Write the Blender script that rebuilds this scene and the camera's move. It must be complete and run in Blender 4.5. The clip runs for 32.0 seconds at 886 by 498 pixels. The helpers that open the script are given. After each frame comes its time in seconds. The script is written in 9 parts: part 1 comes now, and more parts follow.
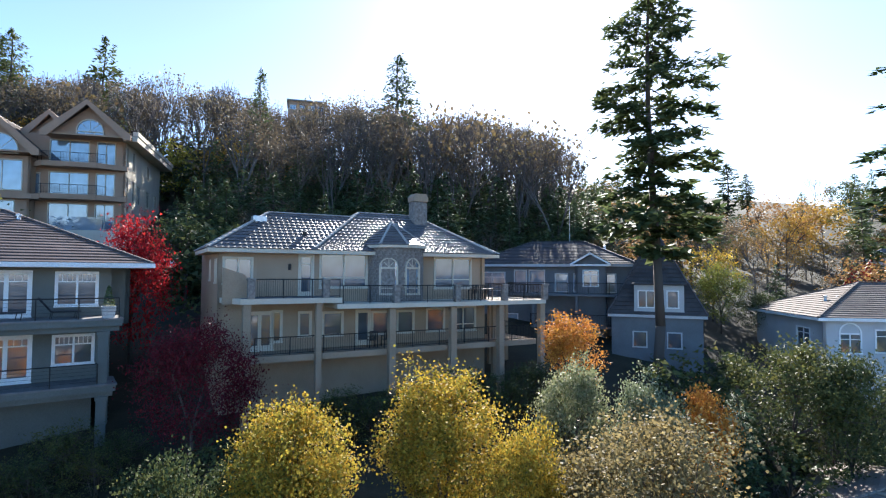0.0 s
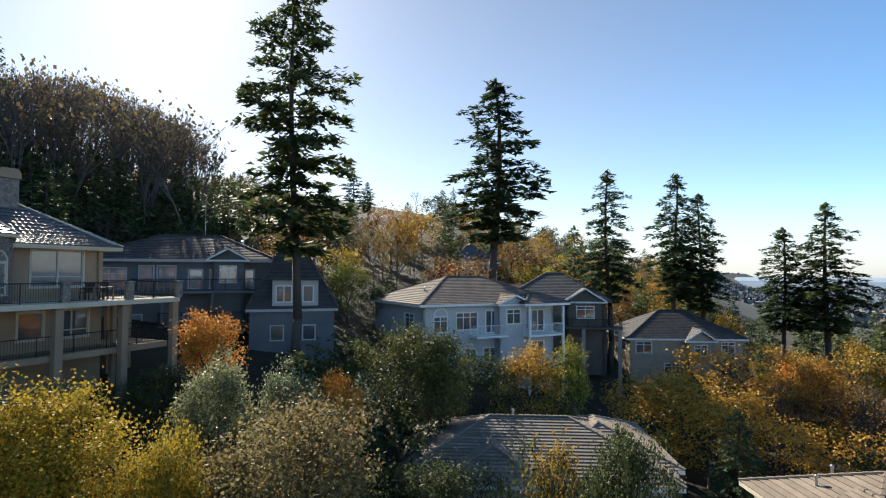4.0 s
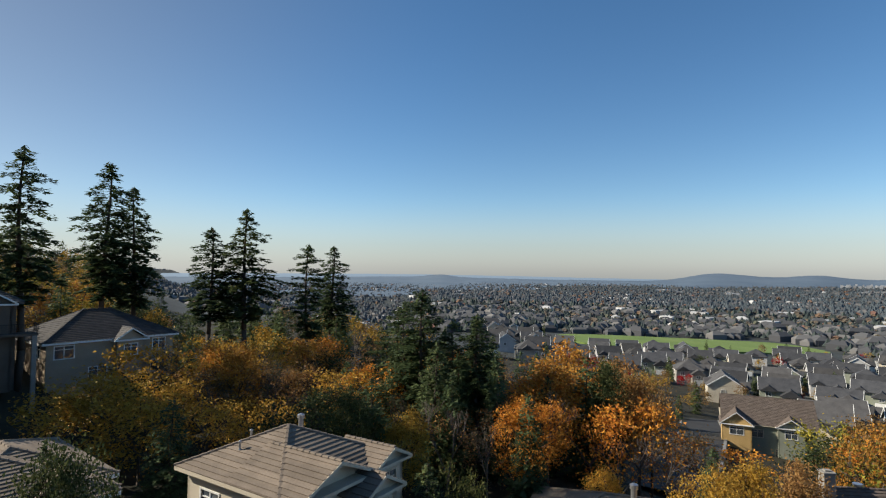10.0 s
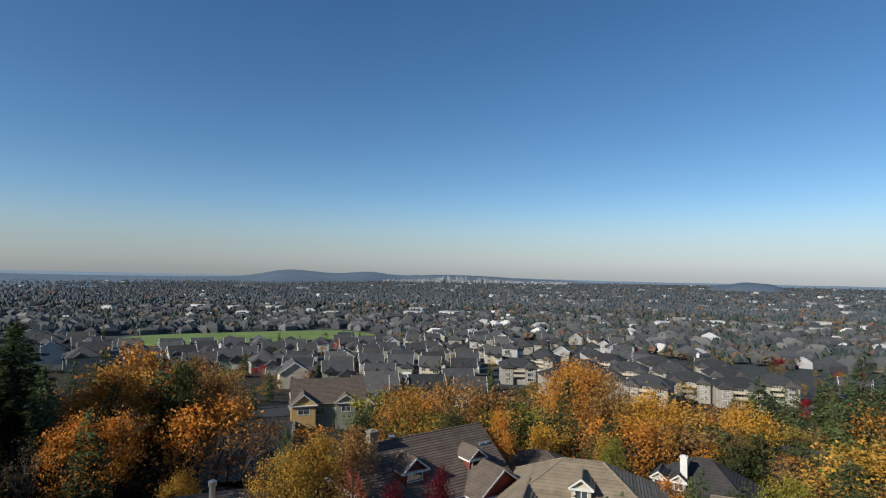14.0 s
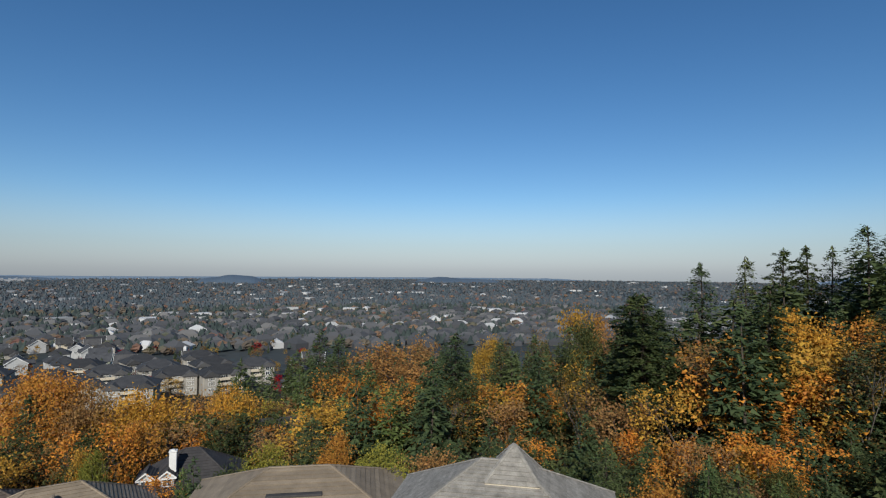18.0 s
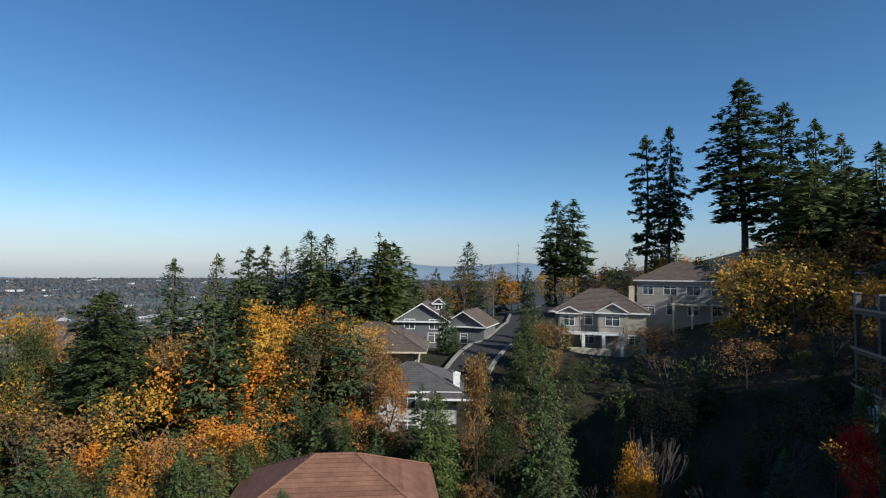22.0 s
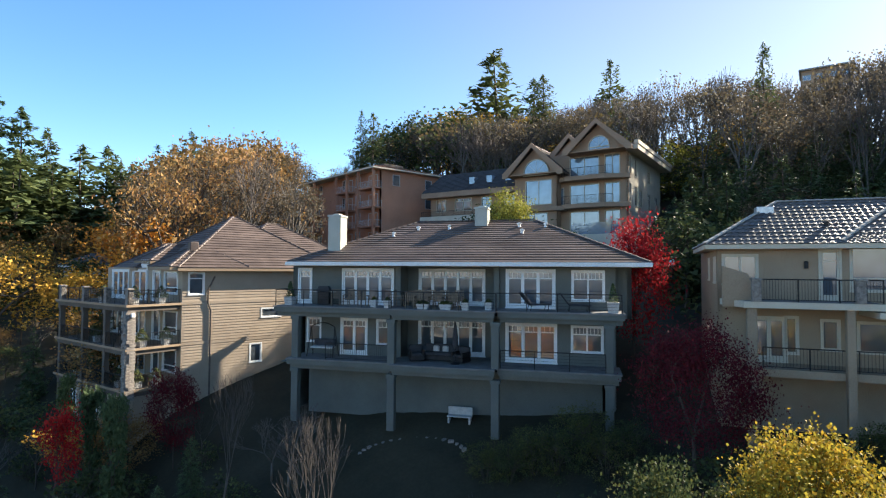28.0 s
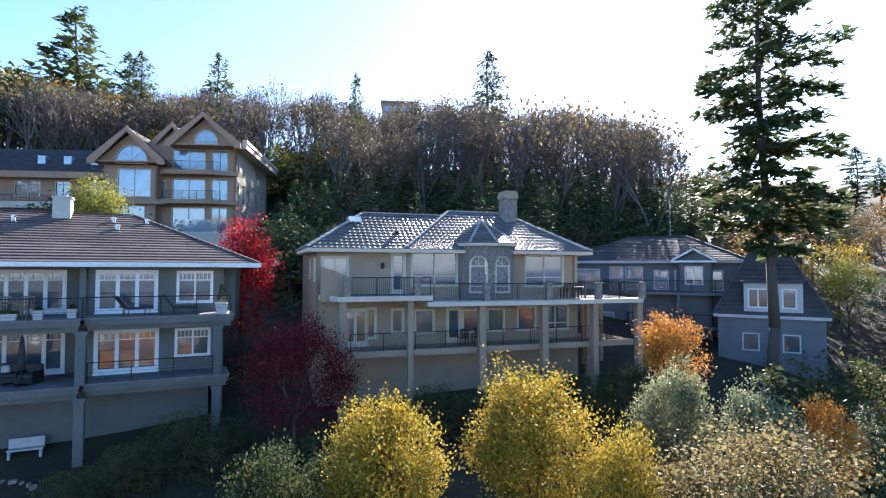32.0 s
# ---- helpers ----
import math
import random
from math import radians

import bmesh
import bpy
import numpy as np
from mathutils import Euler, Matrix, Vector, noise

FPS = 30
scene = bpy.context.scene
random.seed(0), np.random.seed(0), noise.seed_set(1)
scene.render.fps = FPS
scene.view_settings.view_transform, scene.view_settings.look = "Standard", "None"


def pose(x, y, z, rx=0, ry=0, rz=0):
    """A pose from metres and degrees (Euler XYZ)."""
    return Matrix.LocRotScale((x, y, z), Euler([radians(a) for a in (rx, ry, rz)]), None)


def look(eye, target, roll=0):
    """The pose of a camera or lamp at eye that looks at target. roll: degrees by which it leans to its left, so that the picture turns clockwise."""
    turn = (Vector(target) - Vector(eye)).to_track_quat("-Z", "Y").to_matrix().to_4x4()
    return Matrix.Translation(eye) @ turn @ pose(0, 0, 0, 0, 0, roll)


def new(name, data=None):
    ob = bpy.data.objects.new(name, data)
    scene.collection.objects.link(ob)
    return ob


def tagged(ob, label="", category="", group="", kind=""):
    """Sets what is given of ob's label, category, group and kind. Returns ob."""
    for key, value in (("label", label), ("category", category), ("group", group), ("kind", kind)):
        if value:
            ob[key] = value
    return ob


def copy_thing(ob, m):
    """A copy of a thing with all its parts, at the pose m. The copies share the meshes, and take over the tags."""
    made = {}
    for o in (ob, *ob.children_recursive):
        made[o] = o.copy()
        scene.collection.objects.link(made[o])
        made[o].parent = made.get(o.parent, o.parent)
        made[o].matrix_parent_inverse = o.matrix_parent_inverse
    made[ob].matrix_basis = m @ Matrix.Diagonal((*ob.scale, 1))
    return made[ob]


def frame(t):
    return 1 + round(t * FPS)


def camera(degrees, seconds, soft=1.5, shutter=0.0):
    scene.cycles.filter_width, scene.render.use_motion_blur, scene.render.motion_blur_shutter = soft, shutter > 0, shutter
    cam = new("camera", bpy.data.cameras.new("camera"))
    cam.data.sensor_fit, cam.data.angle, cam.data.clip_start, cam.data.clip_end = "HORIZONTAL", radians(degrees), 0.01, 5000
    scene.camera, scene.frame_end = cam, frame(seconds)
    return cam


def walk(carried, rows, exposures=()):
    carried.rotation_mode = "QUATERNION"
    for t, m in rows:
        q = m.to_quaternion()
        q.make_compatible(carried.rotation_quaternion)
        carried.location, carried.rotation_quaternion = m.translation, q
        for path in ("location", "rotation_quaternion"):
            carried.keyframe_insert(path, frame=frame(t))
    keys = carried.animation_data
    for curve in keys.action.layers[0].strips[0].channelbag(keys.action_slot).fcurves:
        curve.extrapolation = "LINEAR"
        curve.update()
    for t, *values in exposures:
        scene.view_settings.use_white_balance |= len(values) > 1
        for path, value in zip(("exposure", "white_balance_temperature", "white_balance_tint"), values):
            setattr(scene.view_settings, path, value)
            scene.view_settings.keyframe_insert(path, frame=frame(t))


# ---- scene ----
cam = camera(78.25, 32.0, soft=1.2)
PATH = [
    (0.0, pose(0.000, -0.000, 14.000, 92.58, -0.33, -0.00)),
    (0.5, pose(0.018, -0.089, 13.992, 92.54, -0.34, -3.22)),
    (1.0, pose(-0.024, -0.124, 13.981, 92.54, -0.34, -8.57)),
    (1.5, pose(-0.107, -0.179, 13.968, 92.53, -0.33, -14.58)),
    (2.0, pose(-0.238, -0.267, 13.954, 92.53, -0.34, -20.86)),
    (2.5, pose(-0.336, -0.291, 13.946, 92.51, -0.27, -25.76)),
    (3.0, pose(-0.417, -0.278, 13.942, 92.51, -0.26, -29.45)),
    (3.5, pose(-0.566, -0.260, 13.938, 92.44, -0.21, -33.35)),
    (5.5, pose(-0.955, -0.109, 13.938, 92.40, -0.30, -49.84)),
    (6.0, pose(-1.062, -0.106, 13.943, 92.40, -0.30, -54.27)),
    (6.5, pose(-1.166, -0.116, 13.955, 92.38, -0.32, -58.81)),
    (7.0, pose(-1.311, -0.125, 13.960, 92.34, -0.32, -63.23)),
    (7.5, pose(-1.461, -0.100, 13.964, 92.33, -0.27, -67.96)),
    (8.0, pose(-1.612, -0.051, 13.967, 92.30, -0.30, -72.93)),
    (8.5, pose(-1.766, -0.002, 13.969, 92.29, -0.27, -78.82)),
    (9.0, pose(-1.847, 0.049, 13.972, 92.28, -0.29, -84.42)),
    (9.5, pose(-1.959, 0.098, 13.974, 92.27, -0.38, -88.74)),
    (10.0, pose(-2.095, 0.141, 13.976, 92.28, -0.42, -92.92)),
    (10.5, pose(-2.167, 0.227, 13.982, 92.27, -0.45, -97.54)),
    (11.0, pose(-2.258, 0.343, 13.993, 92.27, -0.50, -102.61)),
    (11.5, pose(-2.327, 0.468, 14.009, 92.27, -0.52, -107.94)),
    (12.0, pose(-2.432, 0.623, 14.023, 92.27, -0.58, -113.09)),
    (12.5, pose(-2.484, 0.730, 14.035, 92.25, -0.69, -118.52)),
    (13.0, pose(-2.513, 0.811, 14.040, 92.25, -0.66, -124.02)),
    (13.5, pose(-2.563, 0.883, 14.038, 92.31, -0.89, -129.45)),
    (14.0, pose(-2.579, 0.949, 14.036, 92.31, -0.86, -135.25)),
    (14.5, pose(-2.586, 0.987, 14.032, 92.21, -0.68, -141.30)),
    (16.5, pose(-2.332, 1.401, 13.980, 92.18, -0.47, -166.91)),
    (17.0, pose(-2.281, 1.488, 13.984, 92.23, -0.27, -173.06)),
    (17.5, pose(-2.237, 1.619, 13.994, 92.21, -0.39, -179.10)),
    (18.0, pose(-2.207, 1.738, 14.006, 92.20, -0.44, -185.53)),
    (18.5, pose(-2.210, 1.828, 14.015, 92.23, -0.51, -192.78)),
    (19.0, pose(-2.154, 1.972, 14.021, 92.17, -0.45, -199.95)),
    (19.5, pose(-2.032, 2.028, 14.016, 92.20, -0.36, -206.48)),
    (20.0, pose(-1.929, 2.091, 14.006, 92.20, -0.39, -212.16)),
    (20.5, pose(-1.783, 2.129, 13.996, 92.20, -0.42, -218.22)),
    (21.0, pose(-1.623, 2.151, 13.993, 92.18, -0.54, -224.49)),
    (21.5, pose(-1.475, 2.142, 13.991, 92.17, -0.55, -230.95)),
    (22.0, pose(-1.373, 2.092, 13.984, 92.22, -0.51, -237.36)),
    (22.5, pose(-1.220, 2.024, 13.974, 92.26, -0.50, -243.73)),
    (23.0, pose(-1.017, 1.924, 13.960, 92.23, -0.42, -249.76)),
    (23.5, pose(-0.705, 1.834, 13.955, 92.21, -0.34, -255.90)),
    (24.0, pose(-0.505, 1.804, 13.961, 92.18, -0.26, -261.92)),
    (24.5, pose(-0.322, 1.790, 13.976, 92.18, -0.23, -267.77)),
    (25.0, pose(-0.189, 1.778, 13.993, 92.15, -0.12, -273.71)),
    (25.5, pose(-0.151, 1.739, 14.000, 92.16, -0.01, -279.88)),
    (27.5, pose(-0.207, 1.353, 14.009, 92.09, -0.34, -303.23)),
    (28.0, pose(-0.156, 1.213, 14.016, 92.12, -0.35, -310.27)),
    (28.5, pose(-0.104, 1.028, 14.029, 92.12, -0.35, -317.64)),
    (29.0, pose(-0.044, 0.799, 14.045, 92.10, -0.38, -324.19)),
    (29.5, pose(0.052, 0.557, 14.067, 92.09, -0.30, -331.26)),
    (30.0, pose(0.116, 0.381, 14.093, 92.04, -0.24, -338.38)),
    (30.5, pose(0.149, 0.265, 14.107, 92.05, -0.21, -344.82)),
    (31.0, pose(0.151, 0.156, 14.121, 92.04, -0.18, -348.77)),
    (31.5, pose(0.142, 0.102, 14.134, 92.08, -0.17, -349.85)),
    (32.0, pose(0.162, 0.083, 14.140, 92.09, -0.17, -350.28)),
]
walk(cam, PATH, exposures=[(0.0, 2.0, 6050, 12), (2.0, 1.65, 6200, 11), (4.0, 1.2, 6800, 8), (6.0, 0.72, 6900, 8), (9.0, 0.5, 6900, 8), (13.0, 0.15, 6500, 8), (16.0, -0.15, 6300, 8),
                           (19.0, -0.2, 6100, 8), (21.0, -0.05, 6100, 8), (23.0, 0.35, 6200, 8), (25.5, 0.85, 6500, 8), (28.0, 1.75, 7000, 9), (29.0, 2.2, 6350, 17), (30.0, 2.4, 6150, 19), (32.0, 2.25, 6050, 15)])

# ---------------- light ----------------
SUN_AZ, SUN_EL = 10.0, 30.0          # degrees right of +y, and above the horizon
world = bpy.data.worlds.new("world")
scene.world = world
world.use_nodes = True
wn = world.node_tree.nodes
sky = wn.new("ShaderNodeTexSky")
sky.sky_type = "NISHITA"
sky.sun_disc = False
sky.sun_elevation = radians(SUN_EL)
sky.sun_rotation = radians(SUN_AZ)
sky.altitude = 1500
sky.air_density, sky.dust_density, sky.ozone_density = 1.0, 0.9, 2.2
clear = wn.new("ShaderNodeHueSaturation")
clear.inputs["Saturation"].default_value = 1.22
world.node_tree.links.new(sky.outputs[0], clear.inputs["Color"])
# haze low over the plain takes the colour out of the sky there
low = wn.new("ShaderNodeHueSaturation")
low.inputs["Saturation"].default_value, low.inputs["Value"].default_value = 0.34, 0.60
tint = wn.new("ShaderNodeMix")
tint.data_type, tint.blend_type = "RGBA", "MULTIPLY"
tint.inputs[0].default_value = 1.0
tint.inputs[7].default_value = (0.95, 1.0, 1.10, 1)
up = wn.new("ShaderNodeSeparateXYZ")
rise = wn.new("ShaderNodeMapRange")
rise.interpolation_type = "SMOOTHSTEP"
rise.inputs["From Min"].default_value, rise.inputs["From Max"].default_value = -0.02, 0.14
haze = wn.new("ShaderNodeMix")
haze.data_type = "RGBA"
wl = world.node_tree.links
wl.new(wn.new("ShaderNodeTexCoord").outputs["Generated"], up.inputs[0])
wl.new(up.outputs["Z"], rise.inputs["Value"])
wl.new(sky.outputs[0], low.inputs["Color"])
wl.new(low.outputs[0], tint.inputs[6])
wl.new(rise.outputs[0], haze.inputs[0])
wl.new(tint.outputs[2], haze.inputs[6])
wl.new(clear.outputs[0], haze.inputs[7])
# the white aureole of the haze round the sun
glow = wn.new("ShaderNodeHueSaturation")
glow.inputs["Saturation"].default_value, glow.inputs["Value"].default_value = 0.72, 0.62
toward = wn.new("ShaderNodeVectorMath")
toward.operation = "DOT_PRODUCT"
toward.inputs[1].default_value = (math.sin(radians(SUN_AZ)) * math.cos(radians(SUN_EL)), math.cos(radians(SUN_AZ)) * math.cos(radians(SUN_EL)), math.sin(radians(SUN_EL)))
ring = wn.new("ShaderNodeMapRange")
ring.interpolation_type = "SMOOTHSTEP"
ring.inputs["From Min"].default_value, ring.inputs["From Max"].default_value = 0.25, 0.95
aureole = wn.new("ShaderNodeMix")
aureole.data_type = "RGBA"
wl.new(up.inputs[0].links[0].from_socket, toward.inputs[0])
wl.new(toward.outputs["Value"], ring.inputs["Value"])
wl.new(haze.outputs[2], glow.inputs["Color"])
wl.new(ring.outputs[0], aureole.inputs[0])
wl.new(haze.outputs[2], aureole.inputs[6])
wl.new(glow.outputs[0], aureole.inputs[7])
wl.new(aureole.outputs[2], wn["Background"].inputs[0])
wn["Background"].inputs[1].default_value = 0.106
sun = new("sun", bpy.data.lights.new("sun", "SUN"))
sun.data.energy, sun.data.angle, sun.data.color = 5.0, radians(0.6), (1.0, 0.93, 0.82)
sdir = Vector((math.sin(radians(SUN_AZ)) * math.cos(radians(SUN_EL)),
               math.cos(radians(SUN_AZ)) * math.cos(radians(SUN_EL)), math.sin(radians(SUN_EL))))
sun.matrix_world = look(sdir * 300, (0, 0, 0))


# ---------------- materials ----------------
def mat_base(name):
    m = bpy.data.materials.new(name)
    m.use_nodes = True
    nt = m.node_tree
    return m, nt, nt.nodes["Principled BSDF"]


def node(nt, kind, **values):
    n = nt.nodes.new(kind)
    for k, v in values.items():
        n.inputs[k].default_value = v
    return n


def ramp(nt, fac, stops):
    r = nt.nodes.new("ShaderNodeValToRGB")
    els = r.color_ramp.elements
    while len(els) < len(stops):
        els.new(0.5)
    for e, (p, c) in zip(els, stops):
        e.position, e.color = p, (*c, 1)
    nt.links.new(fac, r.inputs[0])
    return r.outputs[0]


def mix(nt, fac, a, b, blend="MIX"):
    n = nt.nodes.new("ShaderNodeMix")
    n.data_type, n.blend_type = "RGBA", blend
    for sock, v in ((n.inputs[0], fac), (n.inputs[6], a), (n.inputs[7], b)):
        if isinstance(v, (int, float)):
            sock.default_value = v
        elif isinstance(v, tuple):
            sock.default_value = (*v, 1)
        else:
            nt.links.new(v, sock)
    return n.outputs[2]


def noise_tex(nt, scale, detail=4.0, rough=0.6, stretch=None):
    tc = nt.nodes.new("ShaderNodeTexCoord")
    n = node(nt, "ShaderNodeTexNoise", Scale=scale, Detail=detail, Roughness=rough)
    if stretch:
        mp = nt.nodes.new("ShaderNodeMapping")
        mp.inputs["Scale"].default_value = stretch
        nt.links.new(tc.outputs["Object"], mp.inputs[0])
        nt.links.new(mp.outputs[0], n.inputs["Vector"])
    else:
        nt.links.new(tc.outputs["Object"], n.inputs["Vector"])
    return n.outputs[0]


def surface(name, dark, light, scale=3.0, rough=0.8, bump=0.15, fine=30.0, metal=0.0, spec=0.3, vary=0.0, stretch=None):
    """A surface between two tones, with broad stains, fine grain and relief."""
    m, nt, b = mat_base(name)
    broad = noise_tex(nt, scale, 5, 0.6, stretch)
    grain = noise_tex(nt, fine, 3, 0.6, stretch)
    col = ramp(nt, broad, [(0.3, dark), (0.7, light)])
    g = ramp(nt, grain, [(0.25, (0.78, 0.78, 0.78)), (0.75, (1.12, 1.12, 1.12))])
    col = mix(nt, 1.0, col, g, "MULTIPLY")
    if vary:
        info = nt.nodes.new("ShaderNodeObjectInfo")
        v = ramp(nt, info.outputs["Random"], [(0.0, (1 - vary,) * 3), (1.0, (1 + vary,) * 3)])
        col = mix(nt, 1.0, col, v, "MULTIPLY")
    nt.links.new(col, b.inputs["Base Color"])
    b.inputs["Roughness"].default_value = rough
    b.inputs["Metallic"].default_value = metal
    b.inputs["Specular IOR Level"].default_value = spec
    if bump:
        bp = node(nt, "ShaderNodeBump", Strength=bump, Distance=0.03)
        nt.links.new(grain, bp.inputs["Height"])
        nt.links.new(bp.outputs[0], b.inputs["Normal"])
    return m


def leafy(name, tones, translucent=0.35, rough=0.6):
    """Leaves or needles: tone by leaf and by tree, part of the light passing through."""
    m, nt, b = mat_base(name)
    geo = nt.nodes.new("ShaderNodeNewGeometry")
    info = nt.nodes.new("ShaderNodeObjectInfo")
    n = len(tones)
    col = ramp(nt, geo.outputs["Random Per Island"], [(i / max(1, n - 1), c) for i, c in enumerate(tones)])
    v = ramp(nt, info.outputs["Random"], [(0.0, (0.72, 0.78, 0.8)), (0.5, (1, 1, 1)), (1.0, (1.25, 1.1, 0.9))])
    col = mix(nt, 1.0, col, v, "MULTIPLY")
    big = ramp(nt, noise_tex(nt, 0.45, 3), [(0.3, (0.7, 0.75, 0.75)), (0.7, (1.2, 1.12, 1.0))])
    col = mix(nt, 1.0, col, big, "MULTIPLY")
    nt.links.new(col, b.inputs["Base Color"])
    b.inputs["Roughness"].default_value = rough
    b.inputs["Specular IOR Level"].default_value = 0.12
    tr = nt.nodes.new("ShaderNodeBsdfTranslucent")
    nt.links.new(col, tr.inputs[0])
    ms = nt.nodes.new("ShaderNodeMixShader")
    ms.inputs[0].default_value = translucent
    nt.links.new(b.outputs[0], ms.inputs[1])
    nt.links.new(tr.outputs[0], ms.inputs[2])
    nt.links.new(ms.outputs[0], nt.nodes["Material Output"].inputs[0])
    return m


def glassy(name, tint=(0.05, 0.06, 0.07), rough=0.04):
    """Window glass seen from outside in daylight: a dark pane that mirrors the sky."""
    m, nt, b = mat_base(name)
    t = ramp(nt, noise_tex(nt, 0.5, 2), [(0.35, tint), (0.65, tuple(c * 2.2 for c in tint))])
    nt.links.new(t, b.inputs["Base Color"])
    b.inputs["Roughness"].default_value = rough
    b.inputs["Specular IOR Level"].default_value = 1.0
    b.inputs["IOR"].default_value = 1.7
    return m


M_GRASS = surface("yard_ground", (0.018, 0.019, 0.011), (0.05, 0.042, 0.024), 0.25, 0.95, 0.4, 6)
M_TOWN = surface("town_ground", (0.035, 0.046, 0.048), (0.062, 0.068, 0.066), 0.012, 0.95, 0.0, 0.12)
M_LAWN = surface("lawn", (0.13, 0.20, 0.05), (0.20, 0.27, 0.08), 0.03, 0.95, 0.2, 1.5)
M_ASPHALT = surface("asphalt", (0.032, 0.032, 0.034), (0.055, 0.054, 0.053), 0.6, 0.9, 0.15, 25)
M_CONCRETE = surface("concrete", (0.24, 0.225, 0.20), (0.34, 0.32, 0.29), 0.8, 0.9, 0.1, 20)
M_BARK = surface("bark", (0.05, 0.04, 0.032), (0.12, 0.095, 0.075), 3, 0.95, 0.6, 14, stretch=(1, 1, 0.25))
M_PALEBARK = surface("pale_bark", (0.085, 0.075, 0.065), (0.16, 0.14, 0.12), 3, 0.95, 0.4, 14)
M_TWIG = surface("twigs", (0.075, 0.063, 0.055), (0.14, 0.115, 0.10), 0.3, 0.95, 0.0, 5, vary=0.25)
M_FIR = leafy("fir_needles", [(0.045, 0.072, 0.038), (0.075, 0.112, 0.05), (0.115, 0.145, 0.066)], 0.38)
M_FIR2 = leafy("spruce_needles", [(0.066, 0.096, 0.048), (0.10, 0.14, 0.064), (0.135, 0.172, 0.08)], 0.25)
M_PINE = leafy("bright_needles", [(0.065, 0.11, 0.045), (0.11, 0.165, 0.06), (0.16, 0.21, 0.085)], 0.22)
M_YELLOW = leafy("yellow_leaves", [(0.16, 0.165, 0.035), (0.50, 0.35, 0.045), (0.68, 0.48, 0.07), (0.60, 0.32, 0.04), (0.26, 0.22, 0.04)], 0.34)
M_GOLD = leafy("golden_leaves", [(0.34, 0.20, 0.045), (0.54, 0.31, 0.055), (0.64, 0.40, 0.07), (0.46, 0.23, 0.045)], 0.27)
M_ORANGE = leafy("orange_leaves", [(0.36, 0.145, 0.045), (0.54, 0.25, 0.05), (0.62, 0.33, 0.065), (0.45, 0.18, 0.045)], 0.27)
M_RUST = leafy("rust_leaves", [(0.21, 0.11, 0.055), (0.34, 0.185, 0.075), (0.42, 0.25, 0.095), (0.27, 0.17, 0.07)], 0.25)
M_RED = leafy("crimson_leaves", [(0.26, 0.012, 0.02), (0.42, 0.02, 0.03), (0.50, 0.045, 0.035)], 0.4)
M_MAROON = leafy("maroon_leaves", [(0.06, 0.008, 0.014), (0.12, 0.012, 0.022), (0.16, 0.02, 0.028)], 0.2)
M_GREEN = leafy("green_leaves", [(0.042, 0.060, 0.026), (0.075, 0.095, 0.038), (0.13, 0.14, 0.054)], 0.28)
M_LIME = leafy("yellow_green_leaves", [(0.17, 0.18, 0.04), (0.31, 0.30, 0.06), (0.42, 0.37, 0.07)], 0.3)
M_SILVER = leafy("silvery_leaves", [(0.10, 0.13, 0.07), (0.19, 0.22, 0.13), (0.30, 0.32, 0.22)], 0.35, 0.4)
M_TAN = leafy("dry_tan_leaves", [(0.14, 0.11, 0.05), (0.26, 0.20, 0.09), (0.36, 0.28, 0.13)], 0.4)
M_DRY = leafy("dry_brown_leaves", [(0.12, 0.085, 0.05), (0.17, 0.13, 0.075), (0.22, 0.16, 0.07)], 0.35)
M_HUSK = leafy("last_brown_leaves", [(0.075, 0.068, 0.06), (0.11, 0.095, 0.075), (0.16, 0.12, 0.075), (0.085, 0.08, 0.066)], 0.3)
M_AMBER = leafy("thin_amber_leaves", [(0.12, 0.095, 0.055), (0.20, 0.13, 0.05), (0.28, 0.175, 0.055), (0.15, 0.115, 0.055)], 0.3)
M_GLASS = glassy("window_glass")
M_GLASSB = glassy("pale_window_glass", (0.10, 0.13, 0.16))
M_WHITE = surface("white_trim_paint", (0.70, 0.70, 0.68), (0.82, 0.82, 0.80), 1.5, 0.5, 0.05, 20)
M_METAL = surface("dark_rail_metal", (0.018, 0.018, 0.02), (0.035, 0.035, 0.037), 4, 0.45, 0.05, 30, 0.6)
M_GALV = surface("galvanised_metal", (0.45, 0.45, 0.46), (0.62, 0.62, 0.62), 4, 0.35, 0.05, 30, 0.8)


# ---------------- mesh tools ----------------
def me_np(name, verts, faces, mats=None, smooth=False):
    me = bpy.data.meshes.new(name)
    me.from_pydata([tuple(v) for v in verts], [], [tuple(f) for f in faces])
    for m in ([mats] if mats is not None and not isinstance(mats, (list, tuple)) else (mats or [])):
        me.materials.append(m)
    if smooth:
        me.shade_smooth()
    me.update()
    return me


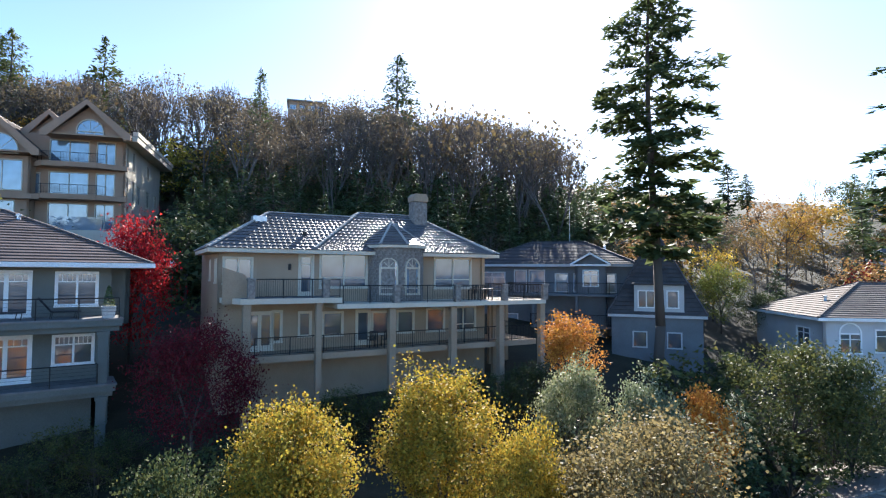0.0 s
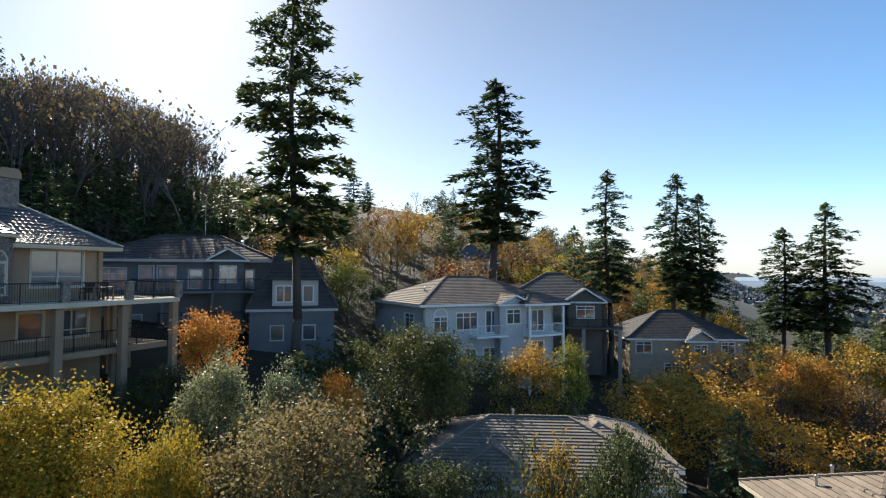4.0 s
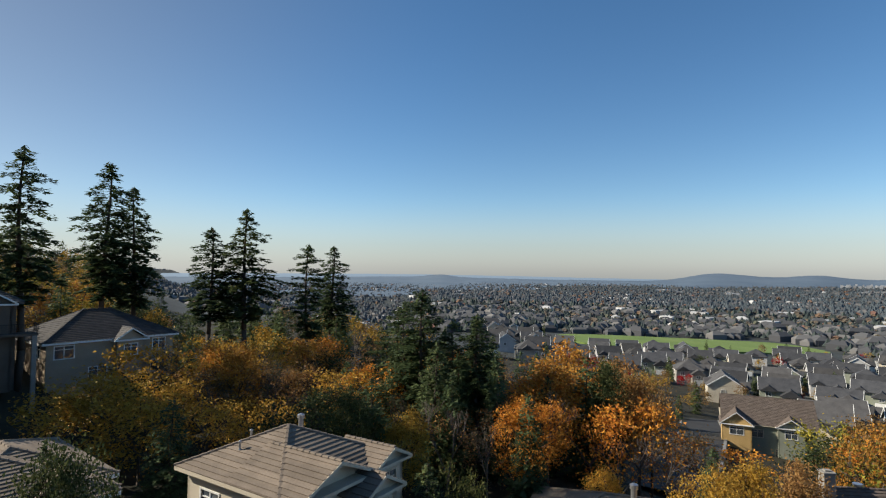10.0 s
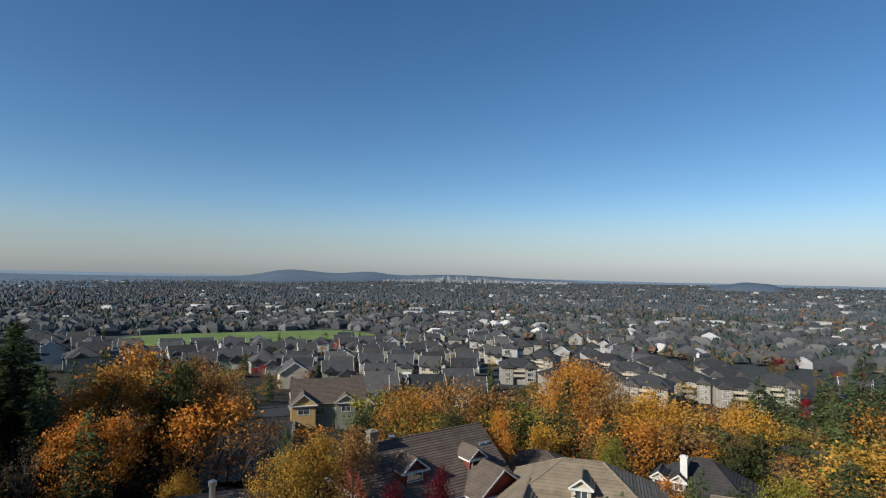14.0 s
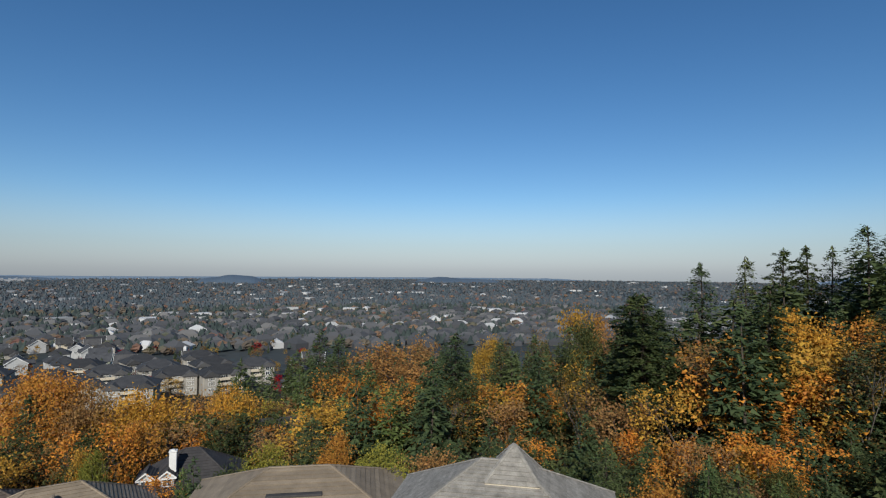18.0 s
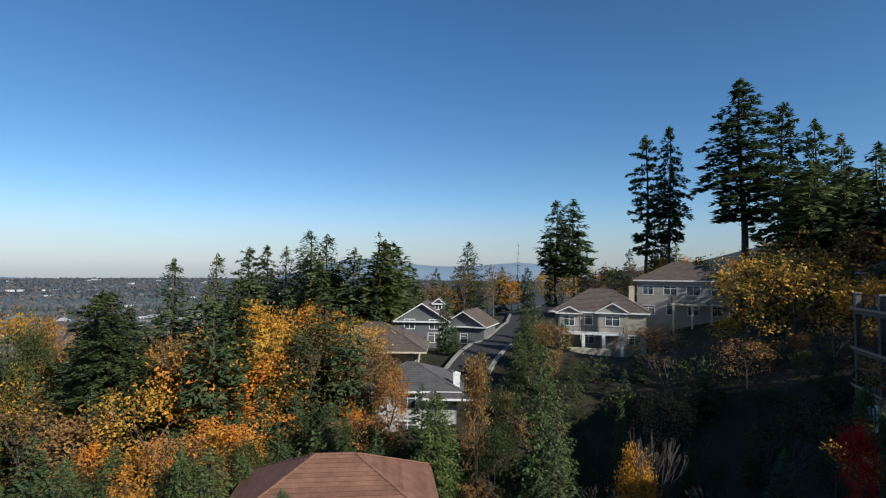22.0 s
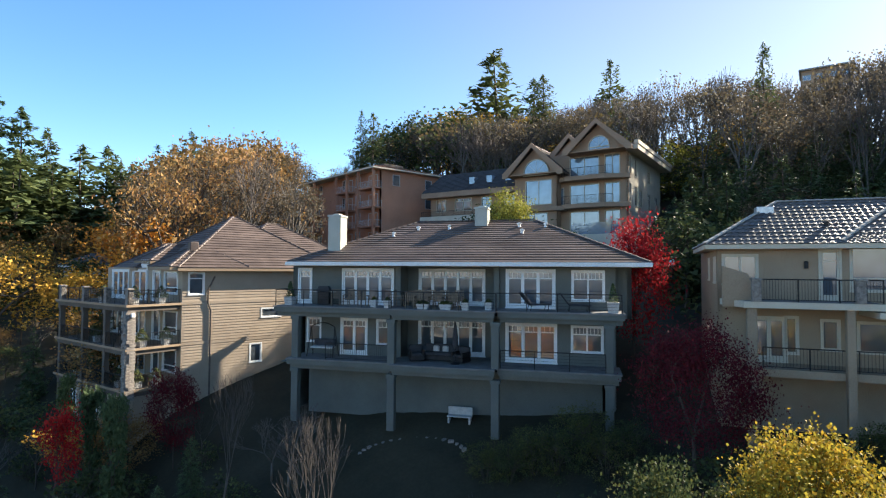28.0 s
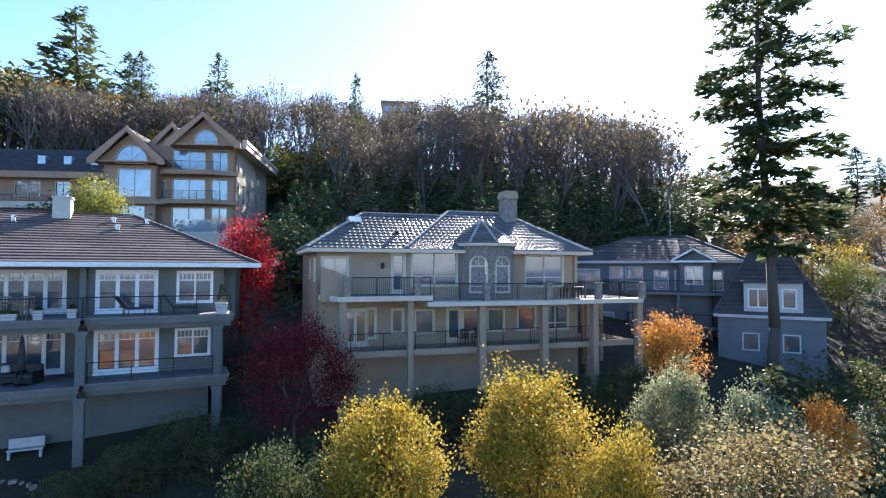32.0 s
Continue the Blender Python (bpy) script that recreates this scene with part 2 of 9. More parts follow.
class Geo:
    """Collects vertices and faces of one mesh."""

    def __init__(self):
        self.v, self.f = [], []

    def quad(self, *pts):
        n = len(self.v)
        self.v.extend(tuple(p) for p in pts)
        self.f.append(tuple(range(n, n + len(pts))))
        return self

    def box(self, x0, x1, y0, y1, z0, z1):
        n = len(self.v)
        x0, x1, y0, y1, z0, z1 = min(x0, x1), max(x0, x1), min(y0, y1), max(y0, y1), min(z0, z1), max(z0, z1)
        self.v.extend([(x0, y0, z0), (x1, y0, z0), (x1, y1, z0), (x0, y1, z0), (x0, y0, z1), (x1, y0, z1), (x1, y1, z1), (x0, y1, z1)])
        self.f.extend(tuple(n + i for i in q) for q in ((3, 2, 1, 0), (4, 5, 6, 7), (0, 1, 5, 4), (1, 2, 6, 5), (2, 3, 7, 6), (3, 0, 4, 7)))
        return self

    def bbox(self, x0, x1, y0, y1, z0, z1, c=0.02):
        """A box with its upright and upper edges taken off."""
        n = len(self.v)
        for z, k in ((z0, 0), (z1 - c, 0), (z1, c)):
            for x, y in ((x0 + c + k, y0 + k), (x1 - c - k, y0 + k), (x1 - k, y0 + c + k), (x1 - k, y1 - c - k), (x1 - c - k, y1 - k), (x0 + c + k, y1 - k), (x0 + k, y1 - c - k), (x0 + k, y0 + c + k)):
                self.v.append((x, y, z))
        for r in (0, 8):
            for i in range(8):
                j = (i + 1) % 8
                self.f.append((n + r + i, n + r + j, n + r + 8 + j, n + r + 8 + i))
        self.f.append(tuple(n + 16 + i for i in range(8)))
        self.f.append(tuple(n + 7 - i for i in range(8)))
        return self

    def tube(self, p, q, r0, r1, sides=6):
        p, q = Vector(p), Vector(q)
        d = (q - p)
        if d.length < 1e-6:
            return self
        a = d.orthogonal().normalized()
        b = d.normalized().cross(a)
        n = len(self.v)
        for c, r in ((p, r0), (q, r1)):
            for i in range(sides):
                t = 2 * math.pi * i / sides
                self.v.append(tuple(c + a * (r * math.cos(t)) + b * (r * math.sin(t))))
        for i in range(sides):
            j = (i + 1) % sides
            self.f.append((n + i, n + j, n + sides + j, n + sides + i))
        if sides > 3:
            self.f.append(tuple(n + sides - 1 - i for i in range(sides)))
            self.f.append(tuple(n + sides + i for i in range(sides)))
        return self

    def lathe(self, cx, cy, prof, sides=12):
        n = len(self.v)
        for r, z in prof:
            for i in range(sides):
                t = 2 * math.pi * i / sides
                self.v.append((cx + r * math.cos(t), cy + r * math.sin(t), z))
        for k in range(len(prof) - 1):
            for i in range(sides):
                j = (i + 1) % sides
                self.f.append((n + k * sides + i, n + k * sides + j, n + (k + 1) * sides + j, n + (k + 1) * sides + i))
        self.f.append(tuple(n + sides - 1 - i for i in range(sides)))
        self.f.append(tuple(n + (len(prof) - 1) * sides + i for i in range(sides)))
        return self

    def prism(self, poly, y0, y1):
        """An outline in x and z, drawn out from y0 to y1."""
        n, k = len(self.v), len(poly)
        self.v.extend((x, y0, z) for x, z in poly)
        self.v.extend((x, y1, z) for x, z in poly)
        self.f.append(tuple(n + i for i in range(k)))
        self.f.append(tuple(n + 2 * k - 1 - i for i in range(k)))
        for i in range(k):
            j = (i + 1) % k
            self.f.append((n + j, n + i, n + k + i, n + k + j))
        return self


def thing(name, x, y, z, turn=0.0, label="", category="", group="", kind="", scale=1.0):
    ob = new(name)
    ob.matrix_basis = pose(x, y, z, 0, 0, turn) @ Matrix.Scale(scale, 4)
    ob.empty_display_size = 0.2
    return tagged(ob, label, category, group, kind)


def part(name, geo, mat, parent, label="", at=None, smooth=False):
    me = geo if isinstance(geo, bpy.types.Mesh) else me_np(name, geo.v, geo.f, mat, smooth)
    ob = new(name, me)
    if parent is not None:
        ob.parent = parent
    if at is not None:
        ob.matrix_basis = at
    if label:
        ob["label"] = label
    return ob


# ---------------- the lie of the land ----------------
PROF_D = (-1500, -400, -200, -120, -95, -65, -47, -35, -23, -10, 0, 8, 14, 20, 27, 32, 45, 70, 110, 150, 300, 1500)
PROF_Z = (-66, -44, -34, -24, -20, -13.5, -10, -6.5, -4.5, -4.2, -4, -3.2, -1.5, 1.5, 5, 6.5, 10, 16, 31, 42, 50, 50)


def ground_z(x, y):
    """The height of the ground: a slope that rises towards the crest and falls to the plain."""
    d = -0.34 * x + 0.94 * y
    z = sum(np.interp(d + o, PROF_D, PROF_Z) for o in (-4, -2, 0, 2, 4)) / 5

    def step(v):
        v = np.clip(v, 0, 1)
        return v * v * (3 - 2 * v)
    z = z + 8.5 * step((-x - 35) / 35) * step((y + 100) / 50) * (1 - step(d / 40)) - 45 * step((x - 120) / 800) * step((y + 60) / 120) - 30 * step((-x - 200) / 900)
    z = z - 4.5 * np.exp(-((x + 43) ** 2 + (y + 11) ** 2) / 160.0) - 3.2 * np.exp(-((x + 82) ** 2 + (y + 19) ** 2) / 150.0) - 1.8 * np.exp(-((x + 70) ** 2 + (y + 43) ** 2) / 90.0)
    far = step((np.hypot(x, y) - 1200) / 1200)
    low = d < 300
    return np.where(low, z * (1 - far) - 66 * far, z)


def gz(x, y):
    return float(ground_z(np.float64(x), np.float64(y)))


# ---------------- ground ----------------
def build_ground():
    radii = [0] + [1.6 * 1.062 ** i for i in range(135)]
    radii = [r for r in radii if r < 4700] + [4700]
    n = 168
    verts, faces = [(0.0, 0.0, gz(0, 0))], []
    for r in radii[1:]:
        a = np.linspace(0, 2 * np.pi, n, endpoint=False)
        x, y = r * np.sin(a), r * np.cos(a)
        z = ground_z(x, y)
        if r < 500:
            z = z + np.array([0.35 * noise.noise((p * 0.12, q * 0.12, 0)) + 0.12 * noise.noise((p * 0.6, q * 0.6, 4)) for p, q in zip(x, y)])
        verts += list(zip(x.tolist(), y.tolist(), z.tolist()))
    for i in range(n):
        faces.append((0, 1 + (i + 1) % n, 1 + i))
    for k in range(len(radii) - 2):
        b, c = 1 + k * n, 1 + (k + 1) * n
        for i in range(n):
            j = (i + 1) % n
            faces.append((b + i, b + j, c + j, c + i))
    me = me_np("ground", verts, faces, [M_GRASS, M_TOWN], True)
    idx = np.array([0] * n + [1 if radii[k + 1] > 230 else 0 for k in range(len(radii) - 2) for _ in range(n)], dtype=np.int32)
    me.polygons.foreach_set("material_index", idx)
    return tagged(new("ground", me), "dark sloping ground with dry grass and leaf litter", "ground", "", "structure")


build_ground()


# ---------------- trees ----------------
def rnd(a, b):
    return random.uniform(a, b)


def conifer_meshes(name, seed, mat, bare=0.35, radius=0.14, levels=26, ragged=0.35, droop=0.25, per=7, full=0.75, bark=None, step=0.013, size=0.03, top=0.0, dead=14, sprays=3, tri=False):
    """A fir of height 1: a tapered trunk and whorls of drooping boughs set with needle sprays."""
    rs = random.Random(seed)
    g = Geo()
    lean = (rs.uniform(-0.012, 0.012), rs.uniform(-0.012, 0.012))
    pts = [(lean[0] * math.sin(k * 0.9), lean[1] * math.sin(k * 0.7), k / 8.0) for k in range(9)]
    for k in range(8):
        r0, r1 = 0.0125 * (1 - k / 8.6) ** 0.8, 0.0125 * (1 - (k + 1) / 8.6) ** 0.8
        g.tube(pts[k], pts[k + 1], r0, r1, 7)
    for k in range(int(dead * bare)):
        z, a = rs.uniform(0.25 * bare, bare * 1.1), rs.uniform(0, 6.28)
        L = rs.uniform(0.01, 0.05)
        g.tube((0, 0, z), (L * math.cos(a), L * math.sin(a), z - 0.006), 0.0015, 0.0006, 3)
    needles = Geo()
    side_bias = rs.uniform(0, 6.28)
    for lv in range(levels):
        u = (lv + rs.uniform(-0.45, 0.45)) / levels
        u = min(max(u, 0.0), 0.99)
        z = bare + (1 - bare) * u
        prof = (1 - u) ** full * (0.5 + 0.5 * min(1, u * 5)) + top * (1 - u) * u
        nb = max(3, int(per * (0.55 + 0.6 * (1 - u))))
        a0 = rs.uniform(0, 6.28)
        band = rs.uniform(1 - ragged * 0.6, 1 + ragged * 0.45)
        for b in range(nb):
            if rs.random() < ragged * 0.5:
                continue
            a = a0 + 6.283 * b / nb + rs.uniform(-0.35, 0.35)
            L = radius * prof * band * rs.uniform(1 - ragged, 1 + ragged * 0.6) * (1 + 0.22 * ragged * math.cos(a - side_bias)) + 0.006
            dx, dy = math.cos(a), math.sin(a)
            rise = rs.uniform(0.0, 0.30) * (0.3 + u)
            steps = max(2, int(L / step))
            prev = (0, 0, z)
            p = prev
            for s in range(1, steps + 1):
                w = s / steps
                p = (dx * L * w, dy * L * w, z + L * (rise * w - droop * w * w * 1.5 + droop * 0.5 * w ** 4) + rs.uniform(-0.002, 0.002))
                if s == steps or s % 3 == 0:
                    th = 0.3 + L / radius
                    g.tube(prev, p, 0.0022 * (1 - 0.7 * w) * th, 0.0017 * (1 - 0.8 * w) * th, 3)
                    prev = p
                if w < 0.22 and prof > 0.4:
                    continue
                sz = size * (1.15 - 0.5 * w) * (0.45 + 0.6 * prof) * rs.uniform(0.65, 1.35) + 0.004
                for sd in [(-1, 1, rs.choice((-0.3, 0.3)), rs.uniform(-1.2, 1.2))[i] for i in range(sprays)]:
                    sa = a + sd * rs.uniform(0.45, 1.2)
                    ex, ey = math.cos(sa), math.sin(sa)
                    dz = -sz * rs.uniform(-0.15, 0.85)
                    wv = sz * rs.uniform(0.2, 0.34)
                    nx, ny = -ey * wv, ex * wv
                    q = (p[0] + ex * sz, p[1] + ey * sz, p[2] + dz)
                    m_ = ((p[0] + q[0]) / 2, (p[1] + q[1]) / 2, (p[2] + q[2]) / 2 + sz * 0.1)
                    if tri:
                        needles.quad((p[0] + nx, p[1] + ny, p[2]), q, (p[0] - nx, p[1] - ny, p[2] - wv * 0.4))
                    else:
                        needles.quad(p, (m_[0] + nx, m_[1] + ny, m_[2] - wv * 0.5), q, (m_[0] - nx, m_[1] - ny, m_[2] - wv * 0.5))
    for k in range(14):
        z, a = rs.uniform(0.955, 1.0), rs.uniform(0, 6.28)
        s = 0.016
        needles.quad((0, 0, z), (math.cos(a) * s * 0.5, math.sin(a) * s * 0.5, z + s * 0.5), (math.cos(a) * s * 0.3, math.sin(a) * s * 0.3, z + s * 1.1), (-math.sin(a) * s * 0.3, math.cos(a) * s * 0.3, z + s * 0.6))
    return me_np(name + "_trunk", g.v, g.f, bark or M_BARK, True), me_np(name + "_crown", needles.v, needles.f, mat)


def evergreen(name, seed, mat, bare, radius, layers, sectors, lmin, lmax, n, size, thick, droop=0.15, full=0.65, tubes=0, miss=0.0, foot=0.55, tiers=True):
    """A conifer of height 1: boughs in whorls, each set thickly with needle sprays."""
    rs = random.Random(seed)
    g, lv = Geo(), Geo()
    pts = [(0.008 * math.sin(seed + k * 0.9), 0.008 * math.sin(seed * 2 + k * 0.7), k / 6.0) for k in range(7)]
    pts[0] = (0, 0, 0)
    for k in range(6):
        r0, r1 = 0.0115 * (1 - k / 6.6) ** 0.8, 0.0115 * (1 - (k + 1) / 6.6) ** 0.8
        g.tube(pts[k], pts[k + 1], r0, r1, 6 if tubes else 3)
    boughs, weight = [], []
    for i in range(layers):
        a0 = rs.uniform(0, 6.28)
        band = rs.uniform(lmin, 1.0) ** (0.5 if tiers else 0.2)
        for j in range(sectors):
            if rs.random() < miss:
                continue
            u = min(0.985, max(0.0, (i + (rs.uniform(-0.4, 0.5) if tiers else rs.uniform(-1.0, 1.0))) / layers))
            L = radius * ((1 - u) ** full) * (foot + (1 - foot) * min(1, u * 3.4)) * rs.uniform(lmin, lmax) * band + 0.008
            boughs.append((bare + (1 - bare) * u, a0 + 6.283 * (j + rs.uniform(-0.3, 0.3)) / sectors, L, rs.uniform(-0.05, 0.3) * (0.2 + u), u))
            weight.append(L ** 1.15 + 0.002)
    if tubes:
        for z, a, L, up_, u in boughs:
            g.tube((0, 0, z), (math.cos(a) * L * 0.8, math.sin(a) * L * 0.8, z + L * 0.8 * (up_ - droop)), 0.0028 * (1.2 - u), 0.0009, 3)
    for z, a, L, up_, u in rs.choices(boughs, weight, k=n):
        w = rs.uniform(0.12, 1.0) ** 0.8
        side_ = rs.gauss(0, 0.16) * L * (0.35 + w) * (1.25 - w)
        ca, sa = math.cos(a), math.sin(a)
        p = Vector((ca * L * w - sa * side_, sa * L * w + ca * side_, z + L * w * (up_ - droop * w * 1.3) + rs.gauss(0, thick)))
        out = a + rs.gauss(0, 0.8)
        s = size * rs.uniform(0.6, 1.4) * (0.5 + 0.5 * (1 - u))
        q = p + Vector((math.cos(out) * s, math.sin(out) * s, s * rs.uniform(-0.7, 0.45)))
        wd = Vector((-math.sin(out), math.cos(out), rs.uniform(-0.9, 0.9))) * s * rs.uniform(0.2, 0.36)
        lv.quad(p + wd, q, p - wd)
    for k in range(24):
        zt = rs.uniform(0.93, 1.0)
        a = rs.uniform(0, 6.28)
        s = 0.012 + (1 - zt) * 0.28
        lv.quad((0, 0, zt + 0.012), (math.cos(a) * s, math.sin(a) * s, zt - 0.004), (math.cos(a + 0.9) * s, math.sin(a + 0.9) * s, zt - 0.008))
    return me_np(name + "_trunk", g.v, g.f, M_BARK, True), me_np(name + "_crown", lv.v, lv.f, mat)


def broad_meshes(name, seed, mat, form="round", clumps=150, leaves=26, leaf=0.03, bark=None, gap=0.25, trunk=0.2, lite=0, tri=True, cr=(0.035, 0.075)):
    """A broadleaf tree of height 1: stem, forking limbs, and clumps of leaves at the ends of the limbs."""
    rs = random.Random(seed)
    g = Geo()
    ends = []

    def grow(p, d, L, r, depth):
        q = (p[0] + d[0] * L, p[1] + d[1] * L, p[2] + d[2] * L)
        if not lite or depth <= lite:
            g.tube(p, q, r, r * 0.68, 3 if lite else 6 if depth < 2 else 4 if depth < 3 else 3)
        else:
            g.v.append(q)
        if depth >= 2:
            ends.append((q, depth))
        if depth >= 4:
            return
        for _ in range(3 if depth < 3 else 2):
            spread = {"round": 0.75, "tall": 0.42, "column": 0.2, "shrub": 0.9, "high": 0.45}[form]
            v = Vector(d) + Vector((rs.gauss(0, spread), rs.gauss(0, spread), rs.gauss(0.1, spread * 0.5)))
            v.normalize()
            grow(q, tuple(v), L * rs.uniform(0.62, 0.85), r * 0.6, depth + 1)
    if form == "shrub":
        for _ in range(7):
            a = rs.uniform(0, 6.28)
            v = Vector((math.cos(a) * rs.uniform(0.1, 0.7), math.sin(a) * rs.uniform(0.1, 0.7), 1)).normalized()
            grow((math.cos(a) * 0.03, math.sin(a) * 0.03, 0), tuple(v), 0.28, 0.011, 1)
    else:
        grow((0, 0, 0), (rs.uniform(-0.05, 0.05), rs.uniform(-0.05, 0.05), 1), trunk + 0.1, 0.021, 0)
    # bring the limbs into the height 1
    top = max(v[2] for v in g.v)
    wide = {"round": 0.46, "tall": 0.30, "column": 0.13, "shrub": 0.60, "high": 0.22}[form]
    reach = max(math.hypot(v[0], v[1]) for v in g.v)
    kz, kx = 0.96 / top, min(1.0, wide / reach) if form != "round" else wide / reach
    g.v = [(x * kx, y * kx, z * kz) for x, y, z in g.v]
    ends = [((p[0] * kx, p[1] * kx, p[2] * kz), d) for p, d in ends]
    lv = Geo()
    cz, hz = (0.60, 0.40) if form == "round" else (0.58, 0.42) if form != "shrub" else (0.5, 0.5)
    if form == "high":
        cz, hz = 0.73, 0.26
    holes = [(rs.gauss(0, wide * 0.6), rs.gauss(0, wide * 0.6), rs.uniform(0.3, 0.95)) for _ in range(6)]
    lobes = [(rs.uniform(0, 6.28), rs.uniform(-0.8, 0.9), rs.uniform(0.8, 1.12)) for _ in range(9)]
    made = 0
    tries = 0
    while made < clumps and tries < clumps * 6:
        tries += 1
        if rs.random() < 0.45 and ends:
            p = rs.choice(ends)[0]
            c = [p[0] + rs.gauss(0, 0.03), p[1] + rs.gauss(0, 0.03), p[2] + rs.gauss(0, 0.03)]
        else:
            a, s = rs.uniform(0, 6.283), rs.uniform(-1, 1)
            lob = max(k * max(0.0, math.cos(a - la) * math.sqrt(max(0, 1 - ls * ls)) * math.sqrt(1 - s * s) + ls * s) for la, ls, k in lobes)
            r = (0.62 + 0.42 * lob) * rs.uniform(0.55, 1.0) ** 0.45
            c = [wide * r * math.sqrt(1 - s * s) * math.cos(a), wide * r * math.sqrt(1 - s * s) * math.sin(a), cz + hz * r * s]
        if c[2] < (0.45 if form == "high" else 0.12) and form != "shrub":
            continue
        if any((c[0] - h[0]) ** 2 + (c[1] - h[1]) ** 2 + (c[2] - h[2]) ** 2 < (gap * 0.4) ** 2 for h in holes):
            continue
        made += 1
        spread_ = rs.uniform(*cr)
        for _ in range(leaves):
            p = Vector((c[0] + rs.gauss(0, spread_), c[1] + rs.gauss(0, spread_), c[2] + rs.gauss(0, spread_ * 0.75)))
            u = Vector((rs.gauss(0, 1), rs.gauss(0, 1), rs.gauss(0, 0.6))).normalized()
            w = u.orthogonal().normalized()
            w = Matrix.Rotation(rs.uniform(0, 6.28), 3, u) @ w
            L = leaf * rs.uniform(0.6, 1.35)
            if tri:
                lv.quad(p + w * L * 0.42, p + u * L, p - w * L * 0.42)
            else:
                lv.quad(p, p + u * L * 0.5 + w * L * 0.42, p + u * L, p + u * L * 0.5 - w * L * 0.42)
    return me_np(name + "_trunk", g.v, g.f, bark or M_BARK, True), me_np(name + "_crown", lv.v, lv.f, mat)


def bare_meshes(name, seed, spread=0.5, depth=6, mat=None, leaf=None, leaves=0):
    """A leafless tree of height 1, forking into fine twigs."""
    rs = random.Random(seed)
    g, tw, lv = Geo(), Geo(), Geo()

    def grow(p, d, L, r, k):
        q = (p[0] + d[0] * L, p[1] + d[1] * L, p[2] + d[2] * L)
        (g if k < 3 else tw).tube(p, q, r, r * 0.7, 6 if k < 2 and depth > 5 else 3)
        if k >= 4:
            for _ in range(leaves):
                c = Vector(q) + Vector((rs.gauss(0, 0.03), rs.gauss(0, 0.03), rs.gauss(0, 0.03)))
                u = Vector((rs.gauss(0, 1), rs.gauss(0, 1), rs.gauss(0, 0.6))).normalized() * 0.026
                w = u.orthogonal() * 0.45
                lv.quad(c, c + u * 0.5 + w, c + u, c + u * 0.5 - w)
        if k >= depth:
            return
        for _ in range(3 if k in (1, 2, 3) else 2):
            v = Vector(d) + Vector((rs.gauss(0, spread), rs.gauss(0, spread), rs.gauss(0.18, spread * 0.4)))
            v.normalize()
            grow(q, tuple(v), L * rs.uniform(0.65, 0.88), max(r * 0.6, 0.0016), k + 1)
    grow((0, 0, 0), (0, 0, 1), 0.26, 0.016, 0)
    top = max(v[2] for v in tw.v)
    for q in (g, tw, lv):
        q.v = [(x / top, y / top, z / top) for x, y, z in q.v]
    a = me_np(name + "_trunk", g.v, g.f, M_PALEBARK, True)
    return (a, me_np(name + "_twigs", tw.v, tw.f, M_TWIG)) + ((me_np(name + "_leaves", lv.v, lv.f, leaf),) if leaves else ())


KINDS, LITE, FARV = {}, {}, {}


def kind_of(key, label, category, variants, lite, far=()):
    KINDS[key], LITE[key], FARV[key] = (label, category, variants), lite, far or lite


kind_of("fir", "tall dark green fir with a bare lower trunk", "tree",
        [evergreen("fir", sd, M_FIR, b, r, ly, 6, 0.4, 1.25, 5200, 0.021, 0.005, dr, fl, 1, ms, 0.32) for sd, b, r, ly, dr, fl, ms in ((1, 0.36, 0.155, 19, 0.10, 0.42, 0.22), (2, 0.42, 0.14, 22, 0.22, 0.5, 0.12), (3, 0.40, 0.15, 24, 0.25, 0.55, 0.12), (4, 0.36, 0.16, 24, 0.2, 0.6, 0.1))],
        [evergreen("fir", 5, M_FIR, 0.3, 0.16, 22, 7, 0.6, 1.2, 2300, 0.042, 0.008, tiers=False)], [evergreen("fir", 6, M_FIR, 0.25, 0.16, 16, 7, 0.6, 1.2, 900, 0.068, 0.01, tiers=False)])
kind_of("old_fir", "tall old fir with long ragged boughs and a bare lower trunk", "tree",
        [evergreen("old_fir", 7, M_FIR, 0.34, 0.165, 21, 6, 0.3, 1.3, 7600, 0.021, 0.007, 0.14, 0.30, 1, 0.22, 0.6)], [])
kind_of("spruce", "dense dark green conifer on the slope", "tree",
        [evergreen("spruce", sd, M_FIR2, b, r, 26, 9, 0.7, 1.15, 6000, 0.026, 0.009, 0.2, 0.58, 1, foot=0.75, tiers=False) for sd, b, r in ((11, 0.05, 0.20), (12, 0.08, 0.185), (13, 0.04, 0.21))],
        [evergreen("spruce", sd, M_FIR2, 0.05, 0.19, 20, 8, 0.7, 1.15, 1800, 0.050, 0.012, 0.2, 0.58, foot=0.75, tiers=False) for sd in (14, 15)],
        [evergreen("spruce", sd, M_FIR2, 0.05, 0.19, 14, 7, 0.7, 1.15, 900, 0.072, 0.014, 0.2, 0.58, foot=0.75, tiers=False) for sd in (16, 17)])
kind_of("pine", "bushy bright green young conifer", "tree",
        [evergreen("pine", sd, M_PINE, 0.03, r, 18, 9, 0.75, 1.15, 5500, 0.033, 0.014, -0.02, 0.6, 1) for sd, r in ((21, 0.27), (22, 0.23))],
        [evergreen("pine", 23, M_PINE, 0.03, 0.25, 16, 8, 0.75, 1.15, 1700, 0.06, 0.016, -0.02, 0.6)])
kind_of("snag", "thin ragged half-dead fir", "tree", [conifer_meshes("snag", 31, M_FIR, 0.12, 0.06, 20, 0.85, 0.1, 5, 0.35, size=0.02)], [])
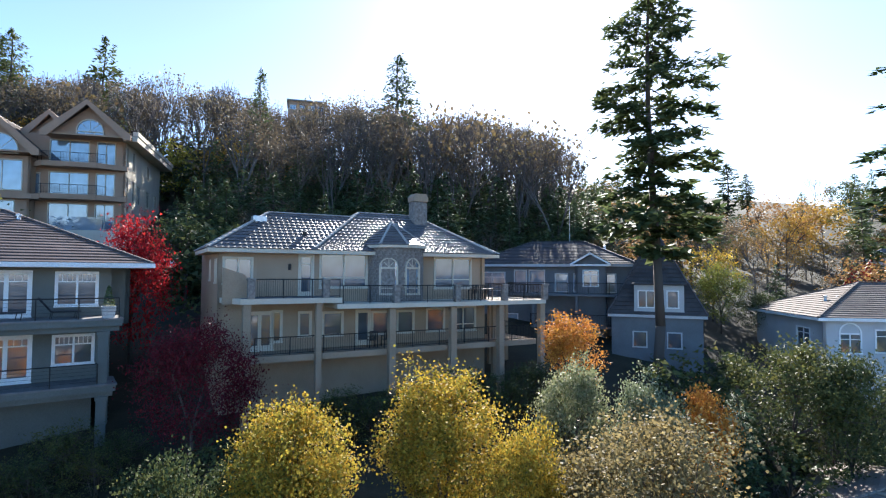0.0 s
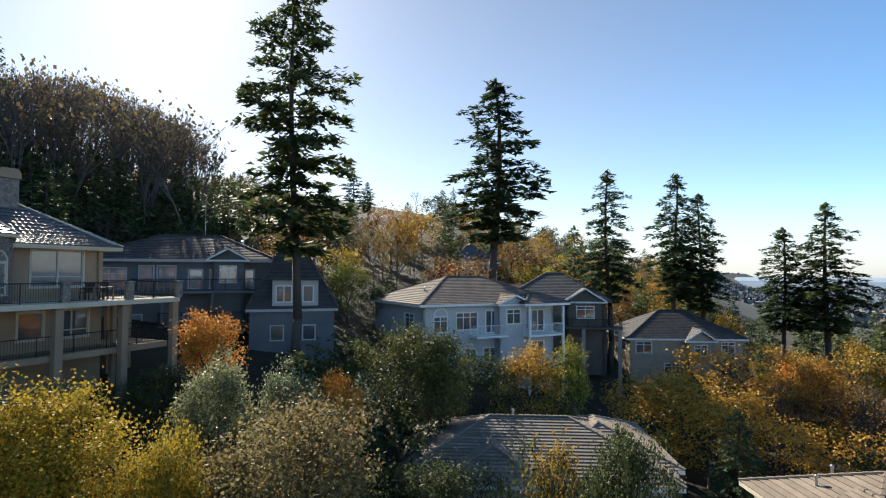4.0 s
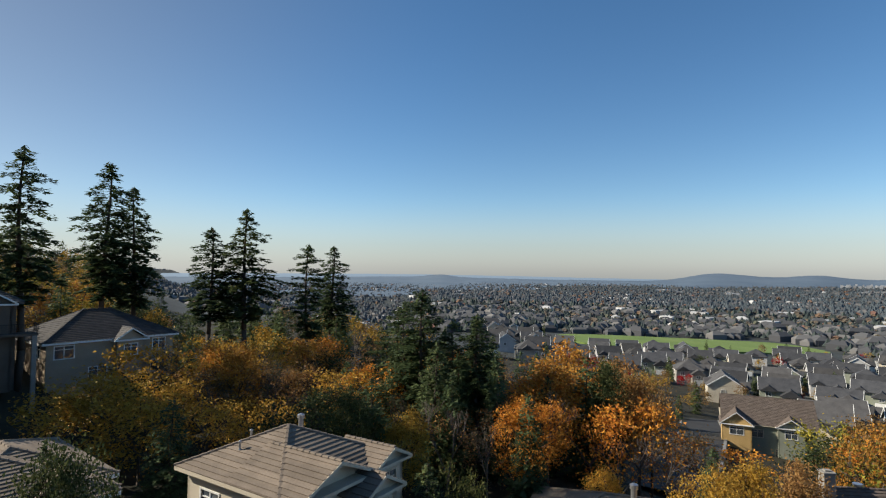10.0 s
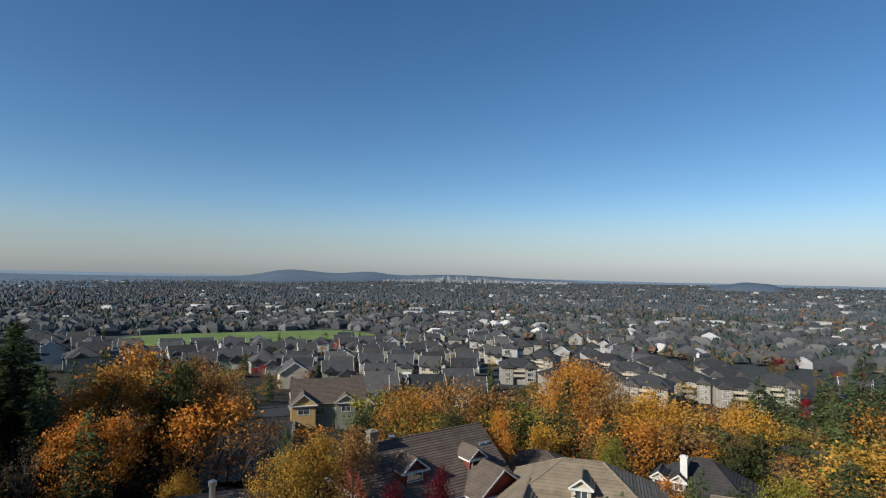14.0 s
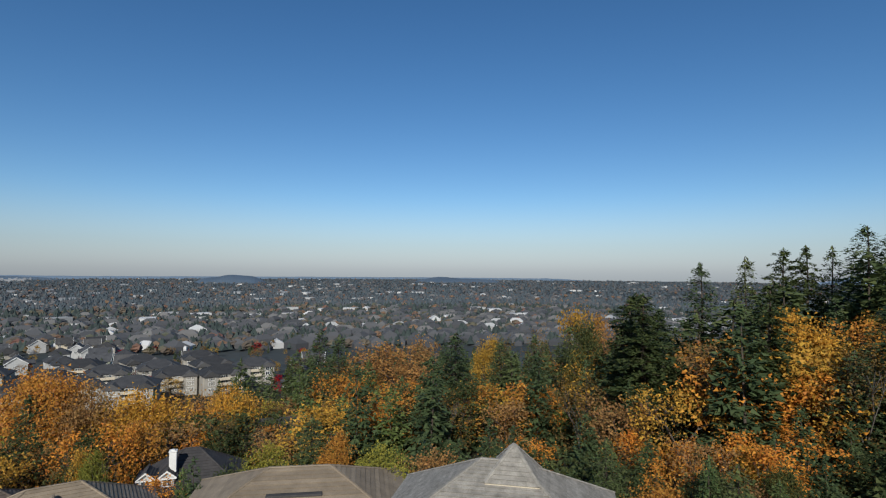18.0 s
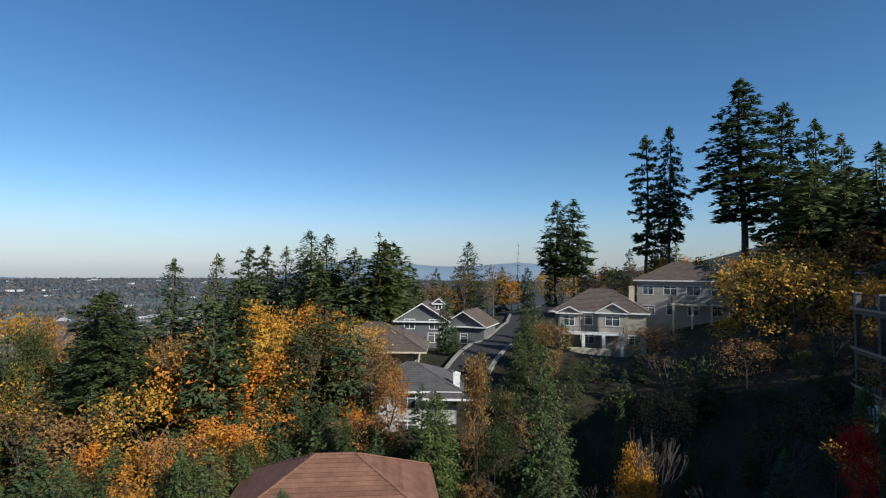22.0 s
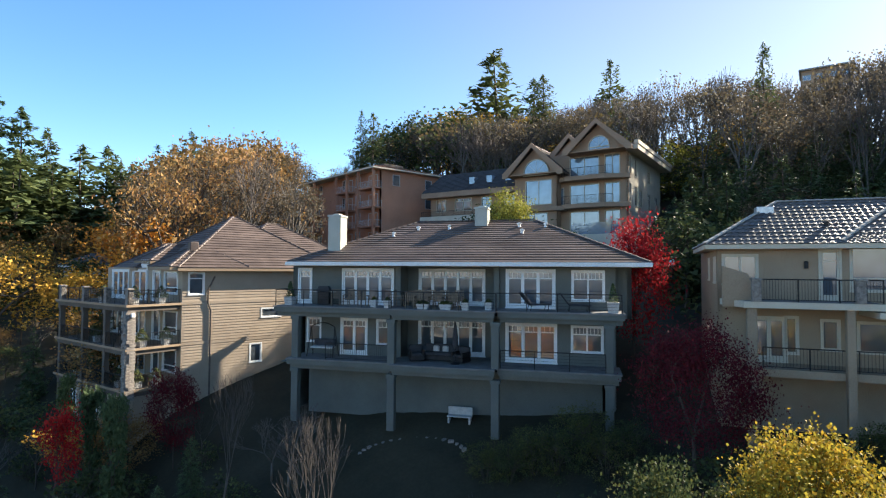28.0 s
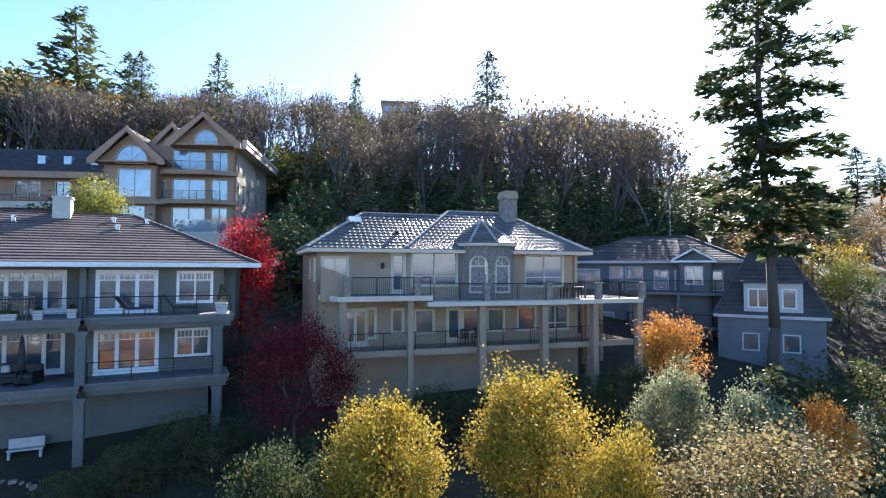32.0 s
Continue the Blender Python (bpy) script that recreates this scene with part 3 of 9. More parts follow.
for key, mat_, lab in (("yellow", M_YELLOW, "yellow autumn broadleaf tree"), ("gold", M_GOLD, "golden autumn maple tree"), ("orange", M_ORANGE, "orange autumn maple tree"),
                       ("rust", M_RUST, "rust-brown autumn broadleaf tree"), ("red", M_RED, "bright crimson maple tree"), ("maroon", M_MAROON, "dark maroon maple tree"),
                       ("green", M_GREEN, "green broadleaf tree turning yellow"), ("lime", M_LIME, "yellow-green autumn broadleaf tree")):
    kind_of(key, lab, "tree", [broad_meshes(key, 40 + i * 7 + len(key), mat_, f, c, 36, lf, gap=0.2) for i, (f, c, lf) in enumerate((("round", 230, 0.021), ("tall", 200, 0.020)))],
            [broad_meshes(key, 140 + i * 7 + len(key), mat_, f, 110, 17, 0.027, lite=3, gap=0.2) for i, f in enumerate(("round", "tall"))],
            [broad_meshes(key, 150 + i * 7 + len(key), mat_, f, 90, 12, 0.036, lite=2, gap=0.22) for i, f in enumerate(("round", "tall"))])
kind_of("silver", "silvery green broadleaf tree with pale leaves", "tree", [broad_meshes("silver", s, M_SILVER, "high", 330, 44, 0.012, gap=0.2, tri=False, cr=(0.018, 0.04)) for s in (71, 72)], [])
kind_of("tan", "round tree with dry tan and olive leaves", "tree", [broad_meshes("tan", 73, M_TAN, "high", 480, 46, 0.0095, gap=0.1, tri=False, cr=(0.018, 0.04))], [])
kind_of("near_bush", "dense dark green broadleaf tree", "tree", [broad_meshes("near_bush", 74, M_GREEN, "high", 300, 40, 0.012, tri=False, cr=(0.018, 0.04))], [])
kind_of("bush", "dense green garden shrub", "shrub", [broad_meshes("bush", 75, M_GREEN, "shrub", 150, 30, 0.026)], [broad_meshes("bush", 76, M_GREEN, "shrub", 80, 9, 0.055, lite=2)])
kind_of("near_yellow", "full yellow autumn tree with green inner leaves", "tree", [broad_meshes("near_yellow", s, M_YELLOW, "high", 430, 62, 0.0105, gap=0.2, tri=False, cr=(0.018, 0.04)) for s in (171, 172)], [])
kind_of("near_orange", "orange and red autumn tree by the deck", "tree", [broad_meshes("near_orange", 173, M_ORANGE, "high", 260, 36, 0.014, gap=0.3, tri=False, cr=(0.018, 0.04))], [])
kind_of("poplar", "narrow orange-brown columnar tree", "tree", [broad_meshes("poplar", 77, M_RUST, "column", 200, 34, 0.014, cr=(0.02, 0.04))], [])
kind_of("cypress", "narrow clipped evergreen by the house wall", "shrub", [broad_meshes("cypress", 78, M_FIR2, "column", 200, 30, 0.03, cr=(0.02, 0.04))], [])
kind_of("bare", "leafless grey broadleaf tree", "tree", [bare_meshes("bare", s, p) for s, p in ((81, 0.38), (82, 0.3), (83, 0.45))], [bare_meshes("bare", s, p, 5) for s, p in ((84, 0.36), (86, 0.42))], [bare_meshes("bare", s, p, 4) for s, p in ((87, 0.33), (88, 0.27))])
kind_of("thin", "nearly leafless tree with a few yellow leaves", "tree", [bare_meshes("thin", s, 0.36, 6, None, M_GOLD, 2) for s in (91, 92)], [bare_meshes("thin", s, 0.34, 5, None, M_DRY, 1) for s in (93, 94)])
for key, mat_, lab in (("husk", M_HUSK, "tall grey-brown tree with its last leaves"), ("amber", M_AMBER, "tall slender tree with thin amber leaves")):
    kind_of(key, lab, "tree", [broad_meshes(key, sd, mat_, "tall", 150, 26, 0.015, M_PALEBARK, 0.22, cr=(0.02, 0.05)) for sd in (191, 192)],
            [broad_meshes(key, sd, mat_, "tall", 140, 15, 0.014, M_PALEBARK, 0.24, lite=3, cr=(0.012, 0.035)) for sd in (193, 194, 195)],
            [broad_meshes(key, sd, mat_, "tall", 120, 11, 0.018, M_PALEBARK, 0.24, lite=3, cr=(0.012, 0.035)) for sd in (196, 197, 198)])
kind_of("near_maroon", "low dense dark maroon maple tree", "tree", [broad_meshes("near_maroon", 181, M_MAROON, "round", 420, 50, 0.013, gap=0.1, tri=False)], [])
kind_of("near_red", "small bright crimson maple tree", "tree", [broad_meshes("near_red", 182, M_RED, "high", 110, 30, 0.017, gap=0.34, tri=False, cr=(0.02, 0.05))], [])
TREE_BASE = {}


def tree(kind, x, y, height, wide=1.0, z=None, turn=None, variant=None, label="", fine=62):
    """Plants a tree: its parts share their meshes with all of its kind."""
    lab, cat, variants = KINDS[kind]
    if math.hypot(x, y) > (130 if height > 14 else fine) and LITE[kind]:
        variants = LITE[kind]
    v = random.randrange(len(variants)) if variant is None else variant % len(variants)
    key = (kind, v, variants is LITE[kind])
    zz = gz(x, y) - 0.25 if z is None else z
    turn = random.uniform(0, 360) if turn is None else turn
    m = pose(x, y, zz, 0, 0, turn)
    if key in TREE_BASE:
        ob = copy_thing(TREE_BASE[key], m)
    else:
        ob = new(cat)
        for n, me in zip(("trunk", "branchwork" if kind in ("bare", "thin") else "crown", "leaves"), variants[v]):
            part(n, me, None, ob)
        TREE_BASE[key] = ob
        ob.matrix_basis = m
        tagged(ob, lab, cat, kind.replace("near_", "") + " trees" if cat == "tree" else kind + " shrubs")
    ob.scale = (height * wide, height * wide, height)
    if label:
        ob["label"] = label
    return ob


STUFF = {}


def plant_far(kind, x, y, height, wide, turn, variant):
    """A tree of the far woods: joined with all others of its kind."""
    STUFF.setdefault((kind, math.hypot(x, y) > 84), []).append((x, y, gz(x, y) - 0.25, height, wide, turn, variant))


def grow_far():
    for (kind, far), rows in STUFF.items():
        V, F, M, mats, base = [], [], [], [], 0
        arrays = []
        for var in (FARV if far else LITE)[kind]:
            packs = []
            for me in var:
                co = np.empty(len(me.vertices) * 3, np.float64)
                me.vertices.foreach_get("co", co)
                tot = np.array([p.loop_total for p in me.polygons], np.int32)
                lv = np.empty(len(me.loops), np.int32)
                me.loops.foreach_get("vertex_index", lv)
                mt = me.materials[0]
                if mt not in mats:
                    mats.append(mt)
                packs.append((co.reshape(-1, 3), tot, lv, mats.index(mt)))
            arrays.append(packs)
        vs, tots, lvs, mis = [], [], [], []
        for x, y, z, h, w, turn, v in rows:
            c, s = math.cos(radians(turn)), math.sin(radians(turn))
            for co, tot, lv, mi in arrays[v % len(arrays)]:
                q = co * (h * w, h * w, h)
                q = np.column_stack([q[:, 0] * c - q[:, 1] * s + x, q[:, 0] * s + q[:, 1] * c + y, q[:, 2] + z])
                vs.append(q)
                tots.append(tot)
                lvs.append(lv + base)
                mis.append(np.full(len(tot), mi, np.int32))
                base += len(q)
        vs, tots, lvs, mis = np.concatenate(vs), np.concatenate(tots), np.concatenate(lvs), np.concatenate(mis)
        me = bpy.data.meshes.new("far_wood")
        me.vertices.add(len(vs))
        me.vertices.foreach_set("co", vs.ravel())
        me.loops.add(len(lvs))
        me.loops.foreach_set("vertex_index", lvs)
        me.polygons.add(len(tots))
        me.polygons.foreach_set("loop_start", np.concatenate([[0], np.cumsum(tots)[:-1]]).astype(np.int32))
        me.polygons.foreach_set("material_index", mis)
        for mt in mats:
            me.materials.append(mt)
        me.update(calc_edges=True)
        me.validate()
        tagged(new("far_wood", me), "woodland of many a " + " ".join(KINDS[kind][0].split()[:6]), "trees", "", "stuff")


# ---------------- building kit ----------------
# A house stands at the origin of its own space: its front faces -y, x runs along the front, z is up.
def clip_band(poly, v0, v1):
    for sign, lim in ((1, v0), (-1, -v1)):
        out = []
        for i, p in enumerate(poly):
            q = poly[(i + 1) % len(poly)]
            a, b = sign * p[1] - lim, sign * q[1] - lim
            if a >= 0:
                out.append(p)
            if a * b < 0:
                t = a / (a - b)
                out.append((p[0] + t * (q[0] - p[0]), p[1] + t * (q[1] - p[1])))
        poly = out
        if len(poly) < 3:
            return []
    return poly


def slope(roof, poly, mat, course=0.36, name="tile_course", joined=False, lift=0.05, wave=0.0):
    """One plane of a roof, its eave edge first: rows of tiles lapped over one another; wave: the breadth of barrel tiles."""
    P = [Vector(p) for p in poly]
    u = (P[1] - P[0]).normalized()
    n = u.cross(P[-1] - P[0]).normalized()
    if n.z < 0:
        n = -n
    v = n.cross(u).normalized()
    if v.z < 0:
        v = -v
    flat = [((p - P[0]).dot(u), (p - P[0]).dot(v)) for p in P]
    top = max(q[1] for q in flat)
    rows = max(1, round(top / course))
    h = top / rows
    allg = Geo()
    for r in range(rows):
        c = clip_band(flat, r * h, min(top, (r + 1) * h + 0.001))
        if len(c) < 3:
            continue
        g = allg if joined else Geo()
        k = len(g.v)
        m = len(c)
        if wave:
            lo, hi = r * h + 1e-4, min(top, (r + 1) * h) - 1e-4
            ends = [[q[0] + (p[0] - q[0]) * (lim - q[1]) / (p[1] - q[1]) for q, p in zip(c, c[1:] + c[:1]) if (q[1] - lim) * (p[1] - lim) < 0] for lim in (lo, hi)]
            if min(len(e) for e in ends) >= 2:
                (a0, b0), (a1, b1) = [(min(e), max(e)) for e in ends]
                cols = max(2, round((b0 - a0) / wave * 6))
                for q in range(cols + 1):
                    ua, ub = a0 + (b0 - a0) * q / cols, a1 + (b1 - a1) * q / cols
                    da, db = (0.5 + 0.5 * math.cos(6.2832 * uu / wave) for uu in (ua, ub))
                    g.v.extend(tuple(P[0] + u * uu + v * vv + n * dd) for uu, vv, dd in ((ua, lo, -0.02), (ua, lo - 0.03, lift * (0.9 + 0.9 * da)), (ub, hi, lift * (0.15 + 0.7 * db))))
                for q in range(cols):
                    w0 = k + 3 * q
                    g.f.extend([(w0, w0 + 3, w0 + 4, w0 + 1), (w0 + 1, w0 + 4, w0 + 5, w0 + 2)])
                if not joined:
                    part(name, g, mat, roof)
                continue
        up = [P[0] + u * a + v * b + n * (lift * (1.25 - 1.0 * (b - r * h) / h)) for a, b in c]
        dn = [P[0] + u * a + v * b - n * 0.01 for a, b in c]
        g.v.extend(tuple(p) for p in up + dn)
        g.f.append(tuple(range(k, k + m)))
        for i in range(m):
            j = (i + 1) % m
            g.f.append((k + j, k + i, k + m + i, k + m + j))
        if not joined:
            part(name, g, mat, roof)
    if joined:
        part(name, allg, mat, roof)


def caps(roof, p, q, mat, step=0.42, r=0.09):
    """Ridge tiles along a ridge or hip: one run of lapped caps."""
    p, q = Vector(p), Vector(q)
    L = (q - p).length
    n = max(1, int(L / step))
    g = Geo()
    d = (q - p).normalized()
    a = d.cross(Vector((0, 0, 1))).normalized()
    b = a.cross(d).normalized()
    rings = []
    for i in range(n):
        for t, k in ((i / n, 1.15), ((i + 0.97) / n, 0.85)):
            c = p + (q - p) * t + Vector((0, 0, 0.035))
            rings.append([c + a * (r * k * 1.2), c + a * (r * k * 0.8) + b * (r * k * 0.75), c - a * (r * k * 0.8) + b * (r * k * 0.75), c - a * (r * k * 1.2)])
    for ring in rings:
        g.v.extend(tuple(v) for v in ring)
    for i in range(len(rings) - 1):
        for j in range(3):
            g.f.append((4 * i + j, 4 * i + j + 1, 4 * i + j + 5, 4 * i + j + 4))
    g.f.append((3, 2, 1, 0))
    m = 4 * (len(rings) - 1)
    g.f.append((m, m + 1, m + 2, m + 3))
    part("ridge_cap", g, mat, roof)


def roof_base(house, name, poly, z, mat, thick=0.22, label=""):
    """Fascia and soffit: a thin tray under the tiles, of the eave's outline."""
    g = Geo()
    n = len(poly)
    for zz in (z - thick, z):
        g.v.extend((x, y, zz) for x, y in poly)
    g.f.append(tuple(range(n - 1, -1, -1)))
    g.f.append(tuple(range(n, 2 * n)))
    for i in range(n):
        j = (i + 1) % n
        g.f.append((i, j, n + j, n + i))
    return part(name, g, mat, house, label)


def hip_roof(house, x0, x1, y0, y1, z, pitch, mat, trim, course=0.36, joined=False, cap=None, label="", wave=0.0):
    roof = roof_base(house, "roof", [(x0, y0), (x1, y0), (x1, y1), (x0, y1)], z, trim, 0.22, label)
    t = math.tan(radians(pitch))
    w, d = x1 - x0, y1 - y0
    h = min(w, d) / 2
    if w >= d:
        a, b = (x0 + h, (y0 + y1) / 2, z + h * t), (x1 - h, (y0 + y1) / 2, z + h * t)
    else:
        a, b = ((x0 + x1) / 2, y0 + h, z + h * t), ((x0 + x1) / 2, y1 - h, z + h * t)
    A, B, C, D = (x0, y0, z), (x1, y0, z), (x1, y1, z), (x0, y1, z)
    if w >= d:
        for poly in ([A, B, b, a], [B, C, b], [C, D, a, b], [D, A, a]):
            slope(roof, poly, mat, course, joined=joined, wave=wave)
    else:
        for poly in ([A, B, a], [B, C, b, a], [C, D, b], [D, A, a, b]):
            slope(roof, poly, mat, course, joined=joined, wave=wave)
    for p, q in ((A, a), (D, a if w >= d else b), (B, b if w >= d else a), (C, b), (a, b)):
        if (Vector(q) - Vector(p)).length > 0.3:
            caps(roof, p, q, cap or mat)
    return roof


def gable_roof(house, x0, x1, y0, y1, z, pitch, mat, trim, wall=None, along="y", course=0.36, joined=True, over=0.0, label=""):
    """A ridge along y (or x) with walls up to the ridge at its ends."""
    roof = part("roof", Geo().box(x0, x1, y0, y1, z - 0.18, z - 0.02), trim, house, label)
    t = math.tan(radians(pitch))
    g = Geo()
    if along == "y":
        xm, h = (x0 + x1) / 2, (x1 - x0) / 2 * t
        slope(roof, [(x0, y1, z), (x0, y0, z), (xm, y0, z + h), (xm, y1, z + h)], mat, course, joined=joined)
        slope(roof, [(x1, y0, z), (x1, y1, z), (xm, y1, z + h), (xm, y0, z + h)], mat, course, joined=joined)
        if wall:
            k = over + 0.03
            for ya, yb in ((y0 + k, y0 + k + 0.15), (y1 - k - 0.15, y1 - k)):
                g.prism([(x0 + 0.3, z - 0.02), (x1 - 0.3, z - 0.02), (xm, z + h - 0.3 * t - 0.02)], ya, yb)
        caps(roof, (xm, y0, z + h), (xm, y1, z + h), mat)
        r = Geo()
        for s, xe in ((1, x0), (-1, x1)):
            r.prism([(xe, z - 0.14), (xe, z + 0.02), (xm, z + h + 0.03), (xm, z + h - 0.16)][::s], y0 - 0.05, y0 + 0.0)
        part("bargeboard", r, trim, roof)
    else:
        ym, h = (y0 + y1) / 2, (y1 - y0) / 2 * t
        slope(roof, [(x0, y0, z), (x1, y0, z), (x1, ym, z + h), (x0, ym, z + h)], mat, course, joined=joined)
        slope(roof, [(x1, y1, z), (x0, y1, z), (x0, ym, z + h), (x1, ym, z + h)], mat, course, joined=joined)
        if wall:
            k = over + 0.03
            for xa, xb in ((x0 + k, x0 + k + 0.15), (x1 - k - 0.15, x1 - k)):
                n = len(g.v)
                for x in (xa, xb):
                    g.v.extend([(x, y0 + 0.3, z - 0.02), (x, y1 - 0.3, z - 0.02), (x, ym, z + h - 0.3 * t - 0.02)])
                g.f.extend([(n, n + 1, n + 2), (n + 5, n + 4, n + 3), (n, n + 3, n + 4, n + 1), (n + 1, n + 4, n + 5, n + 2), (n + 2, n + 5, n + 3, n)])
        caps(roof, (x0, ym, z + h), (x1, ym, z + h), mat)
    if wall and g.v:
        part("gable_wall", g, wall, roof)
    return roof


WINS = {}
FAR_WINDOWS = [False]        # past the near houses a window is one part


def window(parent, at, w, h, cols=2, transom=0.0, muntins=0, trim=None, glass=None, casing=0.1, name="window", door=False, arch=False):
    """A window or glazed door whose outer casing stands a little proud of the wall: its sill's middle is at the origin."""
    trim, glass = trim or M_WHITE, glass or M_GLASS
    key = (round(w, 2), round(h, 2), cols, round(transom, 2), muntins, trim.name, glass.name, casing, door, arch, FAR_WINDOWS[0])
    if key not in WINS:
        f, p = Geo(), Geo()
        a = w / 2
        y0, y1 = -0.045, 0.12
        f.box(-a - casing, -a, y0, y1, -casing * 0.6, h + casing)
        f.box(a, a + casing, y0, y1, -casing * 0.6, h + casing)
        f.box(-a, a, y0 + 0.006, y1, h, h + casing)
        f.box(-a - casing * 1.2, a + casing * 1.2, y0 - 0.03, y1, -casing * 0.9, 0)
        rail = 0.13 if door else 0.055
        side = 0.09 if door else 0.045
        cw = w / cols
        if FAR_WINDOWS[0]:
            for i in range(1, cols):
                f.box(-a + cw * i - 0.04, -a + cw * i + 0.04, 0, 0.09, 0, h)
            if transom:
                f.box(-a, a, 0.004, 0.086, h - transom - 0.03, h - transom + 0.03)
        for i in range(0 if FAR_WINDOWS[0] else cols):
            x0, x1 = -a + cw * i, -a + cw * (i + 1)
            f.box(x0, x0 + side, 0.0, 0.09, 0, h)
            f.box(x1 - side, x1, 0.0, 0.09, 0, h)
            f.box(x0 + side, x1 - side, 0.002, 0.088, 0, rail * (1.7 if door else 1))
            f.box(x0 + side, x1 - side, 0.002, 0.088, h - rail * 0.8, h)
            if transom:
                f.box(x0 + side, x1 - side, 0.004, 0.086, h - transom - 0.03, h - transom + 0.03)
            for k in range(1, muntins + 1):
                xm = x0 + cw * k / (muntins + 1)
                f.box(xm - 0.014, xm + 0.014, 0.01, 0.08, h - (transom or h), h - rail * 0.8)
        p.box(-a + 0.02, a - 0.02, 0.05, 0.062, 0.02, h - 0.02)
        if arch:
            n, rr = 12, a
            for i in range(n):
                t0, t1 = math.pi * i / n, math.pi * (i + 1) / n
                for r0, r1, ya, yb in ((rr, rr + casing, y0, y1),):
                    c = [(r0 * math.cos(t0), r0 * math.sin(t0)), (r1 * math.cos(t0), r1 * math.sin(t0)), (r1 * math.cos(t1), r1 * math.sin(t1)), (r0 * math.cos(t1), r0 * math.sin(t1))]
                    f.prism([(x, z + h + casing) for x, z in c], ya, yb)
            for i in range(1, 4):
                t = math.pi * i / 4
                f.tube((0, 0.04, h + casing), (rr * math.cos(t), 0.04, h + casing + rr * math.sin(t)), 0.025, 0.025, 4)
            p.prism([(rr * math.cos(math.pi * i / n), h + casing + rr * math.sin(math.pi * i / n)) for i in range(n + 1)], 0.05, 0.062)
        n = len(f.v)
        one = me_np(name + "_whole", f.v + p.v, f.f + [tuple(i + n for i in q) for q in p.f], [trim, glass])
        one.polygons.foreach_set("material_index", np.array([0] * len(f.f) + [1] * len(p.f), dtype=np.int32))
        WINS[key] = (me_np(name + "_frame", f.v, f.f, trim), me_np(name + "_pane", p.v, p.f, glass), one)
    fr, pa, one = WINS[key]
    if FAR_WINDOWS[0]:
        return part("glazed_door" if door else name, one, None, parent, at=at)
    ob = part("glazed_door" if door else name, fr, None, parent, at=at)
    part("pane", pa, None, ob)
    return ob


def facade(house, m, L, z0, z1, mat, wins=(), trim=None, glass=None, name="wall", thick=0.22, boards=0.0):
    """A wall along x from 0 to L with real openings, its outer face at y = 0, and the windows that sit in it.
    wins: (x, z, w, h, cols, transom, muntins[, door[, arch]]), x and z of the sill's middle."""
    rects = [(x - w / 2, x + w / 2, z, z + h) for x, z, w, h, *_ in wins]
    xs = sorted({0.0, float(L), *[v for r in rects for v in r[:2]]})
    zs = sorted({float(z0), float(z1), *[v for r in rects for v in r[2:]]})
    nx, nz = len(xs), len(zs)

    def full(i, j):
        if not (0 <= i < nx - 1 and 0 <= j < nz - 1):
            return False
        a, b = (xs[i] + xs[i + 1]) / 2, (zs[j] + zs[j + 1]) / 2
        return not any(r[0] < a < r[1] and r[2] < b < r[3] for r in rects)
    g = Geo()
    g.v = [(x, y, z) for y in (0, thick) for z in zs for x in xs]
    N = nx * nz
    at_ = lambda i, j, k: k * N + j * nx + i
    for i in range(nx - 1):
        for j in range(nz - 1):
            if not full(i, j):
                continue
            g.f.append((at_(i, j, 0), at_(i + 1, j, 0), at_(i + 1, j + 1, 0), at_(i, j + 1, 0)))
            g.f.append((at_(i, j + 1, 1), at_(i + 1, j + 1, 1), at_(i + 1, j, 1), at_(i, j, 1)))
            for di, dj, (p, q) in ((-1, 0, ((i, j), (i, j + 1))), (1, 0, ((i + 1, j + 1), (i + 1, j))), (0, -1, ((i + 1, j), (i, j))), (0, 1, ((i, j + 1), (i + 1, j + 1)))):
                if not full(i + di, j + dj):
                    g.f.append((at_(*p, 0), at_(*q, 0), at_(*q, 1), at_(*p, 1)))
    wall = part(name, g, mat, house, at=m)
    if boards:
        k = 0
        b = Geo()
        z = z0
        while z < z1 - 0.02:
            zt = min(z1, z + boards)
            cuts = sorted([(r[0] - 0.1, r[1] + 0.1) for r in rects if r[2] - 0.08 < (z + zt) / 2 < r[3] + 0.1])
            x = 0.0
            for c0, c1 in cuts + [(L, L)]:
                if c0 > x + 0.02:
                    n = len(b.v)
                    b.v.extend([(x, -0.038, z), (c0, -0.038, z), (c0, -0.004, zt), (x, -0.004, zt), (x, -0.002, z), (c0, -0.002, z)])
                    b.f.extend([(n, n + 1, n + 2, n + 3), (n + 4, n + 5, n + 1, n)])
                x = max(x, c1)
            z = zt
        part("siding", b, mat, wall)
    for x, z, w, h, cols, tr, mu, *rest in wins:
        window(house, m @ pose(x, 0, z), w, h, cols, tr, mu, trim, glass, door=bool(rest and rest[0]), arch=len(rest) > 1 and rest[1])
    return wall


def side(x, y, turn):
    """Where a facade starts, and its turn: 0 front, 90 the right side, -90 the left side, 180 the back."""
    return pose(x, y, 0, 0, 0, turn)


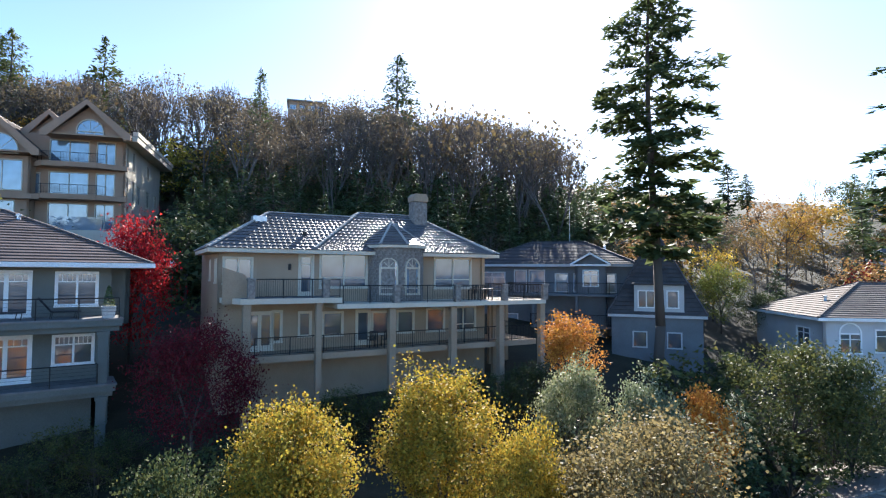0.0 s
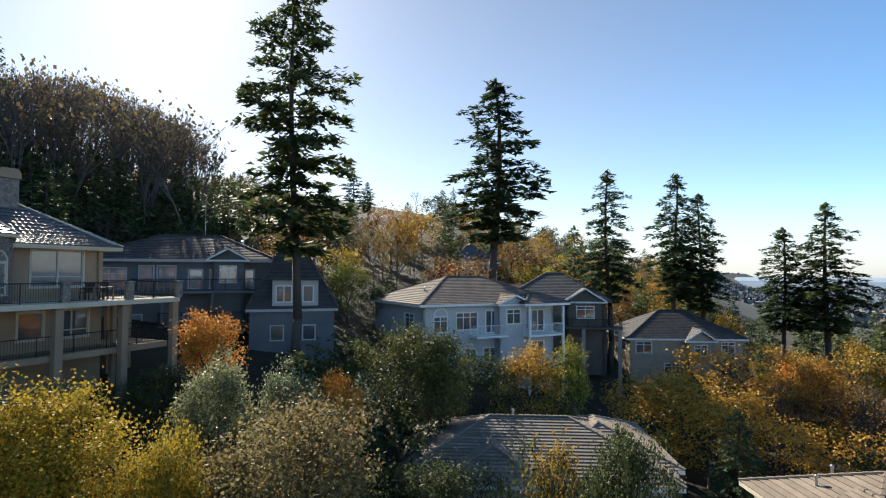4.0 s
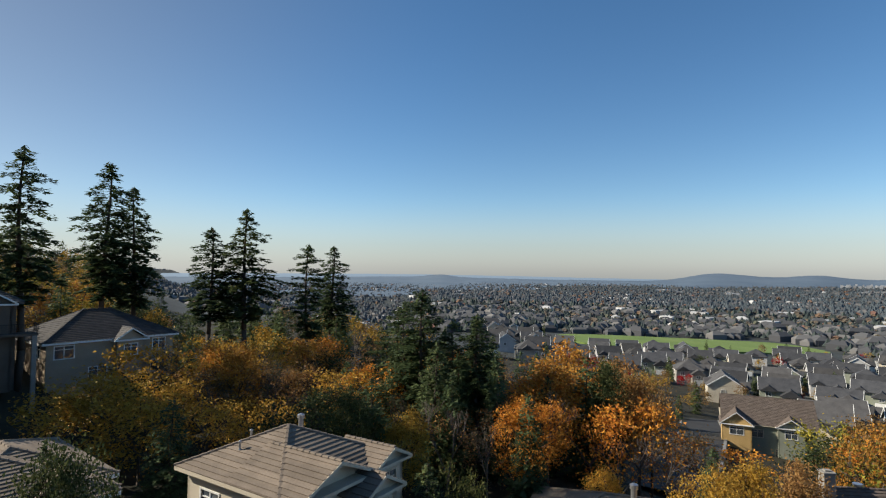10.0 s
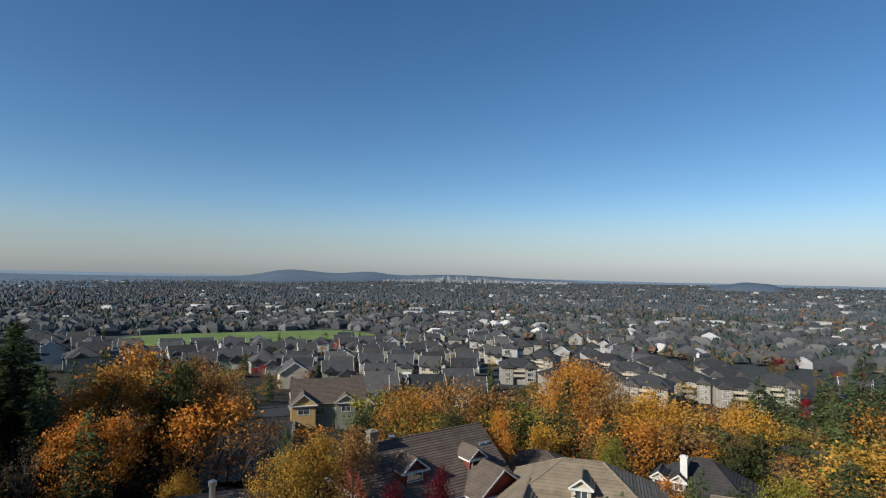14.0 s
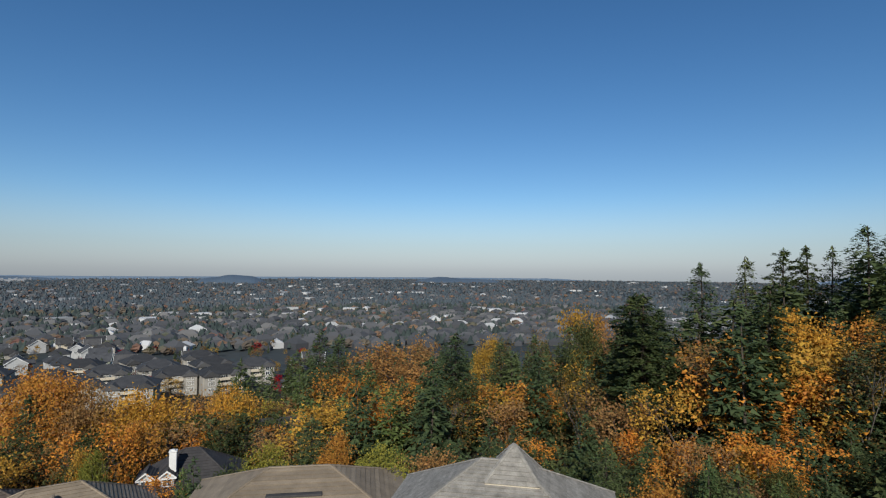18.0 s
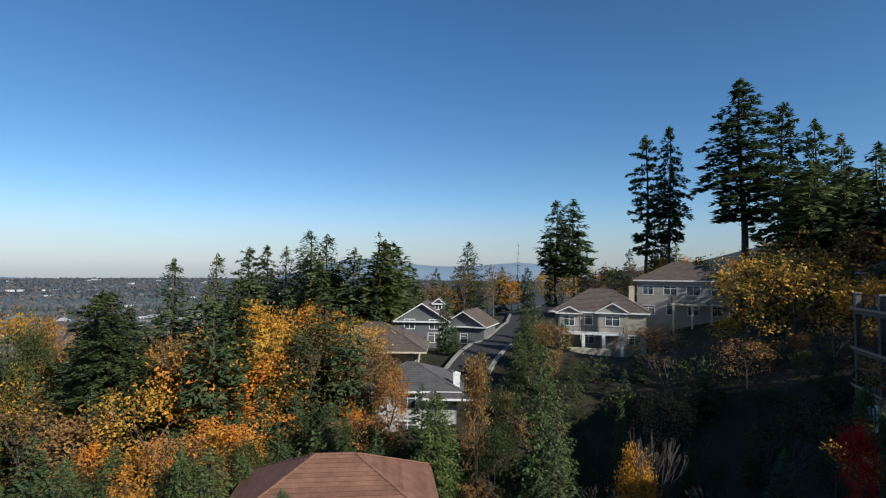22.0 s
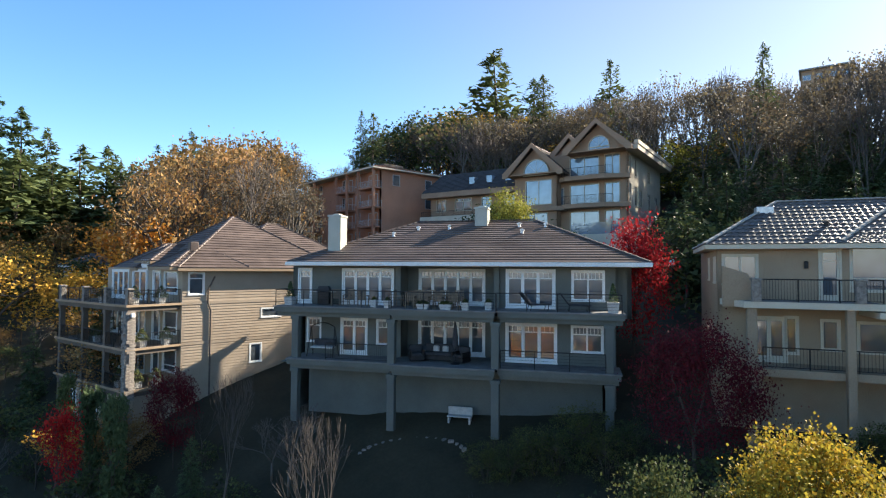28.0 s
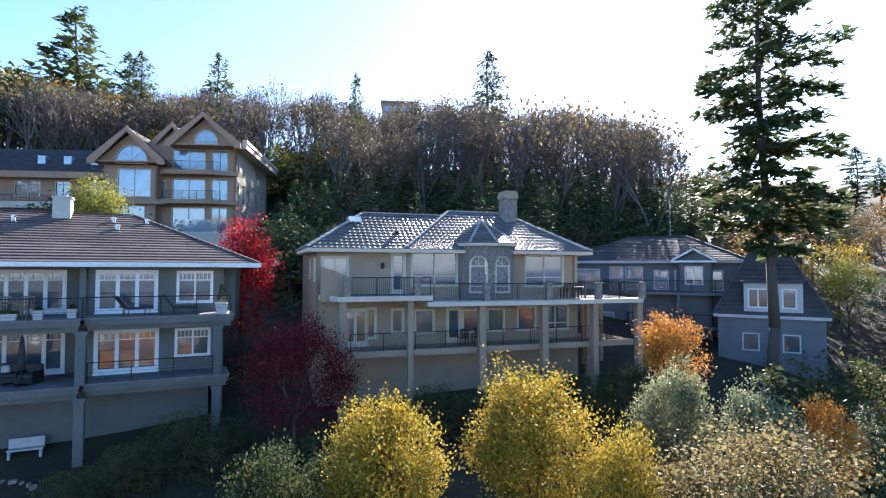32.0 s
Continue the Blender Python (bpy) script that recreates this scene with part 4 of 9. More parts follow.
def railing(parent, pts, h=1.0, mat=None, balusters=0.12, name="railing", posts=1.8, cable=0):
    """A railing along points: posts, top and bottom rail, balusters or cables."""
    mat = mat or M_METAL
    for p, q in zip(pts, pts[1:]):
        p, q = Vector(p), Vector(q)
        L = (q - p).length
        d = (q - p) / L
        up = Vector((0, 0, 1))
        g = Geo()
        g.tube(p + up * h, q + up * h, 0.028, 0.028, 6)
        if not cable:
            g.tube(p + up * 0.1, q + up * 0.1, 0.018, 0.018, 5)
        n = max(1, round(L / posts))
        for i in range(n + 1):
            c = p + d * (L * i / n)
            g.tube(c, c + up * (h + 0.02), 0.026, 0.026, 6)
        if cable:
            for k in range(1, cable + 1):
                g.tube(p + up * (h * k / (cable + 1)), q + up * (h * k / (cable + 1)), 0.008, 0.008, 3)
        elif balusters:
            m = int(L / balusters)
            for i in range(1, m):
                c = p + d * (L * i / m)
                g.tube(c + up * 0.1, c + up * h, 0.009, 0.009, 4)
        part(name, g, mat, parent)


def chimney(house, x, y, z0, z1, w, d, mat, cap=None):
    g = Geo().bbox(x - w / 2, x + w / 2, y - d / 2, y + d / 2, z0, z1 - 0.12, 0.015)
    c = part("chimney", g, mat, house)
    part("chimney_cap", Geo().bbox(x - w / 2 - 0.06, x + w / 2 + 0.06, y - d / 2 - 0.06, y + d / 2 + 0.06, z1 - 0.12, z1, 0.03).box(x - w / 4, x + w / 4, y - d / 4, y + d / 4, z1, z1 + 0.1), cap or mat, c)
    return c


def vent(house, x, y, z, r=0.07, h=0.5, mat=None):
    part("roof_vent", Geo().lathe(x, y, [(r * 1.6, z - 0.25), (r, z), (r, z + h), (r * 1.5, z + h), (r * 1.5, z + h + 0.08), (0.01, z + h + 0.14)], 10), mat or M_GALV, house)


# ---------------- wall and roof materials ----------------
M_TILE = surface("brown_roof_tiles", (0.075, 0.055, 0.047), (0.135, 0.10, 0.085), 0.7, 0.55, 0.2, 12, vary=0.2)
M_TILEG = surface("grey_roof_tiles", (0.075, 0.073, 0.075), (0.125, 0.12, 0.118), 0.8, 0.5, 0.25, 12, vary=0.18)
M_SHINGLE = surface("grey_shingles", (0.085, 0.083, 0.085), (0.14, 0.135, 0.135), 1.2, 0.85, 0.25, 18, vary=0.15)
M_SHINGLEB = surface("brown_shingles", (0.10, 0.08, 0.068), (0.165, 0.13, 0.11), 1.2, 0.85, 0.25, 18, vary=0.12)
M_SHINGLED = surface("charcoal_shingles", (0.045, 0.043, 0.045), (0.08, 0.075, 0.075), 1.2, 0.85, 0.25, 18, vary=0.1)
M_TANROOF = surface("tan_roof_tiles", (0.21, 0.17, 0.125), (0.30, 0.245, 0.18), 1.0, 0.8, 0.2, 15, vary=0.12)
M_SHAKE = surface("weathered_grey_shakes", (0.20, 0.188, 0.168), (0.36, 0.34, 0.305), 2.2, 0.9, 0.5, 16, vary=0.12)
M_CLAY = surface("red_brown_clay_tiles", (0.17, 0.085, 0.055), (0.27, 0.14, 0.095), 1.2, 0.75, 0.25, 14, vary=0.12)
M_STUCCO = surface("beige_stucco", (0.29, 0.208, 0.138), (0.36, 0.265, 0.18), 0.6, 0.9, 0.15, 25)
M_CREAM = surface("cream_stucco", (0.50, 0.44, 0.34), (0.60, 0.53, 0.42), 0.6, 0.9, 0.15, 25)
M_SLATE = surface("grey_green_paint", (0.105, 0.112, 0.10), (0.145, 0.152, 0.136), 0.5, 0.75, 0.1, 25)
M_TAUPE = surface("taupe_siding", (0.33, 0.255, 0.185), (0.41, 0.325, 0.24), 0.5, 0.8, 0.1, 25)
M_PALE = surface("pale_grey_siding", (0.41, 0.41, 0.41), (0.50, 0.50, 0.495), 0.5, 0.8, 0.1, 25)
M_BLUEG = surface("blue_grey_siding", (0.11, 0.117, 0.122), (0.155, 0.163, 0.17), 0.5, 0.8, 0.1, 25)
M_BROWNW = surface("dark_brown_siding", (0.095, 0.075, 0.06), (0.14, 0.115, 0.095), 0.5, 0.8, 0.1, 25)
M_SALMON = surface("salmon_stucco", (0.42, 0.20, 0.125), (0.50, 0.255, 0.165), 0.4, 0.9, 0.12, 22)
M_PEACH = surface("peach_stucco", (0.31, 0.195, 0.125), (0.39, 0.255, 0.17), 0.4, 0.9, 0.12, 22)
M_OCHRE = surface("ochre_siding", (0.48, 0.32, 0.13), (0.58, 0.40, 0.18), 0.4, 0.85, 0.12, 22)
M_SAGE = surface("sage_siding", (0.22, 0.24, 0.19), (0.30, 0.32, 0.26), 0.4, 0.85, 0.12, 22)
M_CHIM = surface("pale_chimney_boards", (0.42, 0.42, 0.36), (0.52, 0.51, 0.45), 0.5, 0.8, 0.1, 25)
M_ROOFA = surface("estate_shingles", (0.040, 0.042, 0.048), (0.070, 0.072, 0.078), 0.5, 0.85, 0.2, 8, vary=0.35)
M_ROOFB = surface("estate_grey_shingles", (0.058, 0.057, 0.059), (0.092, 0.09, 0.09), 0.5, 0.85, 0.2, 8, vary=0.35)
M_PUTTY = surface("putty_siding", (0.30, 0.28, 0.245), (0.39, 0.365, 0.325), 0.4, 0.85, 0.1, 22)
M_BROWNT = surface("brown_concrete_tiles", (0.17, 0.135, 0.105), (0.25, 0.20, 0.155), 0.7, 0.75, 0.2, 12, vary=0.15)
M_BURG = surface("burgundy_siding", (0.17, 0.035, 0.03), (0.24, 0.055, 0.045), 0.4, 0.8, 0.1, 22)
M_STONE = surface("grey_brown_stone", (0.12, 0.105, 0.095), (0.33, 0.29, 0.25), 6, 0.9, 0.6, 22)
M_DECK = surface("deck_boards", (0.12, 0.115, 0.11), (0.20, 0.19, 0.18), 1.5, 0.8, 0.1, 20)
M_POT = surface("pale_planter", (0.40, 0.39, 0.37), (0.55, 0.53, 0.50), 2, 0.8, 0.1, 20)
M_CLOTH = surface("dark_cushion_cloth", (0.03, 0.032, 0.036), (0.06, 0.06, 0.065), 6, 0.9, 0.2, 60)
M_WOOD = surface("weathered_teak", (0.16, 0.12, 0.085), (0.27, 0.20, 0.14), 4, 0.7, 0.2, 40, stretch=(1, 8, 1))


def deck_slab(house, poly, z, thick, mat, name="deck"):
    return roof_base(house, name, poly, z, mat, thick)


def post(house, x, y, z0, z1, w, mat, name="post", cap=0.0):
    g = Geo().bbox(x - w / 2, x + w / 2, y - w / 2, y + w / 2, z0, z1, 0.02)
    if cap:
        g.box(x - w / 2 - 0.05, x + w / 2 + 0.05, y - w / 2 - 0.05, y + w / 2 + 0.05, z1 - cap, z1 - 0.02)
    return part(name, g, mat, house)


# ---------------- the grey-green house with two decks ----------------
def house_m():
    # local frame: x along the deck front from its left end, y into the house, z = 0 on the lower deck
    o = thing("house", -31.5, 14.5, 8.75, 35.4, "grey-green two-storey house with white trim, decks and brown tiled roof", "house")
    U = 3.05                      # upper deck
    E = U + 2.42                  # eave
    wy = 2.2                      # wall behind the deck edge
    W0, W1 = 0.1, 19.6
    R0, R1 = 7.3, 13.0            # the recessed middle bay
    # basement wall and lower walls
    facade(o, side(W0 + 1.2, wy, 0), 17.6, -3.6, 0.0, M_SLATE, (), name="basement_wall", boards=0.2)
    facade(o, side(W0 + 0.9, wy, 0), R0 - W0 - 0.9, -0.2, U - 0.15, M_SLATE, [(0.6, 0.75, 0.8, 1.38, 1, 0.4, 2), (3.28, 0.06, 1.6, 2.1, 2, 0.42, 2, True), (5.24, 0.72, 0.8, 1.4, 1, 0.4, 2)], boards=0.19)
    facade(o, side(R0, wy + 1.3, 0), R1 - R0, -0.2, U - 0.15, M_SLATE, [(2.8, 0.06, 4.0, 2.1, 5, 0.42, 2, True)])
    facade(o, side(R0, wy, 90), 1.3, -0.2, U - 0.15, M_SLATE)
    facade(o, side(R1, wy + 1.3, -90), 1.3, -0.2, U - 0.15, M_SLATE)
    facade(o, side(R1, wy, 0), W1 - R1, -0.2, U - 0.15, M_SLATE, [(2.04, 0.06, 2.7, 2.1, 3, 0.42, 2, True), (5.1, 0.75, 1.55, 1.35, 2, 0.4, 3)], boards=0.19)
    # upper walls
    facade(o, side(W0, wy, 0), R0 - W0, U, E, M_SLATE, [(0.83, U + 0.06, 0.78, 2.08, 1, 0.42, 2, True), (5.04, U + 0.06, 3.2, 2.08, 4, 0.42, 2, True)])
    facade(o, side(R0, wy + 1.3, 0), R1 - R0, U, E, M_SLATE, [(2.8, U + 0.06, 4.0, 2.08, 5, 0.42, 2, True)])
    facade(o, side(R0, wy, 90), 1.3, U, E, M_SLATE)
    facade(o, side(R1, wy + 1.3, -90), 1.3, U, E, M_SLATE)
    facade(o, side(R1, wy, 0), W1 - R1, U, E, M_SLATE, [(2.0, U + 0.06, 2.6, 2.08, 3, 0.42, 2, True), (5.16, U + 0.55, 1.6, 1.55, 2, 0.4, 3)])
    # sides, the right one stepping out beyond the deck, and back
    facade(o, side(W1, wy, 90), 11, -3.6, U - 0.1, M_SLATE, [(3, 0.7, 1.0, 1.2, 1, 0.3, 1)], boards=0.19)
    facade(o, side(W1 + 0.9, wy + 0.9, 90), 10.1, U - 0.5, E, M_SLATE, [(3.5, U + 0.8, 1.2, 1.2, 2, 0.3, 1)], boards=0.19)
    facade(o, side(W1, wy + 0.9, 0), 0.9, U - 0.5, E, M_SLATE)
    facade(o, side(W0, wy + 11, -90), 11, -3.6, E, M_SLATE, [(4, 0.8, 1.2, 1.3, 2, 0.3, 1), (4, U + 0.6, 1.2, 1.3, 2, 0.3, 1)], boards=0.19)
    facade(o, side(W1, wy + 11, 180), W1 - W0, -1, E, M_SLATE)
    # decks: three bays, the middle one a little forward
    for z, n in ((U, "upper_deck"), (0.0, "lower_deck")):
        for i, (x0, x1, y0) in enumerate(((0.0 if z else 0.9, 7.45, 0.0), (7.45, 13.4, -0.45), (13.4, 20.0, 0.0))):
            if not z:
                x1 = min(x1, 19.8)
            d = part(n, Geo().bbox(x0, x1, y0, wy + (1.3 if i == 1 else 0), z - 0.09, z, 0.012), M_DECK, o)
            part("fascia", Geo().box(x0 + 0.05, x1 - 0.05, y0 + 0.06, y0 + 0.14, z - 0.36, z - 0.09).box(x0 + 0.15, x1 - 0.15, y0 + 0.3, y0 + 0.42, z - 0.62, z - 0.09), M_SLATE, d)
        part("soffit", Geo().box(0.3, 19.7, 0.5, wy - 0.02, z - 0.34, z - 0.3), M_SLATE, o)
    for x, y in ((1.35, 0.45), (7.5, 0.05), (13.35, 0.05), (19.2, 0.45)):
        post(o, x, y, -3.7, -0.6, 0.42, M_SLATE, cap=0.2)
        post(o, x, y, 0.0, U - 0.6, 0.42, M_SLATE, cap=0.2)
    post(o, 7.2, wy - 0.1, U, E, 0.3, M_SLATE)
    post(o, 13.1, wy - 0.1, U, E, 0.3, M_SLATE)
    railing(o, [(0.15, wy, U), (0.15, 0.1, U), (7.45, 0.1, U)], 0.95, cable=5)
    railing(o, [(7.45, -0.35, U), (13.4, -0.35, U)], 0.95, cable=5)
    railing(o, [(13.4, 0.1, U), (19.8, 0.1, U)], 0.95, cable=5)
    railing(o, [(3.4, 0.12, 0), (7.25, 0.12, 0)], 0.95, balusters=0.11)
    railing(o, [(13.6, 0.12, 0), (19.0, 0.12, 0)], 0.95, cable=5)
    # roof
    r = hip_roof(o, 0.3, 21.3, wy - 1.1, wy + 11.8, E + 0.18, 24, M_TILE, M_WHITE, course=0.37)
    g = Geo()
    g.box(0.2, 21.4, wy - 1.24, wy - 1.1, E - 0.02, E + 0.2)
    part("gutter", g, M_WHITE, r)
    # the two clad chimneys
    for x, y, z0, z1 in ((2.62, 3.2, E + 0.5, E + 3.2), (11.35, 7.1, E + 2.2, E + 3.95)):
        c = chimney(o, x, y, z0, z1, 0.85, 0.95, M_CHIM, M_CHIM)
        b = Geo()
        for k in range(int((z1 - z0) / 0.2)):
            b.box(x - 0.445, x + 0.445, y - 0.495, y + 0.495, z0 + 0.2 * k, z0 + 0.2 * k + 0.03)
        part("clapboards", b, M_CHIM, c)
    for x, y in ((7.2, 6.0), (9.3, 6.2), (13.9, 6.4), (15.6, 6.3), (5.8, 5.0), (14.2, 5.3)):
        vent(o, x, y, E + 0.25 + (y - wy + 1.1) * math.tan(radians(24)), 0.1, 0.12, M_GALV)
    return o


house_m()


# ---------------- furniture on the decks ----------------
FRAME_M = pose(-31.5, 14.5, 8.75, 0, 0, 35.4)


def deck_chair(m, label, group, mat=None):
    o = tagged(new("patio_chair"), label, "chair", group)
    o.matrix_basis = m
    mat = mat or M_WOOD
    for x in (-0.24, 0.24):
        for y in (-0.22, 0.22):
            part("leg", Geo().bbox(x - 0.025, x + 0.025, y - 0.025, y + 0.025, 0, 0.44, 0.006), mat, o)
        part("armrest", Geo().bbox(x - 0.035, x + 0.035, -0.26, 0.26, 0.62, 0.66, 0.008).box(x - 0.02, x + 0.02, -0.24, -0.2, 0.44, 0.62), mat, o)
    s = Geo()
    for k in range(5):
        s.bbox(-0.25, 0.25, -0.24 + k * 0.1, -0.155 + k * 0.1, 0.42, 0.45, 0.005)
    part("seat", s, mat, o)
    b = Geo()
    for k in range(5):
        x = -0.22 + k * 0.11
        b.bbox(x - 0.035, x + 0.035, 0.22, 0.25, 0.45, 0.95, 0.006)
    b.box(-0.26, 0.26, 0.215, 0.255, 0.92, 0.98)
    part("backrest", b, mat, o)
    return o


def lounge_chair(m, label, group):
    o = tagged(new("lounge_chair"), label, "chair", group)
    o.matrix_basis = m
    g = Geo()
    g.prism([(-0.9, 0.30), (0.25, 0.30), (0.75, 0.95), (0.70, 1.0), (0.22, 0.37), (-0.9, 0.37)], -0.3, 0.3)
    part("sling", g, M_CLOTH, o)
    for y in (-0.31, 0.31):
        part("side_frame", Geo().tube((-0.9, y, 0.33), (0.25, y, 0.33), 0.022, 0.022).tube((0.25, y, 0.33), (0.75, y, 0.97), 0.022, 0.022), M_METAL, o)
        for x in (-0.75, 0.2):
            part("leg", Geo().tube((x, y, 0.33), (x + 0.06, y, 0), 0.02, 0.018), M_METAL, o)
    return o


def patio_table(m, L=1.8, label="wooden outdoor dining table on the deck"):
    o = tagged(new("patio_table"), label, "table")
    o.matrix_basis = m
    t = Geo()
    for k in range(6):
        t.bbox(-L / 2, L / 2, -0.45 + k * 0.15, -0.31 + k * 0.15, 0.70, 0.74, 0.006)
    part("tabletop", t, M_WOOD, o)
    for x in (-L / 2 + 0.1, L / 2 - 0.1):
        for y in (-0.38, 0.38):
            part("leg", Geo().bbox(x - 0.04, x + 0.04, y - 0.04, y + 0.04, 0, 0.7, 0.008), M_WOOD, o)
    return o


def planter(m, w, h, label, plant=None, long=1.0):
    o = tagged(new("planter"), label, "planter")
    o.matrix_basis = m
    g = Geo()
    n = len(g.v)
    a, b = w / 2 * 0.8, w / 2
    for z, r in ((0, a), (h, b), (h, b * 0.86), (h - 0.08, b * 0.84)):
        g.v.extend([(-r * long, -r, z), (r * long, -r, z), (r * long, r, z), (-r * long, r, z)])
    g.f.append((n + 3, n + 2, n + 1, n))
    for k in range(3):
        for i in range(4):
            j = (i + 1) % 4
            g.f.append((n + 4 * k + i, n + 4 * k + j, n + 4 * k + 4 + j, n + 4 * k + 4 + i))
    g.f.append(tuple(n + 12 + i for i in range(4)))
    part("pot", g, M_POT, o)
    if plant:
        rs = random.Random(int(w * 1000 + h * 77))
        lv = Geo()
        for k in range(420):
            u = rs.random()
            r = plant[0] * (1 - u) ** 0.7 * rs.uniform(0.6, 1.0)
            a = rs.uniform(0, 6.28)
            p = Vector((r * math.cos(a) * long, r * math.sin(a), h + plant[1] * u))
            d = Vector((rs.gauss(0, 1), rs.gauss(0, 1), rs.gauss(0.4, 0.7))).normalized() * 0.07
            w_ = d.orthogonal() * 0.45
            lv.quad(p, p + d * 0.5 + w_, p + d, p + d * 0.5 - w_)
        part("topiary" if plant[1] > plant[0] * 2 else "foliage", lv, M_FIR2 if plant[1] > plant[0] * 2 else M_GREEN, o)
    return o


def barbecue(m):
    o = tagged(new("barbecue"), "dark lidded gas barbecue on the deck", "barbecue")
    o.matrix_basis = m
    part("cabinet", Geo().bbox(-0.35, 0.35, -0.25, 0.25, 0.05, 0.8, 0.02), M_METAL, o)
    part("lid", Geo().prism([(-0.36, 0.82), (0.36, 0.82), (0.36, 0.98), (0.26, 1.14), (-0.26, 1.14), (-0.36, 0.98)], -0.26, 0.26), M_CLOTH, o)
    for s in (-1, 1):
        part("side_shelf", Geo().bbox(s * 0.36 if s > 0 else -0.66, s * 0.66 if s > 0 else -0.36, -0.22, 0.22, 0.78, 0.81, 0.01), M_GALV, o)
    return o


def furnish_m():
    U = 3.05
    at = lambda x, y, z, t=0: FRAME_M @ pose(x, y, z, 0, 0, t)
    barbecue(at(2.6, 1.5, U, 10))
    for i, (x, y, t) in enumerate(((3.5, 1.2, 20), (4.3, 1.3, -15), (5.4, 0.9, 180))):
        deck_chair(at(x, y, U, t), "wooden slatted patio chair on the upper deck", "patio chairs")
    patio_table(at(9.7, 1.1, U), 2.4)
    for i, x in enumerate((8.4, 9.2, 10.0, 10.9)):
        deck_chair(at(x, 1.9, U, 0), "wooden slatted patio chair on the upper deck", "patio chairs")
        deck_chair(at(x + 0.1, 0.35, U, 180), "wooden slatted patio chair on the upper deck", "patio chairs")
    deck_chair(at(7.5, 1.2, U, 90), "wooden slatted patio chair on the upper deck", "patio chairs")
    lounge_chair(at(15.3, 0.9, U, 200), "dark sling lounge chair on the deck", "lounge chairs")
    lounge_chair(at(17.4, 1.0, U, 185), "dark sling lounge chair on the deck", "lounge chairs")
    planter(at(0.7, 0.8, U), 0.55, 0.5, "pale square planter with a clipped conical evergreen", (0.27, 0.9))
    planter(at(19.4, 0.6, U), 0.6, 0.55, "pale square planter with a clipped conical evergreen", (0.27, 0.95))
    for x in (9.3, 10.6):
        planter(at(x, 0.02, U), 0.32, 0.3, "long pale trough planter by the railing", (0.2, 0.15), 2.2)
    for x, y in ((7.1, 0.4), (11.7, 0.0), (12.9, 0.5), (6.2, 0.6)):
        planter(at(x, y, U), 0.4, 0.42, "small pale tapered flower pot on the deck", (0.16, 0.16))
    # lower deck: sofa group, umbrella, porch swing
    for x, t in ((8.6, 25), (11.2, -25)):
        o = tagged(new("patio_armchair"), "dark cushioned armchair on the covered lower deck", "chair", "patio armchairs")
        o.matrix_basis = at(x, 1.2, 0, t)
        part("frame", Geo().bbox(-0.42, 0.42, -0.4, 0.4, 0.08, 0.34, 0.03).bbox(-0.42, -0.3, -0.4, 0.4, 0.34, 0.62, 0.03).bbox(0.3, 0.42, -0.4, 0.4, 0.34, 0.62, 0.03), M_METAL, o)
        part("cushion", Geo().bbox(-0.3, 0.3, -0.38, 0.3, 0.345, 0.48, 0.05), M_CLOTH, o)
        part("backrest", Geo().bbox(-0.4, 0.4, 0.28, 0.42, 0.34, 0.88, 0.04), M_CLOTH, o)
    s = tagged(new("patio_sofa"), "dark cushioned outdoor sofa with pale pillows", "sofa")
    s.matrix_basis = at(9.9, 1.7, 0, 0)
    part("frame", Geo().bbox(-1.0, 1.0, -0.4, 0.4, 0.08, 0.34, 0.03), M_METAL, s)
    part("cushion", Geo().bbox(-0.95, 0.95, -0.4, 0.3, 0.345, 0.48, 0.05), M_CLOTH, s)
    part("backrest", Geo().bbox(-1.0, 1.0, 0.28, 0.42, 0.34, 0.9, 0.04), M_CLOTH, s)
    for x in (-0.3, 0.25):
        part("pillow", Geo().bbox(x - 0.18, x + 0.18, 0.12, 0.27, 0.5, 0.82, 0.06), M_POT, s)
    u = tagged(new("patio_umbrella"), "closed dark patio umbrella in a round base", "umbrella")
    u.matrix_basis = at(11.0, 0.7, 0)
    part("pole", Geo().lathe(0, 0, [(0.025, 0.05), (0.025, 2.3)], 8), M_METAL, u)
    part("base", Geo().lathe(0, 0, [(0.26, 0), (0.26, 0.06), (0.06, 0.12)], 14), M_METAL, u)
    part("canopy", Geo().lathe(0, 0, [(0.05, 0.85), (0.17, 1.0), (0.15, 1.5), (0.08, 2.1), (0.02, 2.32)], 10), M_CLOTH, u)
    w = tagged(new("porch_swing"), "porch swing seat with an arched metal frame and patterned cushions", "swing")
    w.matrix_basis = at(2.7, 1.2, 0, 0)
    for x in (-0.85, 0.85):
        part("frame_side", Geo().tube((x, -0.4, 0), (x * 0.9, 0, 1.75), 0.03, 0.03).tube((x, 0.4, 0), (x * 0.9, 0, 1.75), 0.03, 0.03), M_METAL, w)
    b = Geo()
    for k in range(8):
        t0, t1 = -1 + k / 4, -1 + (k + 1) / 4
        b.tube((0.77 * t0, 0, 2.0 - 0.25 * t0 * t0), (0.77 * t1, 0, 2.0 - 0.25 * t1 * t1), 0.03, 0.03)
    part("top_arch", b, M_METAL, w)
    part("seat", Geo().bbox(-0.7, 0.7, -0.28, 0.28, 0.5, 0.6, 0.03), M_POT, w)
    part("backrest", Geo().bbox(-0.7, 0.7, 0.24, 0.34, 0.6, 1.0, 0.03), M_CLOTH, w)


furnish_m()


